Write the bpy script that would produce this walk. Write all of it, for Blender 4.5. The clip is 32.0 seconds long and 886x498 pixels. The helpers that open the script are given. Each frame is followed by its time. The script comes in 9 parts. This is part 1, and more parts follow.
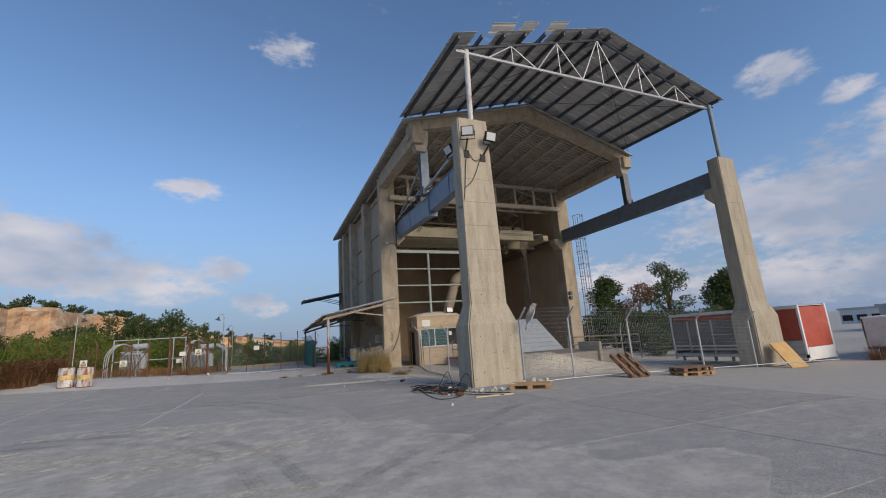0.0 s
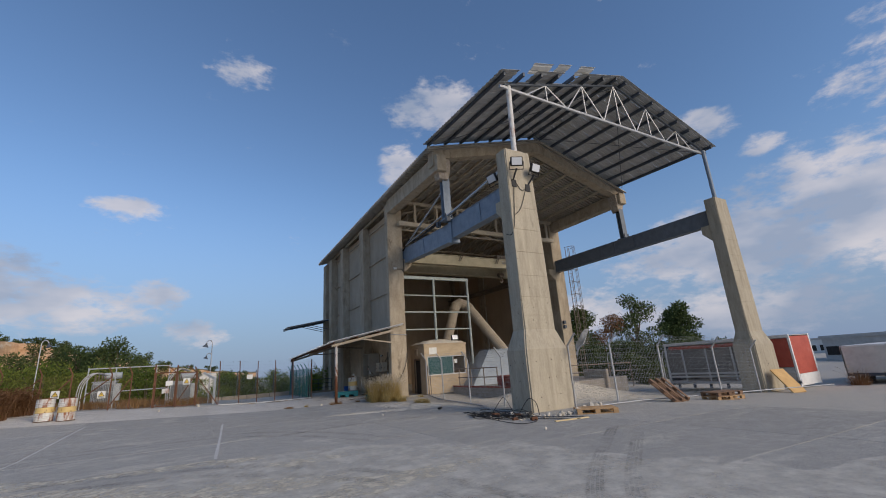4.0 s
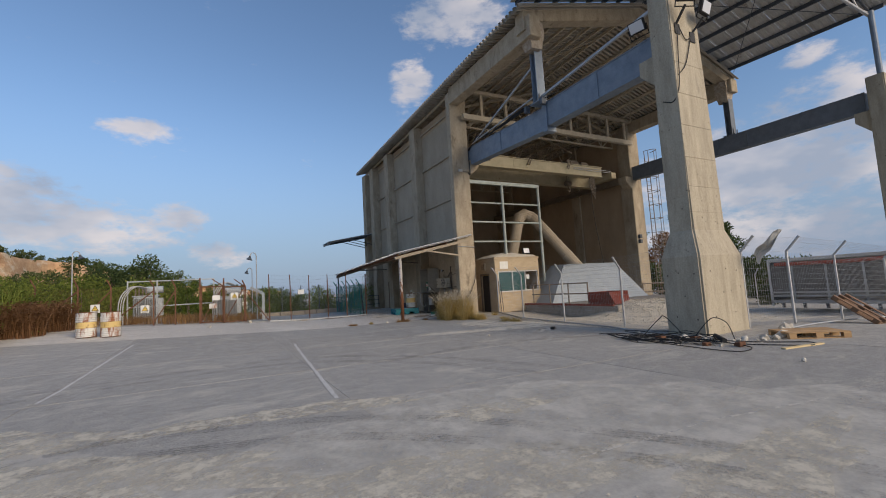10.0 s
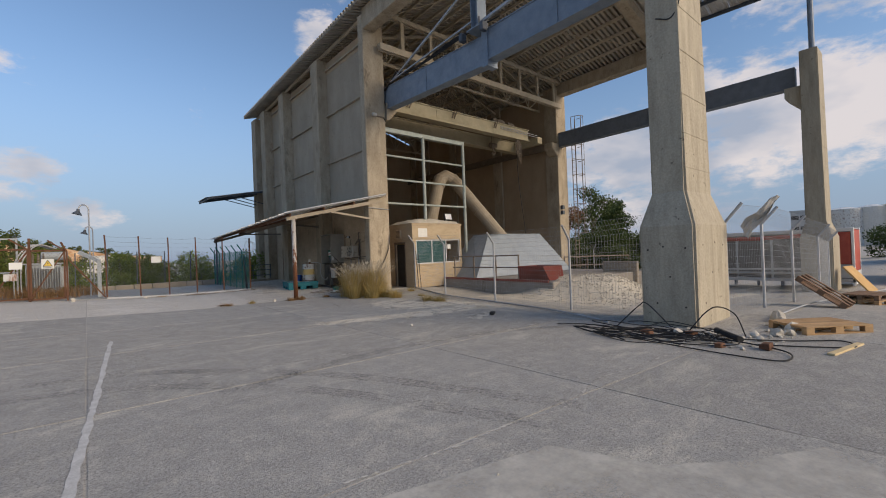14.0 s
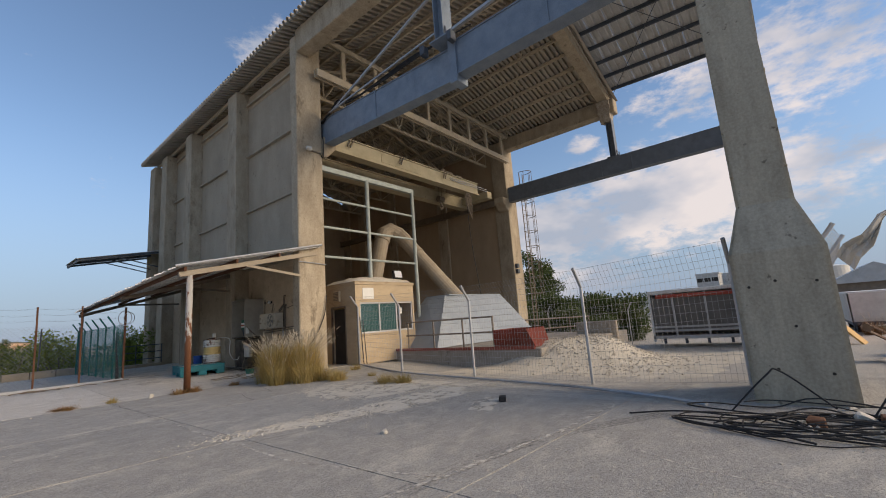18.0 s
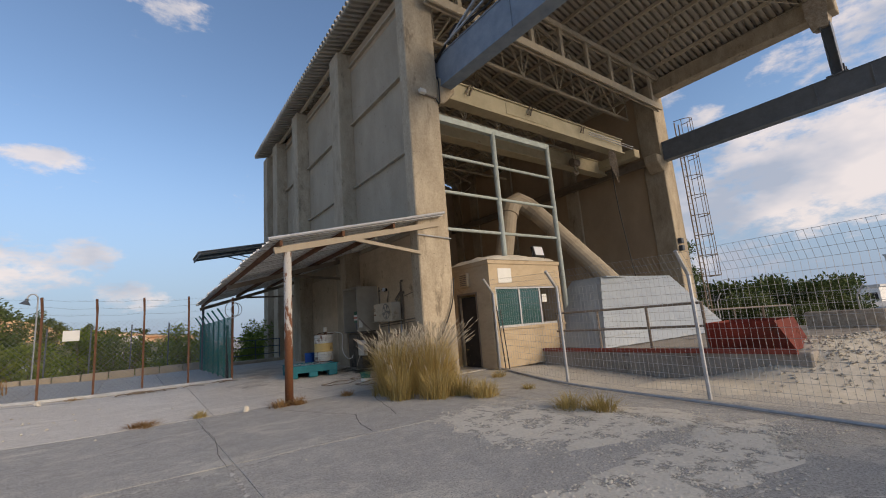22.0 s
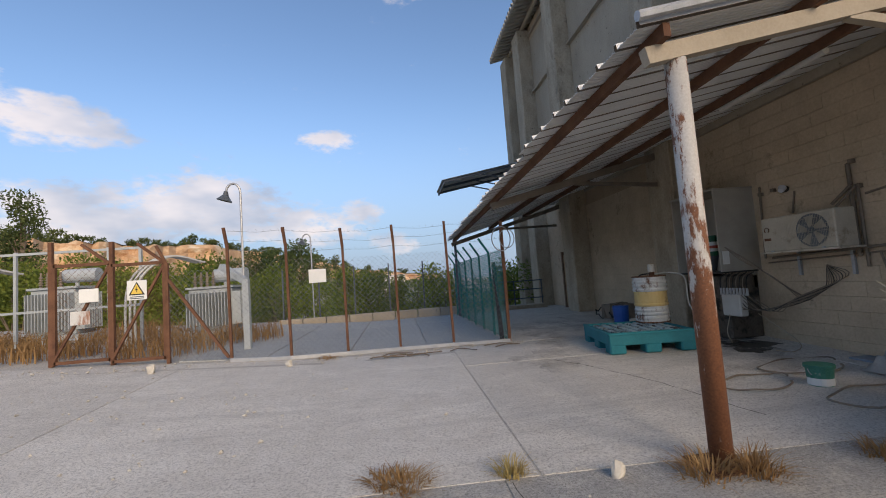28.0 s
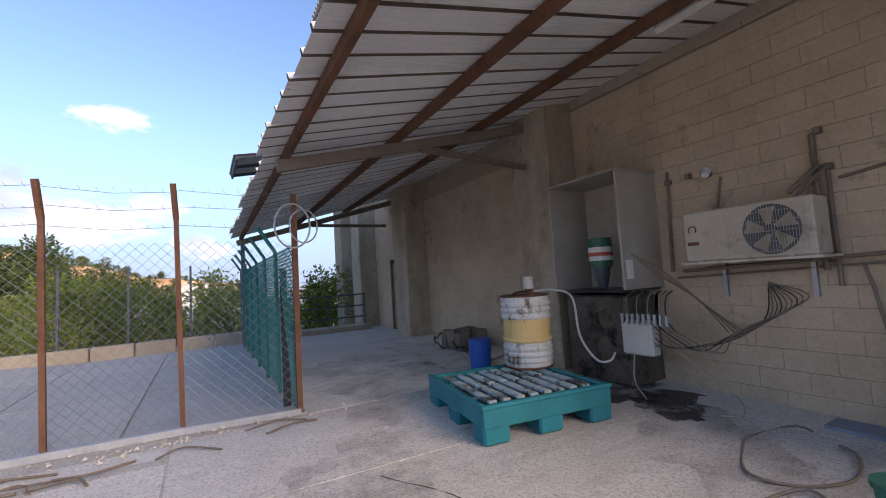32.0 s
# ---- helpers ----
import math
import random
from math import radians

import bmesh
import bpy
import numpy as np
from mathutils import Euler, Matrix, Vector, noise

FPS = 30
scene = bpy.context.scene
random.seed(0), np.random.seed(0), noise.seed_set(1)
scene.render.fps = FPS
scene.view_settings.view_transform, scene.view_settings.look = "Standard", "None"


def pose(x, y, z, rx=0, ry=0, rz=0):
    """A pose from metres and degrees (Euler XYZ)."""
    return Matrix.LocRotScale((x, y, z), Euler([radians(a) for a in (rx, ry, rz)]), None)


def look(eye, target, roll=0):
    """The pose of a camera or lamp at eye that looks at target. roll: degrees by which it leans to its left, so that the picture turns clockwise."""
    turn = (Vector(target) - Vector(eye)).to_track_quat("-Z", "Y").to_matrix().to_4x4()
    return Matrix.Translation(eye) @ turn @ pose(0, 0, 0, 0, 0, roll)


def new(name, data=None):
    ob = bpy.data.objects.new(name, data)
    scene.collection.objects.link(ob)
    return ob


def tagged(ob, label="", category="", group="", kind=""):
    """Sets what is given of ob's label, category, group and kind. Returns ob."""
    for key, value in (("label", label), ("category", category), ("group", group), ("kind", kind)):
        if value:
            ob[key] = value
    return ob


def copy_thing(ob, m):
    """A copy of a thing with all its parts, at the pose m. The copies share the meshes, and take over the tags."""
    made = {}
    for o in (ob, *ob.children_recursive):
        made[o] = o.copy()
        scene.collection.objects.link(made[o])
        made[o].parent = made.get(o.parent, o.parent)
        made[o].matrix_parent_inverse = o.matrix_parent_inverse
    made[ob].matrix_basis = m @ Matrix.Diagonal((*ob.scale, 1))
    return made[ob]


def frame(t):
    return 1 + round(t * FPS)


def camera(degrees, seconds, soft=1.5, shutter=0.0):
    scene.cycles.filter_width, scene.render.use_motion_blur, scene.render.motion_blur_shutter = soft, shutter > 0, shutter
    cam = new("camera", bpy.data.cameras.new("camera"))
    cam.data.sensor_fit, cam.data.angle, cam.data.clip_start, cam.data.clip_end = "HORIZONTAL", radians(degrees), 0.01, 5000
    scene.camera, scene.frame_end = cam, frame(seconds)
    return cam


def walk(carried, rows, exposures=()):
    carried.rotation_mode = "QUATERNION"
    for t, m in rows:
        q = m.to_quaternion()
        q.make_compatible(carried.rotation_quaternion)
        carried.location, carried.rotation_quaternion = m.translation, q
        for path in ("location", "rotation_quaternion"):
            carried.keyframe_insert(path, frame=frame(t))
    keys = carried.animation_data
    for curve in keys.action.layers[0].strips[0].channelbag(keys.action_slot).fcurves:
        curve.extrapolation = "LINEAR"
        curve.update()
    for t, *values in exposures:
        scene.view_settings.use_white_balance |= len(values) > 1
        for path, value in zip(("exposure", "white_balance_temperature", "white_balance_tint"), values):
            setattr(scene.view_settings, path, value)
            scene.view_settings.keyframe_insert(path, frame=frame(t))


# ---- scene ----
cam = camera(93.3, 32.0, 1.0)
PATH = [
    (0, (-0.222, 0.234, 1.69), (0.571, 2.024, 2.101), -3.9),
    (0.5, (-0.596, 0.375, 1.633), (0.303, 2.116, 2.031), -4.5),
    (1, (-0.93, 0.578, 1.665), (0.009, 2.259, 2.206), -4.6),
    (1.5, (-1.428, 0.637, 1.665), (-0.511, 2.327, 2.217), -4.8),
    (2, (-1.88, 0.9, 1.695), (-1.023, 2.62, 2.249), -5.5),
    (2.5, (-2.326, 1.038, 1.678), (-1.491, 2.767, 2.24), -5.8),
    (3, (-2.716, 1.211, 1.706), (-1.842, 2.922, 2.26), -6.3),
    (3.5, (-3.086, 1.456, 1.725), (-2.117, 3.116, 2.277), -3.7),
    (5.5, (-4.568, 2.666, 1.658), (-3.567, 4.33, 2.136), -5.7),
    (6, (-4.705, 3.079, 1.719), (-3.747, 4.771, 2.188), -5.9),
    (6.5, (-4.843, 3.515, 1.689), (-3.927, 5.235, 2.138), -5.2),
    (7, (-4.941, 3.949, 1.678), (-4.066, 5.708, 2.053), -5.3),
    (7.5, (-4.97, 4.447, 1.658), (-4.173, 6.252, 1.987), -4.7),
    (8, (-5.013, 4.981, 1.666), (-4.237, 6.8, 1.97), -3.0),
    (8.5, (-4.865, 5.519, 1.638), (-4.084, 7.338, 1.921), -0.7),
    (9, (-4.781, 5.939, 1.586), (-3.947, 7.739, 1.836), -1.5),
    (9.5, (-4.704, 6.313, 1.598), (-3.78, 8.074, 1.809), -2.9),
    (10, (-4.506, 6.709, 1.617), (-3.569, 8.467, 1.797), -3.4),
    (10.5, (-4.266, 7.132, 1.641), (-3.207, 8.822, 1.798), -3.9),
    (11, (-3.994, 7.509, 1.641), (-2.844, 9.139, 1.785), -3.9),
    (11.5, (-3.829, 7.923, 1.666), (-2.667, 9.547, 1.783), -2.4),
    (12, (-3.704, 8.326, 1.678), (-2.52, 9.938, 1.72), -5.0),
    (12.5, (-3.446, 8.752, 1.715), (-2.25, 10.355, 1.727), -4.9),
    (13, (-3.236, 9.189, 1.708), (-1.989, 10.753, 1.737), -3.9),
    (13.5, (-2.984, 9.621, 1.678), (-1.705, 11.158, 1.708), -4.1),
    (14, (-2.75, 10.043, 1.685), (-1.453, 11.565, 1.697), -2.2),
    (14.5, (-2.563, 10.492, 1.743), (-1.181, 11.938, 1.768), -2.0),
    (15, (-2.233, 10.916, 1.732), (-0.827, 12.33, 1.892), -1.3),
    (15.5, (-2.023, 11.326, 1.724), (-0.603, 12.711, 1.976), -0.7),
    (17.5, (-1.267, 13.001, 1.433), (0.255, 14.257, 1.759), -4.6),
    (18, (-1.025, 13.477, 1.428), (0.504, 14.722, 1.759), -4.3),
    (18.5, (-0.776, 13.901, 1.421), (0.749, 15.153, 1.75), -4.9),
    (19, (-0.475, 14.363, 1.442), (1.02, 15.65, 1.769), -4.5),
    (19.5, (-0.246, 14.817, 1.423), (1.224, 16.135, 1.747), -4.6),
    (20, (0.01, 15.216, 1.432), (1.477, 16.537, 1.753), -4.8),
    (20.5, (0.283, 15.658, 1.453), (1.748, 16.98, 1.775), -4.6),
    (21, (0.494, 16.141, 1.452), (1.952, 17.469, 1.781), -4.9),
    (21.5, (0.741, 16.686, 1.418), (2.04, 18.168, 1.758), -4.1),
    (22, (0.855, 17.239, 1.423), (2.035, 18.816, 1.765), -4.5),
    (22.5, (0.981, 17.726, 1.414), (2.131, 19.328, 1.746), -5.5),
    (23, (1.101, 18.274, 1.433), (2.021, 20.016, 1.783), -4.3),
    (23.5, (1.099, 18.822, 1.503), (1.885, 20.634, 1.817), -5.0),
    (24, (1.159, 19.361, 1.469), (1.773, 21.244, 1.751), -3.1),
    (24.5, (1.108, 19.907, 1.449), (1.545, 21.841, 1.715), -2.6),
    (25, (1.096, 20.393, 1.467), (1.48, 22.341, 1.704), -3.6),
    (25.5, (1.138, 20.942, 1.491), (1.401, 22.913, 1.706), -3.2),
    (26, (1.12, 21.474, 1.513), (1.348, 23.453, 1.699), -4.2),
    (26.5, (1.21, 22.004, 1.528), (1.401, 23.987, 1.712), -4.2),
    (28.5, (1.143, 23.887, 1.561), (1.398, 25.866, 1.696), -4.5),
    (29, (1.225, 24.384, 1.535), (1.541, 26.354, 1.671), -4.8),
    (29.5, (1.4, 24.799, 1.555), (1.94, 26.721, 1.679), -5.5),
    (30, (1.593, 25.179, 1.541), (2.508, 26.955, 1.638), -6.4),
    (30.5, (1.811, 25.626, 1.56), (2.77, 27.377, 1.666), -4.2),
    (31, (2.041, 26.078, 1.582), (3.017, 27.82, 1.696), -4.2),
    (31.5, (2.295, 26.478, 1.572), (3.291, 28.207, 1.706), -4.2),
    (32, (2.448, 26.927, 1.604), (3.447, 28.655, 1.741), -3.6),
]
walk(cam, [(t, look(eye, target, roll)) for t, eye, target, roll in PATH], [(0, -0.05, 6050, 11), (3, -0.12, 5950, 11), (7, -0.1, 6150, 11), (10, 0.02, 6350, 11), (14, 0.1, 6500, 11), (19, 0.26, 6750, 12), (22, 0.28, 6700, 12), (26, 0.32, 6500, 12), (28.5, 0.42, 6450, 13), (30, 0.82, 6400, 18), (32, 1.04, 6300, 21)])

# ---- light ----
SUN_AZ, SUN_EL = 158.0, 24.0
world = bpy.data.worlds.new("sky")
scene.world = world
world.use_nodes = True
wn, wl = world.node_tree.nodes, world.node_tree.links
wn.clear()


def wnode(kind, **kw):
    n = wn.new(kind)
    for k, v in kw.items():
        n.inputs[int(k[1:])].default_value = v
    return n


w_out = wn.new("ShaderNodeOutputWorld")
w_bg = wn.new("ShaderNodeBackground")
w_bg.inputs[1].default_value = 0.145
w_sky = wn.new("ShaderNodeTexSky")
w_sky.sky_type = "NISHITA"
w_sky.sun_disc = False
w_sky.sun_elevation, w_sky.sun_rotation = radians(SUN_EL), radians(SUN_AZ)
w_sky.air_density, w_sky.dust_density, w_sky.ozone_density = 1.0, 0.25, 2.6
w_co = wn.new("ShaderNodeTexCoord")
w_map = wn.new("ShaderNodeMapping")
w_map.inputs["Scale"].default_value = (1, 1, 2.2)
wl.new(w_co.outputs["Generated"], w_map.inputs[0])
w_n1 = wn.new("ShaderNodeTexNoise")
w_n1.inputs["Scale"].default_value, w_n1.inputs["Detail"].default_value, w_n1.inputs["Roughness"].default_value = 7.0, 8.0, 0.6
wl.new(w_map.outputs[0], w_n1.inputs["Vector"])
# soft clouds: azimuth from +y, elevation, angular half width, half height, density
CLOUDS = [
    (-24, 10.5, 12, 4.4, 0.95), (-13, 8.5, 9, 3.2, 0.92), (-4.5, 9.8, 3.4, 2.0, 0.8), (-8.4, 19, 3.8, 1.4, 0.72), (3.4, 36.5, 3.2, 2.2, 0.6), (0, 5.5, 3.4, 1.8, 0.75),
    (25, 27, 3.0, 3.6, 0.8), (31, 34, 7.0, 3.4, 0.82), (24.5, 22, 2.2, 2.2, 0.62), (66, 24.5, 3.8, 2.2, 0.9), (71, 21, 2.2, 1.2, 0.7),
    (66, 11, 14, 5.2, 0.95), (82, 13, 17, 7, 0.95), (93, 24, 14, 6, 0.8), (48, 5, 9, 3.6, 0.75), (62, 4, 16, 3.5, 0.75),
    (-37, 18.5, 8, 2.6, 0.85), (-34, 9, 12, 4.0, 0.85), (-48, 20, 8, 4, 0.85), (120, 14, 20, 8, 0.8), (-90, 15, 20, 6, 0.8), (-140, 18, 26, 7, 0.8), (170, 22, 24, 9, 0.8), (-60, 38, 9, 4, 0.6),
]
w_total = None
for az, el, hw, hh, dens in CLOUDS:
    a, e = radians(az), radians(el)
    up_dir = Vector((-math.sin(e) * math.sin(a), -math.sin(e) * math.cos(a), math.cos(e)))
    side = Vector((math.cos(a), -math.sin(a), 0))
    mid = Vector((math.cos(e) * math.sin(a), math.cos(e) * math.cos(a), math.sin(e)))
    acc = []
    for axis, half in ((side, math.sin(radians(hw))), (up_dir, math.sin(radians(hh)))):
        d = wn.new("ShaderNodeVectorMath")
        d.operation = "DOT_PRODUCT"
        d.inputs[1].default_value = axis / half
        wl.new(w_co.outputs["Generated"], d.inputs[0])
        s = wn.new("ShaderNodeMath")
        s.operation = "SUBTRACT"
        s.inputs[1].default_value = mid.dot(axis) / half
        wl.new(d.outputs["Value"], s.inputs[0])
        q = wn.new("ShaderNodeMath")
        q.operation = "MULTIPLY"
        wl.new(s.outputs[0], q.inputs[0]), wl.new(s.outputs[0], q.inputs[1])
        acc.append(q)
    f = wn.new("ShaderNodeVectorMath")
    f.operation = "DOT_PRODUCT"
    f.inputs[1].default_value = mid
    wl.new(w_co.outputs["Generated"], f.inputs[0])
    gt = wn.new("ShaderNodeMath")
    gt.operation = "GREATER_THAN"
    gt.inputs[1].default_value = 0.5
    wl.new(f.outputs["Value"], gt.inputs[0])
    add = wn.new("ShaderNodeMath")
    add.operation = "ADD"
    wl.new(acc[0].outputs[0], add.inputs[0]), wl.new(acc[1].outputs[0], add.inputs[1])
    ramp = wn.new("ShaderNodeMapRange")
    ramp.inputs["From Min"].default_value, ramp.inputs["From Max"].default_value = 1.6, 0.0
    ramp.inputs["To Max"].default_value = dens
    wl.new(add.outputs[0], ramp.inputs["Value"])
    mul = wn.new("ShaderNodeMath")
    mul.operation = "MULTIPLY"
    wl.new(ramp.outputs[0], mul.inputs[0]), wl.new(gt.outputs[0], mul.inputs[1])
    if w_total is None:
        w_total = mul
    else:
        mx = wn.new("ShaderNodeMath")
        mx.operation = "MAXIMUM"
        wl.new(w_total.outputs[0], mx.inputs[0]), wl.new(mul.outputs[0], mx.inputs[1])
        w_total = mx
w_n3 = wn.new("ShaderNodeTexNoise")
w_n3.inputs["Scale"].default_value, w_n3.inputs["Detail"].default_value, w_n3.inputs["Roughness"].default_value = 24.0, 7.0, 0.62
wl.new(w_map.outputs[0], w_n3.inputs["Vector"])
w_bl = wn.new("ShaderNodeMath")
w_bl.operation = "MULTIPLY_ADD"
w_bl.inputs[1].default_value = 0.5
wl.new(w_n3.outputs["Fac"], w_bl.inputs[0])
w_ha = wn.new("ShaderNodeMath")
w_ha.operation = "MULTIPLY"
w_ha.inputs[1].default_value = 0.5
wl.new(w_n1.outputs["Fac"], w_ha.inputs[0])
wl.new(w_ha.outputs[0], w_bl.inputs[2])
w_mix = wn.new("ShaderNodeMath")
w_mix.operation = "MULTIPLY_ADD"
w_mix.inputs[1].default_value = 2.6
wl.new(w_bl.outputs[0], w_mix.inputs[0])
w_sub = wn.new("ShaderNodeMath")
w_sub.operation = "SUBTRACT"
w_sub.inputs[1].default_value = 1.62
wl.new(w_total.outputs[0], w_sub.inputs[0])
wl.new(w_sub.outputs[0], w_mix.inputs[2])
w_cut = wn.new("ShaderNodeMapRange")
w_cut.interpolation_type = "SMOOTHSTEP"
w_cut.inputs["From Min"].default_value, w_cut.inputs["From Max"].default_value = -0.05, 0.5
w_cut.inputs["To Max"].default_value = 0.85
wl.new(w_mix.outputs[0], w_cut.inputs["Value"])
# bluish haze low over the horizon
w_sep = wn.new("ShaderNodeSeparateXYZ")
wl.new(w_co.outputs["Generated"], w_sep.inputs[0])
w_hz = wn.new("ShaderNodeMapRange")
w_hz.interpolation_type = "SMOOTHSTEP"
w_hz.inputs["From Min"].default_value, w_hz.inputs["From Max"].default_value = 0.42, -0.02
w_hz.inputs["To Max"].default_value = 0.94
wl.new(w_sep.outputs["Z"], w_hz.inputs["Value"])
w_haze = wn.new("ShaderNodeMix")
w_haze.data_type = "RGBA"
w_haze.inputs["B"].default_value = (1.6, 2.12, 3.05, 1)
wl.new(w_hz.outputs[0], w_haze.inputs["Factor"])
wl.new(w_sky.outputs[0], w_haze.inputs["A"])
w_n2 = wn.new("ShaderNodeTexNoise")
w_n2.inputs["Scale"].default_value, w_n2.inputs["Detail"].default_value = 5.0, 4.0
wl.new(w_map.outputs[0], w_n2.inputs["Vector"])
w_col = wn.new("ShaderNodeValToRGB")
w_col.color_ramp.elements[0].position, w_col.color_ramp.elements[0].color = 0.35, (2.5, 2.75, 3.3, 1)
w_col.color_ramp.elements[1].position, w_col.color_ramp.elements[1].color = 0.62, (5.2, 4.7, 4.5, 1)
wl.new(w_n2.outputs["Fac"], w_col.inputs[0])
w_final = wn.new("ShaderNodeMix")
w_final.data_type = "RGBA"
wl.new(w_cut.outputs[0], w_final.inputs["Factor"])
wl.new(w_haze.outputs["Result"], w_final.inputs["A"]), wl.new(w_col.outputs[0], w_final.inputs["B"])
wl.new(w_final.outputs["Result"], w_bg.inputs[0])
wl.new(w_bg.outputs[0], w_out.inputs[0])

sun = new("sun", bpy.data.lights.new("sun", "SUN"))
sun.data.energy, sun.data.angle, sun.data.color = 3.0, radians(40), (1.0, 0.8, 0.57)
sa, se = radians(SUN_AZ), radians(SUN_EL)
sun.matrix_world = look((60 * math.sin(sa) * math.cos(se), 60 * math.cos(sa) * math.cos(se), 60 * math.sin(se)), (0, 0, 0))


# ---- materials ----
def material(name, dark, light, scale=2.0, rough=0.85, metal=0.0, bump=0.3, grain=60.0, stain=None, stain_scale=1.2, stain_cut=0.55, streak=0.0, spread=0.06, world_space=True, spec=0.4, pits=0.0):
    """Two-scale procedural surface: broad mottling, fine grain with relief, stains of their own shape."""
    m = bpy.data.materials.new(name)
    m.use_nodes = True
    nt = m.node_tree
    N, L = nt.nodes, nt.links
    b = N["Principled BSDF"]
    b.inputs["Roughness"].default_value, b.inputs["Metallic"].default_value = rough, metal
    b.inputs["Specular IOR Level"].default_value = spec
    if world_space:
        src = N.new("ShaderNodeNewGeometry").outputs["Position"]
    else:
        src = N.new("ShaderNodeTexCoord").outputs["Object"]
    n1 = N.new("ShaderNodeTexNoise")
    n1.inputs["Scale"].default_value, n1.inputs["Detail"].default_value, n1.inputs["Roughness"].default_value = scale, 6, 0.65
    n2 = N.new("ShaderNodeTexNoise")
    n2.inputs["Scale"].default_value, n2.inputs["Detail"].default_value, n2.inputs["Roughness"].default_value = grain, 5, 0.65
    if streak:
        mp = N.new("ShaderNodeMapping")
        mp.inputs["Scale"].default_value = (1, 1, streak)
        L.new(src, mp.inputs[0])
        L.new(mp.outputs[0], n1.inputs["Vector"])
    else:
        L.new(src, n1.inputs["Vector"])
    L.new(src, n2.inputs["Vector"])
    mixf = N.new("ShaderNodeMath")
    mixf.operation = "MULTIPLY_ADD"
    mixf.inputs[1].default_value = 0.5
    L.new(n2.outputs["Fac"], mixf.inputs[0])
    sc = N.new("ShaderNodeMath")
    sc.operation = "MULTIPLY"
    sc.inputs[1].default_value = 0.7
    L.new(n1.outputs["Fac"], sc.inputs[0])
    L.new(sc.outputs[0], mixf.inputs[2])
    r = N.new("ShaderNodeValToRGB")
    r.color_ramp.elements[0].position, r.color_ramp.elements[0].color = 0.38, (*dark, 1)
    r.color_ramp.elements[1].position, r.color_ramp.elements[1].color = 0.75, (*light, 1)
    L.new(mixf.outputs[0], r.inputs[0])
    col = r.outputs[0]
    if stain:
        n3 = N.new("ShaderNodeTexNoise")
        n3.inputs["Scale"].default_value, n3.inputs["Detail"].default_value, n3.inputs["Roughness"].default_value = stain_scale, 9, 0.72
        if streak:
            L.new(mp.outputs[0], n3.inputs["Vector"])
        else:
            L.new(src, n3.inputs["Vector"])
        cut = N.new("ShaderNodeMapRange")
        cut.inputs["From Min"].default_value, cut.inputs["From Max"].default_value = stain_cut, stain_cut + 0.1
        L.new(n3.outputs["Fac"], cut.inputs["Value"])
        mx = N.new("ShaderNodeMix")
        mx.data_type = "RGBA"
        L.new(cut.outputs[0], mx.inputs["Factor"])
        L.new(col, mx.inputs["A"])
        mx.inputs["B"].default_value = (*stain, 1)
        col = mx.outputs["Result"]
    if pits:
        n4 = N.new("ShaderNodeTexNoise")
        n4.inputs["Scale"].default_value, n4.inputs["Detail"].default_value, n4.inputs["Roughness"].default_value = pits, 4, 0.6
        L.new(src, n4.inputs["Vector"])
        hole = N.new("ShaderNodeMapRange")
        hole.inputs["From Min"].default_value, hole.inputs["From Max"].default_value, hole.inputs["To Max"].default_value = 0.66, 0.71, 0.75
        L.new(n4.outputs["Fac"], hole.inputs["Value"])
        mh = N.new("ShaderNodeMix")
        mh.data_type = "RGBA"
        L.new(hole.outputs[0], mh.inputs["Factor"])
        L.new(col, mh.inputs["A"])
        mh.inputs["B"].default_value = (*(0.45 * q for q in dark), 1)
        col = mh.outputs["Result"]
    if spread:
        oi = N.new("ShaderNodeObjectInfo")
        mr = N.new("ShaderNodeMapRange")
        mr.inputs["To Min"].default_value, mr.inputs["To Max"].default_value = 1 - spread, 1 + spread
        L.new(oi.outputs["Random"], mr.inputs["Value"])
        hs = N.new("ShaderNodeHueSaturation")
        L.new(mr.outputs[0], hs.inputs["Value"])
        L.new(col, hs.inputs["Color"])
        col = hs.outputs[0]
    L.new(col, b.inputs["Base Color"])
    if bump:
        bp = N.new("ShaderNodeBump")
        bp.inputs["Strength"].default_value, bp.inputs["Distance"].default_value = bump, 0.01
        L.new(mixf.outputs[0], bp.inputs["Height"])
        L.new(bp.outputs[0], b.inputs["Normal"])
    return m


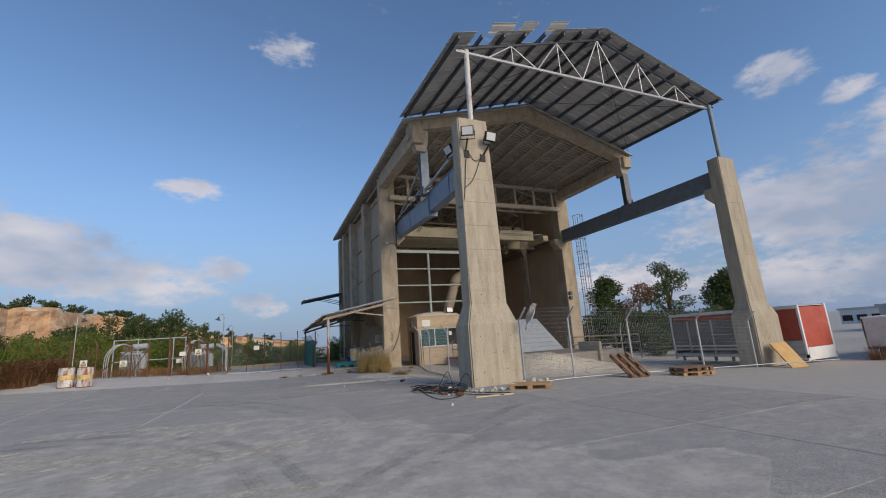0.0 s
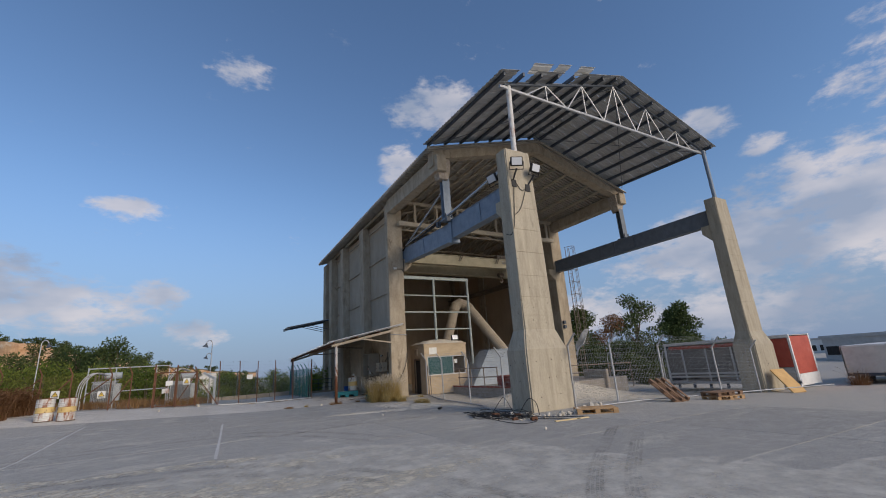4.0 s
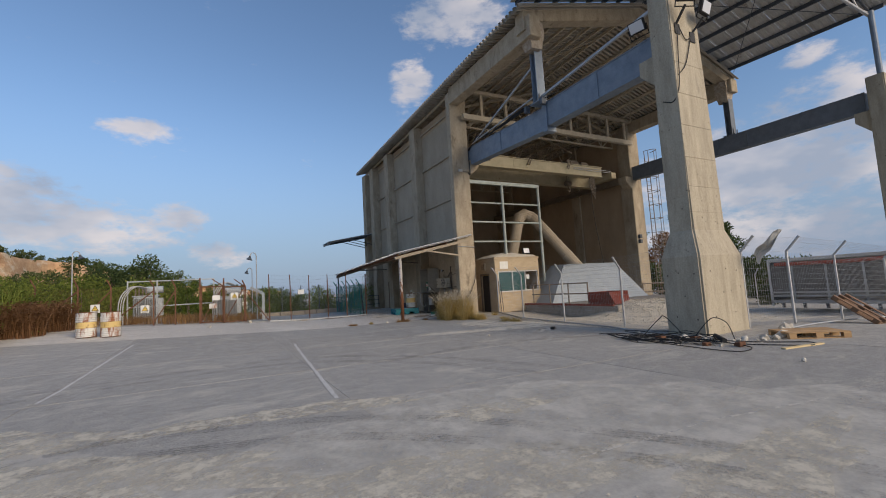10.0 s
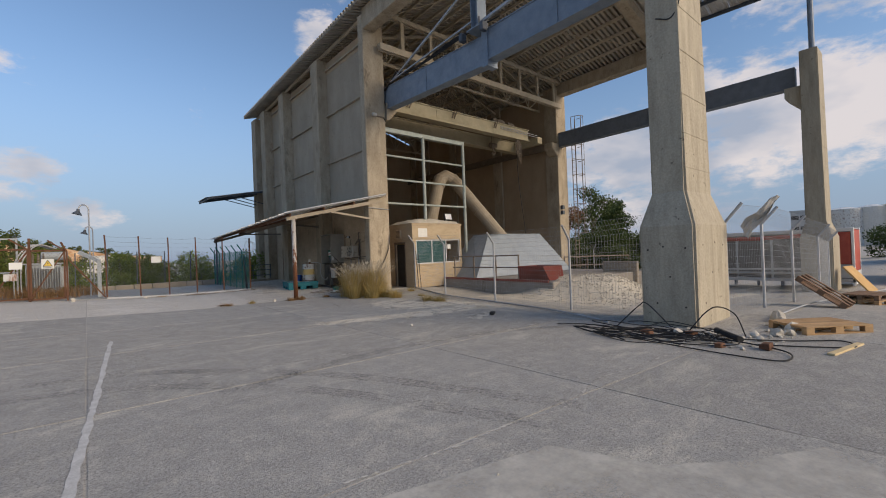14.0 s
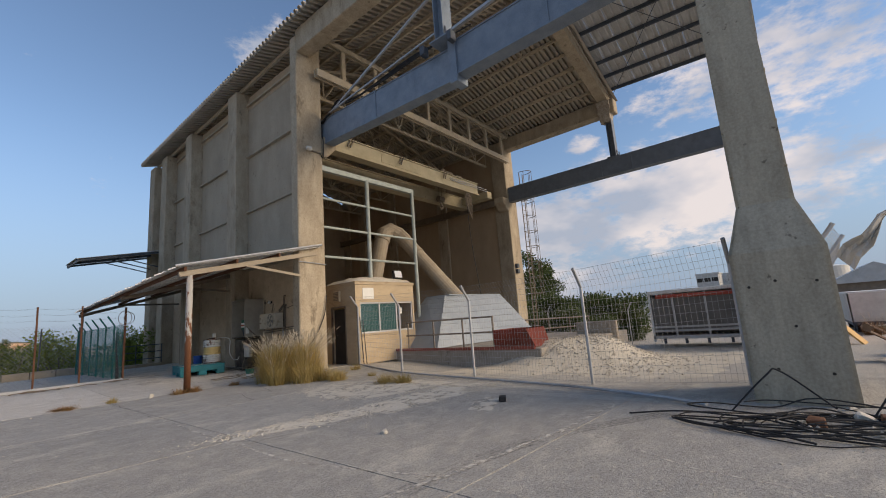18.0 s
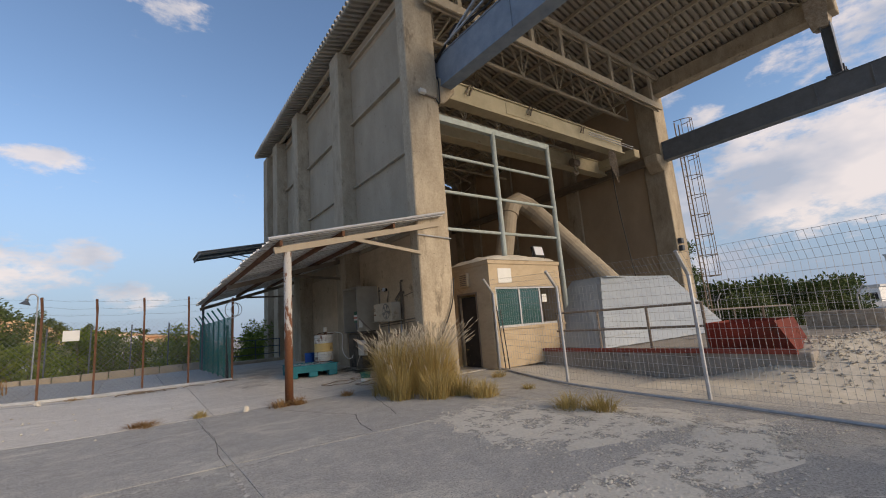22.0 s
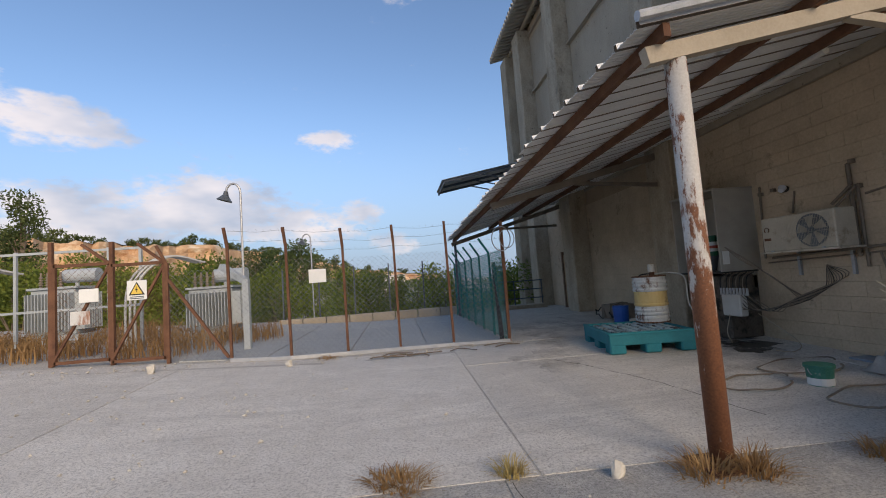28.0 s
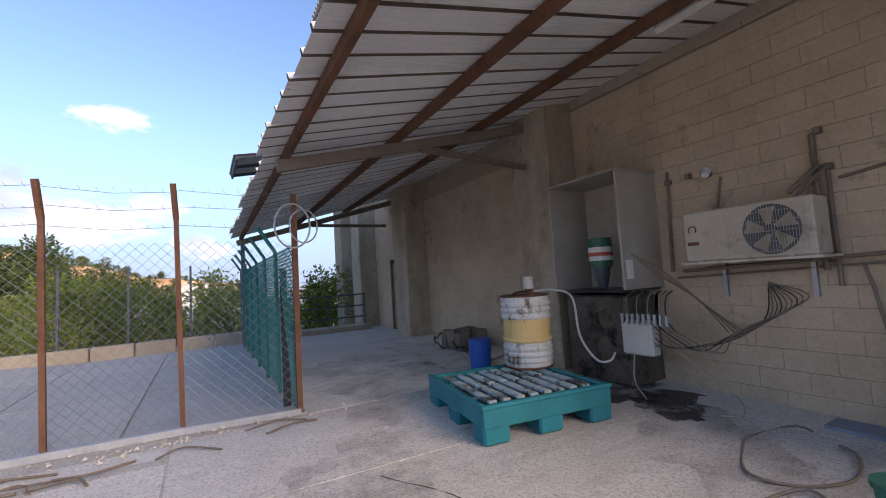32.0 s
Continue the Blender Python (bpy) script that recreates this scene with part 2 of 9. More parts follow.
def leaf_material(name, dark, light, through_light=0.25):
    m = bpy.data.materials.new(name)
    m.use_nodes = True
    N, L = m.node_tree.nodes, m.node_tree.links
    b = N["Principled BSDF"]
    b.inputs["Roughness"].default_value = 0.75
    b.inputs["Specular IOR Level"].default_value = 0.2
    g = N.new("ShaderNodeNewGeometry")
    oi = N.new("ShaderNodeObjectInfo")
    ad = N.new("ShaderNodeMath")
    ad.operation = "MULTIPLY_ADD"
    ad.inputs[1].default_value = 0.6
    L.new(g.outputs["Random Per Island"], ad.inputs[0])
    mo = N.new("ShaderNodeMath")
    mo.operation = "MULTIPLY"
    mo.inputs[1].default_value = 0.4
    L.new(oi.outputs["Random"], mo.inputs[0])
    L.new(mo.outputs[0], ad.inputs[2])
    r = N.new("ShaderNodeValToRGB")
    r.color_ramp.elements[0].color, r.color_ramp.elements[1].color = (*dark, 1), (*light, 1)
    L.new(ad.outputs[0], r.inputs[0])
    L.new(r.outputs[0], b.inputs["Base Color"])
    tr = N.new("ShaderNodeBsdfTranslucent")
    L.new(r.outputs[0], tr.inputs[0])
    ms = N.new("ShaderNodeMixShader")
    ms.inputs[0].default_value = through_light
    L.new(b.outputs[0], ms.inputs[1]), L.new(tr.outputs[0], ms.inputs[2])
    L.new(ms.outputs[0], N["Material Output"].inputs[0])
    return m


CONCRETE = material("cast_concrete", (0.265, 0.215, 0.15), (0.48, 0.408, 0.3), 2.6, 0.9, bump=0.7, grain=18, stain=(0.21, 0.172, 0.122), stain_scale=2.2, stain_cut=0.57, streak=0.4, pits=9.0)
CONCRETE_IN = material("dusty_concrete_wall", (0.3, 0.228, 0.15), (0.45, 0.348, 0.235), 0.7, 0.95, bump=0.4, grain=30, streak=0.5)
PANEL = material("concrete_panel", (0.3, 0.255, 0.19), (0.42, 0.36, 0.272), 1.1, 0.93, bump=0.6, grain=24, stain=(0.27, 0.235, 0.185), stain_scale=0.8, stain_cut=0.64, streak=0.5, pits=8.0)
BROKEN = material("broken_concrete", (0.22, 0.17, 0.12), (0.5, 0.44, 0.36), 9, 0.95, bump=1.0, grain=60, stain=(0.28, 0.12, 0.06), stain_scale=5, stain_cut=0.6)
BLUE_STEEL = material("blue_grey_painted_steel", (0.13, 0.17, 0.225), (0.24, 0.295, 0.36), 2.5, 0.5, bump=0.15, grain=50, stain=(0.22, 0.15, 0.1), stain_scale=2.2, stain_cut=0.66)
DARK_STEEL = material("dark_painted_steel", (0.045, 0.055, 0.07), (0.09, 0.105, 0.125), 2.5, 0.55, bump=0.15, grain=50, stain=(0.12, 0.08, 0.05), stain_scale=2.0, stain_cut=0.68)
PALE_STEEL = material("dusty_pale_steel", (0.38, 0.325, 0.24), (0.56, 0.485, 0.365), 3, 0.75, bump=0.2, grain=60, stain=(0.2, 0.15, 0.1), stain_scale=2.5, stain_cut=0.62)
BROWN_STEEL = material("dusty_brown_steel_and_rib_shade", (0.14, 0.11, 0.085), (0.25, 0.205, 0.155), 3, 0.75, bump=0.2, grain=60)
RUST = material("rusted_steel", (0.075, 0.034, 0.02), (0.18, 0.088, 0.048), 5, 0.9, bump=0.5, grain=90, stain=(0.07, 0.03, 0.018), stain_scale=4, stain_cut=0.58)
RUSTY_WHITE = material("rusted_white_paint", (0.5, 0.49, 0.46), (0.66, 0.66, 0.63), 4, 0.6, bump=0.35, grain=60, stain=(0.26, 0.1, 0.04), stain_scale=3.2, stain_cut=0.5, streak=0.25)
SHEET = material("grey_corrugated_sheet", (0.38, 0.38, 0.365), (0.56, 0.56, 0.54), 1.5, 0.6, 0.1, bump=0.1, grain=30, stain=(0.24, 0.21, 0.17), stain_scale=1.0, stain_cut=0.62)
SHEET_IN = material("dusty_corrugated_sheet", (0.36, 0.325, 0.268), (0.55, 0.5, 0.42), 1.5, 0.8, 0.1, bump=0.1, grain=30)
SHEET_PALE = material("pale_ribbed_sheet", (0.64, 0.64, 0.62), (0.8, 0.8, 0.77), 1.5, 0.55, 0.1, bump=0.1, grain=30, stain=(0.33, 0.3, 0.26), stain_scale=1.6, stain_cut=0.62)
GALV = material("galvanised_steel", (0.33, 0.34, 0.35), (0.5, 0.51, 0.52), 8, 0.5, 0.5, bump=0.1, grain=60)
GREEN_PIPE = material("grey_green_pipe_paint", (0.27, 0.31, 0.29), (0.42, 0.47, 0.44), 5, 0.6, bump=0.1, grain=60, stain=(0.25, 0.16, 0.09), stain_scale=4, stain_cut=0.64)
BEIGE = material("beige_crane_paint", (0.36, 0.31, 0.2), (0.52, 0.46, 0.31), 2, 0.65, bump=0.15, grain=50, stain=(0.24, 0.16, 0.09), stain_scale=2, stain_cut=0.62)
BOOTH = material("sandy_plaster", (0.36, 0.28, 0.18), (0.53, 0.425, 0.285), 1.6, 0.9, bump=0.3, grain=50, stain=(0.33, 0.25, 0.16), stain_scale=1.6, stain_cut=0.58, streak=2.5)
DUST = material("limestone_dust", (0.46, 0.42, 0.34), (0.66, 0.61, 0.51), 3, 0.97, bump=0.8, grain=40)
ROCK = material("pale_rock", (0.4, 0.365, 0.3), (0.62, 0.575, 0.49), 4, 0.95, bump=0.8, grain=30, spread=0.15)
DUCT = material("dusty_beige_duct", (0.3, 0.25, 0.18), (0.42, 0.355, 0.265), 2, 0.8, bump=0.2, grain=40)
BLACK = material("black_rubber", (0.012, 0.012, 0.013), (0.03, 0.03, 0.03), 10, 0.7, bump=0.2, grain=80)
HOLE_SHADE = material("dark_hole_shade", (0.03, 0.027, 0.022), (0.06, 0.05, 0.04), 4, 0.95)
TEAL = material("teal_plastic", (0.006, 0.12, 0.15), (0.015, 0.19, 0.225), 3, 0.5, bump=0.1, grain=50, stain=(0.3, 0.36, 0.36), stain_scale=2.2, stain_cut=0.66)
TEAL_NET = material("green_shade_net", (0.01, 0.12, 0.1), (0.02, 0.2, 0.17), 6, 0.8)
GREEN_PLASTIC = material("green_plastic", (0.015, 0.11, 0.075), (0.05, 0.19, 0.14), 5, 0.55, stain=(0.36, 0.37, 0.33), stain_scale=5.0, stain_cut=0.58)
WHITE = material("white_sheet_metal", (0.5, 0.48, 0.43), (0.66, 0.64, 0.58), 3, 0.55, bump=0.1, grain=50, stain=(0.34, 0.28, 0.2), stain_scale=2.4, stain_cut=0.6)
CABINET = material("grey_beige_cabinet", (0.31, 0.28, 0.23), (0.42, 0.385, 0.32), 3, 0.6, bump=0.1, grain=50, stain=(0.1, 0.08, 0.06), stain_scale=1.5, stain_cut=0.66)
GREASE = material("oily_black_grease", (0.012, 0.011, 0.01), (0.04, 0.035, 0.03), 3, 0.35, bump=0.3, grain=40)
def stain_material(name, dark, light, lo, hi, most, scale=2.2, rough=0.8):
    """A soaked-in stain that thins out in a ragged way."""
    m = bpy.data.materials.new(name)
    m.use_nodes = True
    N, L = m.node_tree.nodes, m.node_tree.links
    b = N["Principled BSDF"]
    b.inputs["Roughness"].default_value = rough
    co = N.new("ShaderNodeNewGeometry").outputs["Position"]
    n1, n2 = N.new("ShaderNodeTexNoise"), N.new("ShaderNodeTexNoise")
    n1.inputs["Scale"].default_value, n1.inputs["Detail"].default_value, n1.inputs["Roughness"].default_value = scale, 10, 0.72
    n2.inputs["Scale"].default_value, n2.inputs["Detail"].default_value = 30.0, 5
    L.new(co, n1.inputs["Vector"]), L.new(co, n2.inputs["Vector"])
    r = N.new("ShaderNodeValToRGB")
    r.color_ramp.elements[0].color, r.color_ramp.elements[1].color = (*dark, 1), (*light, 1)
    L.new(n2.outputs["Fac"], r.inputs[0]), L.new(r.outputs[0], b.inputs["Base Color"])
    mr = N.new("ShaderNodeMapRange")
    mr.inputs["From Min"].default_value, mr.inputs["From Max"].default_value, mr.inputs["To Max"].default_value = lo, hi, most
    L.new(n1.outputs["Fac"], mr.inputs["Value"])
    tp, mx = N.new("ShaderNodeBsdfTransparent"), N.new("ShaderNodeMixShader")
    L.new(mr.outputs[0], mx.inputs[0]), L.new(tp.outputs[0], mx.inputs[1]), L.new(b.outputs[0], mx.inputs[2])
    L.new(mx.outputs[0], N["Material Output"].inputs[0])
    return m


PALE_BLUE = material("pale_blue_white_drum_paint", (0.48, 0.5, 0.49), (0.62, 0.63, 0.6), 3, 0.55, bump=0.1, grain=40, stain=(0.13, 0.06, 0.03), stain_scale=4.2, stain_cut=0.53, streak=0.5)
YELLOW = material("faded_yellow_drum_paint", (0.55, 0.38, 0.12), (0.66, 0.5, 0.22), 3, 0.5, bump=0.1, grain=40, stain=(0.14, 0.07, 0.035), stain_scale=4.0, stain_cut=0.55, streak=0.5)
WOOD = material("pallet_wood", (0.3, 0.18, 0.085), (0.5, 0.33, 0.17), 3, 0.85, bump=0.4, grain=70, spread=0.2)
WOOD_DARK = material("weathered_dark_wood", (0.13, 0.075, 0.045), (0.24, 0.15, 0.09), 3, 0.85, bump=0.4, grain=70, spread=0.2)
CHUTE_RED = material("dull_rust_red_paint", (0.17, 0.035, 0.025), (0.3, 0.065, 0.042), 3, 0.7, bump=0.2, grain=40, stain=(0.12, 0.06, 0.04), stain_scale=2.5, stain_cut=0.58)
RED = material("faded_red_paint", (0.33, 0.055, 0.035), (0.46, 0.1, 0.065), 2.2, 0.55, bump=0.1, grain=40, stain=(0.5, 0.4, 0.34), stain_scale=1.1, stain_cut=0.66)
GREY_BLUE = material("grey_blue_hopper_paint", (0.27, 0.31, 0.35), (0.38, 0.42, 0.45), 2, 0.55, 0.1, bump=0.1, grain=40, stain=(0.46, 0.46, 0.44), stain_scale=1.5, stain_cut=0.6)
TRANSFORMER = material("transformer_grey_paint", (0.3, 0.33, 0.34), (0.42, 0.45, 0.46), 3, 0.55, bump=0.1, grain=40)
INTERIOR_SHADE = material("dark_interior_shade", (0.02, 0.02, 0.02), (0.05, 0.045, 0.04), 3, 0.9)
PAPER = material("white_sign_face", (0.62, 0.62, 0.58), (0.74, 0.74, 0.7), 4, 0.6)
SIGN_YELLOW = material("yellow_sign_face", (0.62, 0.42, 0.06), (0.72, 0.52, 0.1), 4, 0.6)
LEAF_BUSH = leaf_material("shrub_leaves", (0.055, 0.1, 0.02), (0.28, 0.31, 0.06), 0.4)
LEAF_DARK = leaf_material("dark_tree_leaves", (0.025, 0.05, 0.018), (0.11, 0.14, 0.045))
LEAF_PINE = leaf_material("pine_needles", (0.035, 0.06, 0.02), (0.15, 0.17, 0.055))
LEAF_DRY = leaf_material("dry_brown_weeds", (0.14, 0.07, 0.035), (0.36, 0.205, 0.1), 0.35)
BLADE = leaf_material("green_grass_blades", (0.2, 0.16, 0.05), (0.68, 0.53, 0.23), 0.45)
PLUME = leaf_material("pale_seed_plumes", (0.5, 0.44, 0.32), (0.74, 0.67, 0.54), 0.4)
STRAW = leaf_material("dry_straw_tuft", (0.22, 0.12, 0.05), (0.42, 0.27, 0.12))
BARK = material("tree_bark", (0.09, 0.07, 0.05), (0.19, 0.15, 0.11), 6, 0.95, bump=0.8, grain=40)
CLIFF = material("orange_sandstone_cliff", (0.34, 0.17, 0.075), (0.62, 0.42, 0.24), 0.16, 0.95, bump=1.0, grain=1.6, stain=(0.66, 0.54, 0.38), stain_scale=0.12, stain_cut=0.53, streak=2.0, spread=0)
SCRUB = material("scrub_covered_soil", (0.08, 0.09, 0.035), (0.2, 0.17, 0.085), 0.2, 0.95, bump=0.8, grain=2, spread=0)



def flaking_post_material():
    """White paint flaking off a steel post, the rust gaining towards the splash zone at the foot."""
    m = bpy.data.materials.new("flaking_white_paint_on_rust")
    m.use_nodes = True
    N, L = m.node_tree.nodes, m.node_tree.links
    b = N["Principled BSDF"]
    b.inputs["Roughness"].default_value = 0.75
    pos = N.new("ShaderNodeNewGeometry").outputs["Position"]
    mp = N.new("ShaderNodeMapping")
    mp.inputs["Scale"].default_value = (1, 1, 0.35)
    L.new(pos, mp.inputs[0])
    big, fine = N.new("ShaderNodeTexNoise"), N.new("ShaderNodeTexNoise")
    big.inputs["Scale"].default_value, big.inputs["Detail"].default_value, big.inputs["Roughness"].default_value = 5.0, 10, 0.72
    fine.inputs["Scale"].default_value, fine.inputs["Detail"].default_value = 60, 4
    L.new(mp.outputs[0], big.inputs["Vector"]), L.new(pos, fine.inputs["Vector"])
    sep = N.new("ShaderNodeSeparateXYZ")
    L.new(pos, sep.inputs[0])
    hgt = N.new("ShaderNodeMapRange")
    hgt.inputs["From Min"].default_value, hgt.inputs["From Max"].default_value = 0.2, 2.2
    hgt.inputs["To Min"].default_value, hgt.inputs["To Max"].default_value = 0.13, -0.03
    L.new(sep.outputs["Z"], hgt.inputs["Value"])
    ad = N.new("ShaderNodeMath")
    L.new(big.outputs["Fac"], ad.inputs[0]), L.new(hgt.outputs[0], ad.inputs[1])
    cut = N.new("ShaderNodeMapRange")
    cut.inputs["From Min"].default_value, cut.inputs["From Max"].default_value = 0.49, 0.53
    L.new(ad.outputs[0], cut.inputs["Value"])
    rust, paint, mix = N.new("ShaderNodeValToRGB"), N.new("ShaderNodeValToRGB"), N.new("ShaderNodeMix")
    rust.color_ramp.elements[0].color, rust.color_ramp.elements[1].color = (0.07, 0.026, 0.014, 1), (0.27, 0.11, 0.045, 1)
    paint.color_ramp.elements[0].color, paint.color_ramp.elements[1].color = (0.38, 0.35, 0.3, 1), (0.62, 0.6, 0.56, 1)
    L.new(fine.outputs["Fac"], rust.inputs[0]), L.new(fine.outputs["Fac"], paint.inputs[0])
    mix.data_type = "RGBA"
    L.new(cut.outputs[0], mix.inputs["Factor"]), L.new(paint.outputs[0], mix.inputs["A"]), L.new(rust.outputs[0], mix.inputs["B"])
    L.new(mix.outputs["Result"], b.inputs["Base Color"])
    bp = N.new("ShaderNodeBump")
    bp.inputs["Strength"].default_value, bp.inputs["Distance"].default_value = 0.5, 0.006
    L.new(cut.outputs[0], bp.inputs["Height"])
    L.new(bp.outputs[0], b.inputs["Normal"])
    return m


POST_PAINT = flaking_post_material()
GLASS = bpy.data.materials.new("window_glass")
GLASS.use_nodes = True
_b = GLASS.node_tree.nodes["Principled BSDF"]
_b.inputs["Base Color"].default_value, _b.inputs["Roughness"].default_value = (0.05, 0.115, 0.115, 1), 0.06
_b.inputs["Transmission Weight"].default_value = 0.25
LAMP_GLASS = bpy.data.materials.new("floodlight_glass")
LAMP_GLASS.use_nodes = True
_b = LAMP_GLASS.node_tree.nodes["Principled BSDF"]
_b.inputs["Base Color"].default_value, _b.inputs["Roughness"].default_value = (0.62, 0.64, 0.66, 1), 0.15


def yard_material(name, base_dark, base_light, dust, dust_cut, marks=0.5):
    """Worn concrete paving: mottling, pale stone dust in drifts, dark curved tyre tracks, fine pitting."""
    m = bpy.data.materials.new(name)
    m.use_nodes = True
    N, L = m.node_tree.nodes, m.node_tree.links
    b = N["Principled BSDF"]
    b.inputs["Roughness"].default_value = 0.93
    b.inputs["Specular IOR Level"].default_value = 0.25
    pos = N.new("ShaderNodeNewGeometry").outputs["Position"]

    def noise_at(scale, detail, rough=0.6, stretch=None, warp=0.0):
        n = N.new("ShaderNodeTexNoise")
        n.inputs["Scale"].default_value, n.inputs["Detail"].default_value, n.inputs["Roughness"].default_value = scale, detail, rough
        n.inputs["Distortion"].default_value = warp
        if stretch:
            mp = N.new("ShaderNodeMapping")
            mp.inputs["Scale"].default_value, mp.inputs["Rotation"].default_value = stretch[0], (0, 0, radians(stretch[1]))
            L.new(pos, mp.inputs[0]), L.new(mp.outputs[0], n.inputs["Vector"])
        else:
            L.new(pos, n.inputs["Vector"])
        return n.outputs["Fac"]

    def ranged(v, a, c):
        mr = N.new("ShaderNodeMapRange")
        mr.inputs["From Min"].default_value, mr.inputs["From Max"].default_value = a, c
        L.new(v, mr.inputs["Value"])
        return mr.outputs[0]

    def times(u, v):
        mm = N.new("ShaderNodeMath")
        mm.operation = "MULTIPLY"
        L.new(u, mm.inputs[0])
        if isinstance(v, float):
            mm.inputs[1].default_value = v
        else:
            L.new(v, mm.inputs[1])
        return mm.outputs[0]

    def mixed(f, a, colour):
        mx = N.new("ShaderNodeMix")
        mx.data_type = "RGBA"
        L.new(f, mx.inputs["Factor"]), L.new(a, mx.inputs["A"])
        mx.inputs["B"].default_value = (*colour, 1)
        return mx.outputs["Result"]

    r = N.new("ShaderNodeValToRGB")
    r.color_ramp.elements[0].position, r.color_ramp.elements[0].color = 0.34, (*base_dark, 1)
    r.color_ramp.elements[1].position, r.color_ramp.elements[1].color = 0.66, (*base_light, 1)
    L.new(noise_at(2.6, 14, 0.84), r.inputs[0])
    col = r.outputs[0]
    drift = times(ranged(noise_at(0.5, 12, 0.74, ((1, 2.0, 1), 14), 0.4), dust_cut, dust_cut + 0.1), 0.8)
    col = mixed(drift, col, dust)
    haze_dust = times(ranged(noise_at(3.8, 12, 0.82), 0.5, 0.6), 0.45)
    col = mixed(haze_dust, col, dust)
    tracks = times(ranged(noise_at(2.2, 10, 0.72, ((0.12, 2.2, 1), 9), 0.5), 0.54, 0.62), marks)
    col = mixed(tracks, col, (0.2, 0.197, 0.19))
    tracks2 = times(ranged(noise_at(3.4, 10, 0.75, ((1.8, 0.1, 1), 16), 0.7), 0.57, 0.66), marks * 0.5)
    col = mixed(tracks2, col, (0.15, 0.145, 0.14))
    grit = times(ranged(noise_at(45, 8, 0.85), 0.49, 0.58), 0.8)
    col = mixed(grit, col, tuple(0.5 * q for q in base_dark))
    spots = times(ranged(noise_at(24, 7, 0.85), 0.55, 0.61), 0.75)
    col = mixed(spots, col, (0.6, 0.58, 0.53))
    chips = times(ranged(noise_at(130, 2, 0.5), 0.66, 0.72), 0.6)
    col = mixed(chips, col, (0.62, 0.6, 0.55))
    oi = N.new("ShaderNodeObjectInfo")
    mr = N.new("ShaderNodeMapRange")
    mr.inputs["To Min"].default_value, mr.inputs["To Max"].default_value = 0.94, 1.06
    L.new(oi.outputs["Random"], mr.inputs["Value"])
    hs = N.new("ShaderNodeHueSaturation")
    L.new(mr.outputs[0], hs.inputs["Value"]), L.new(col, hs.inputs["Color"])
    L.new(hs.outputs[0], b.inputs["Base Color"])
    bp = N.new("ShaderNodeBump")
    bp.inputs["Strength"].default_value, bp.inputs["Distance"].default_value = 0.8, 0.015
    L.new(noise_at(30, 9, 0.75), bp.inputs["Height"])
    L.new(bp.outputs[0], b.inputs["Normal"])
    return m


YARD = yard_material("worn_yard_concrete", (0.32, 0.31, 0.285), (0.465, 0.447, 0.41), (0.62, 0.585, 0.5), 0.54, 0.12)
APRON = yard_material("pale_worn_concrete", (0.56, 0.528, 0.47), (0.7, 0.665, 0.605), (0.74, 0.705, 0.635), 0.5, 0.16)
PAD = yard_material("pale_green_grey_pad", (0.38, 0.385, 0.365), (0.5, 0.505, 0.48), (0.5, 0.49, 0.45), 0.6, 0.2)
GROUND = yard_material("dusty_gravel_ground", (0.38, 0.365, 0.33), (0.54, 0.515, 0.465), (0.52, 0.48, 0.41), 0.45, 0.15)


# ---- mesh helpers ----
ORG = {}


def thing(name, at=(0, 0, 0), label="", category="", group="", kind=""):
    ob = new(name)
    ob.empty_display_size = 0.2
    ob.location = at
    ORG[ob] = Vector(at)
    return tagged(ob, label, category, group, kind)


def part(name, bm, mat, parent=None, label="", smooth=False):
    me = bpy.data.meshes.new(name)
    bmesh.ops.recalc_face_normals(bm, faces=bm.faces)
    bm.to_mesh(me)
    bm.free()
    for mt in mat if isinstance(mat, (list, tuple)) else [mat]:
        me.materials.append(mt)
    if smooth:
        me.polygons.foreach_set("use_smooth", [True] * len(me.polygons))
    ob = new(name, me)
    if parent is not None:
        me.transform(Matrix.Translation(-ORG[parent]))
        ORG[ob] = ORG[parent]
        ob.parent = parent
    else:
        ORG[ob] = Vector((0, 0, 0))
    return tagged(ob, label)


def solid(name, bm, mat, label, category, kind="", group="", smooth=False):
    """A single-mesh thing with its origin at its base centre."""
    xs = [v.co for v in bm.verts]
    lo = Vector((min(v.x for v in xs), min(v.y for v in xs), min(v.z for v in xs)))
    hi = Vector((max(v.x for v in xs), max(v.y for v in xs), max(v.z for v in xs)))
    base = Vector(((lo.x + hi.x) / 2, (lo.y + hi.y) / 2, lo.z))
    bmesh.ops.translate(bm, verts=bm.verts, vec=-base)
    ob = part(name, bm, mat, None, "", smooth)
    ob.location = base
    ORG[ob] = base
    return tagged(ob, label, category, group, kind)


def bx(bm, x0, x1, y0, y1, z0, z1):
    v = [bm.verts.new((x, y, z)) for z in (z0, z1) for y in (y0, y1) for x in (x0, x1)]
    for f in ((0, 1, 3, 2), (4, 6, 7, 5), (0, 4, 5, 1), (2, 3, 7, 6), (0, 2, 6, 4), (1, 5, 7, 3)):
        bm.faces.new([v[i] for i in f])
    return v


def box(x0, x1, y0, y1, z0, z1, bevel=0.0, seg=1):
    bm = bmesh.new()
    bx(bm, x0, x1, y0, y1, z0, z1)
    if bevel:
        bmesh.ops.bevel(bm, geom=bm.edges[:], offset=bevel, segments=seg, affect="EDGES", profile=0.6)
    return bm


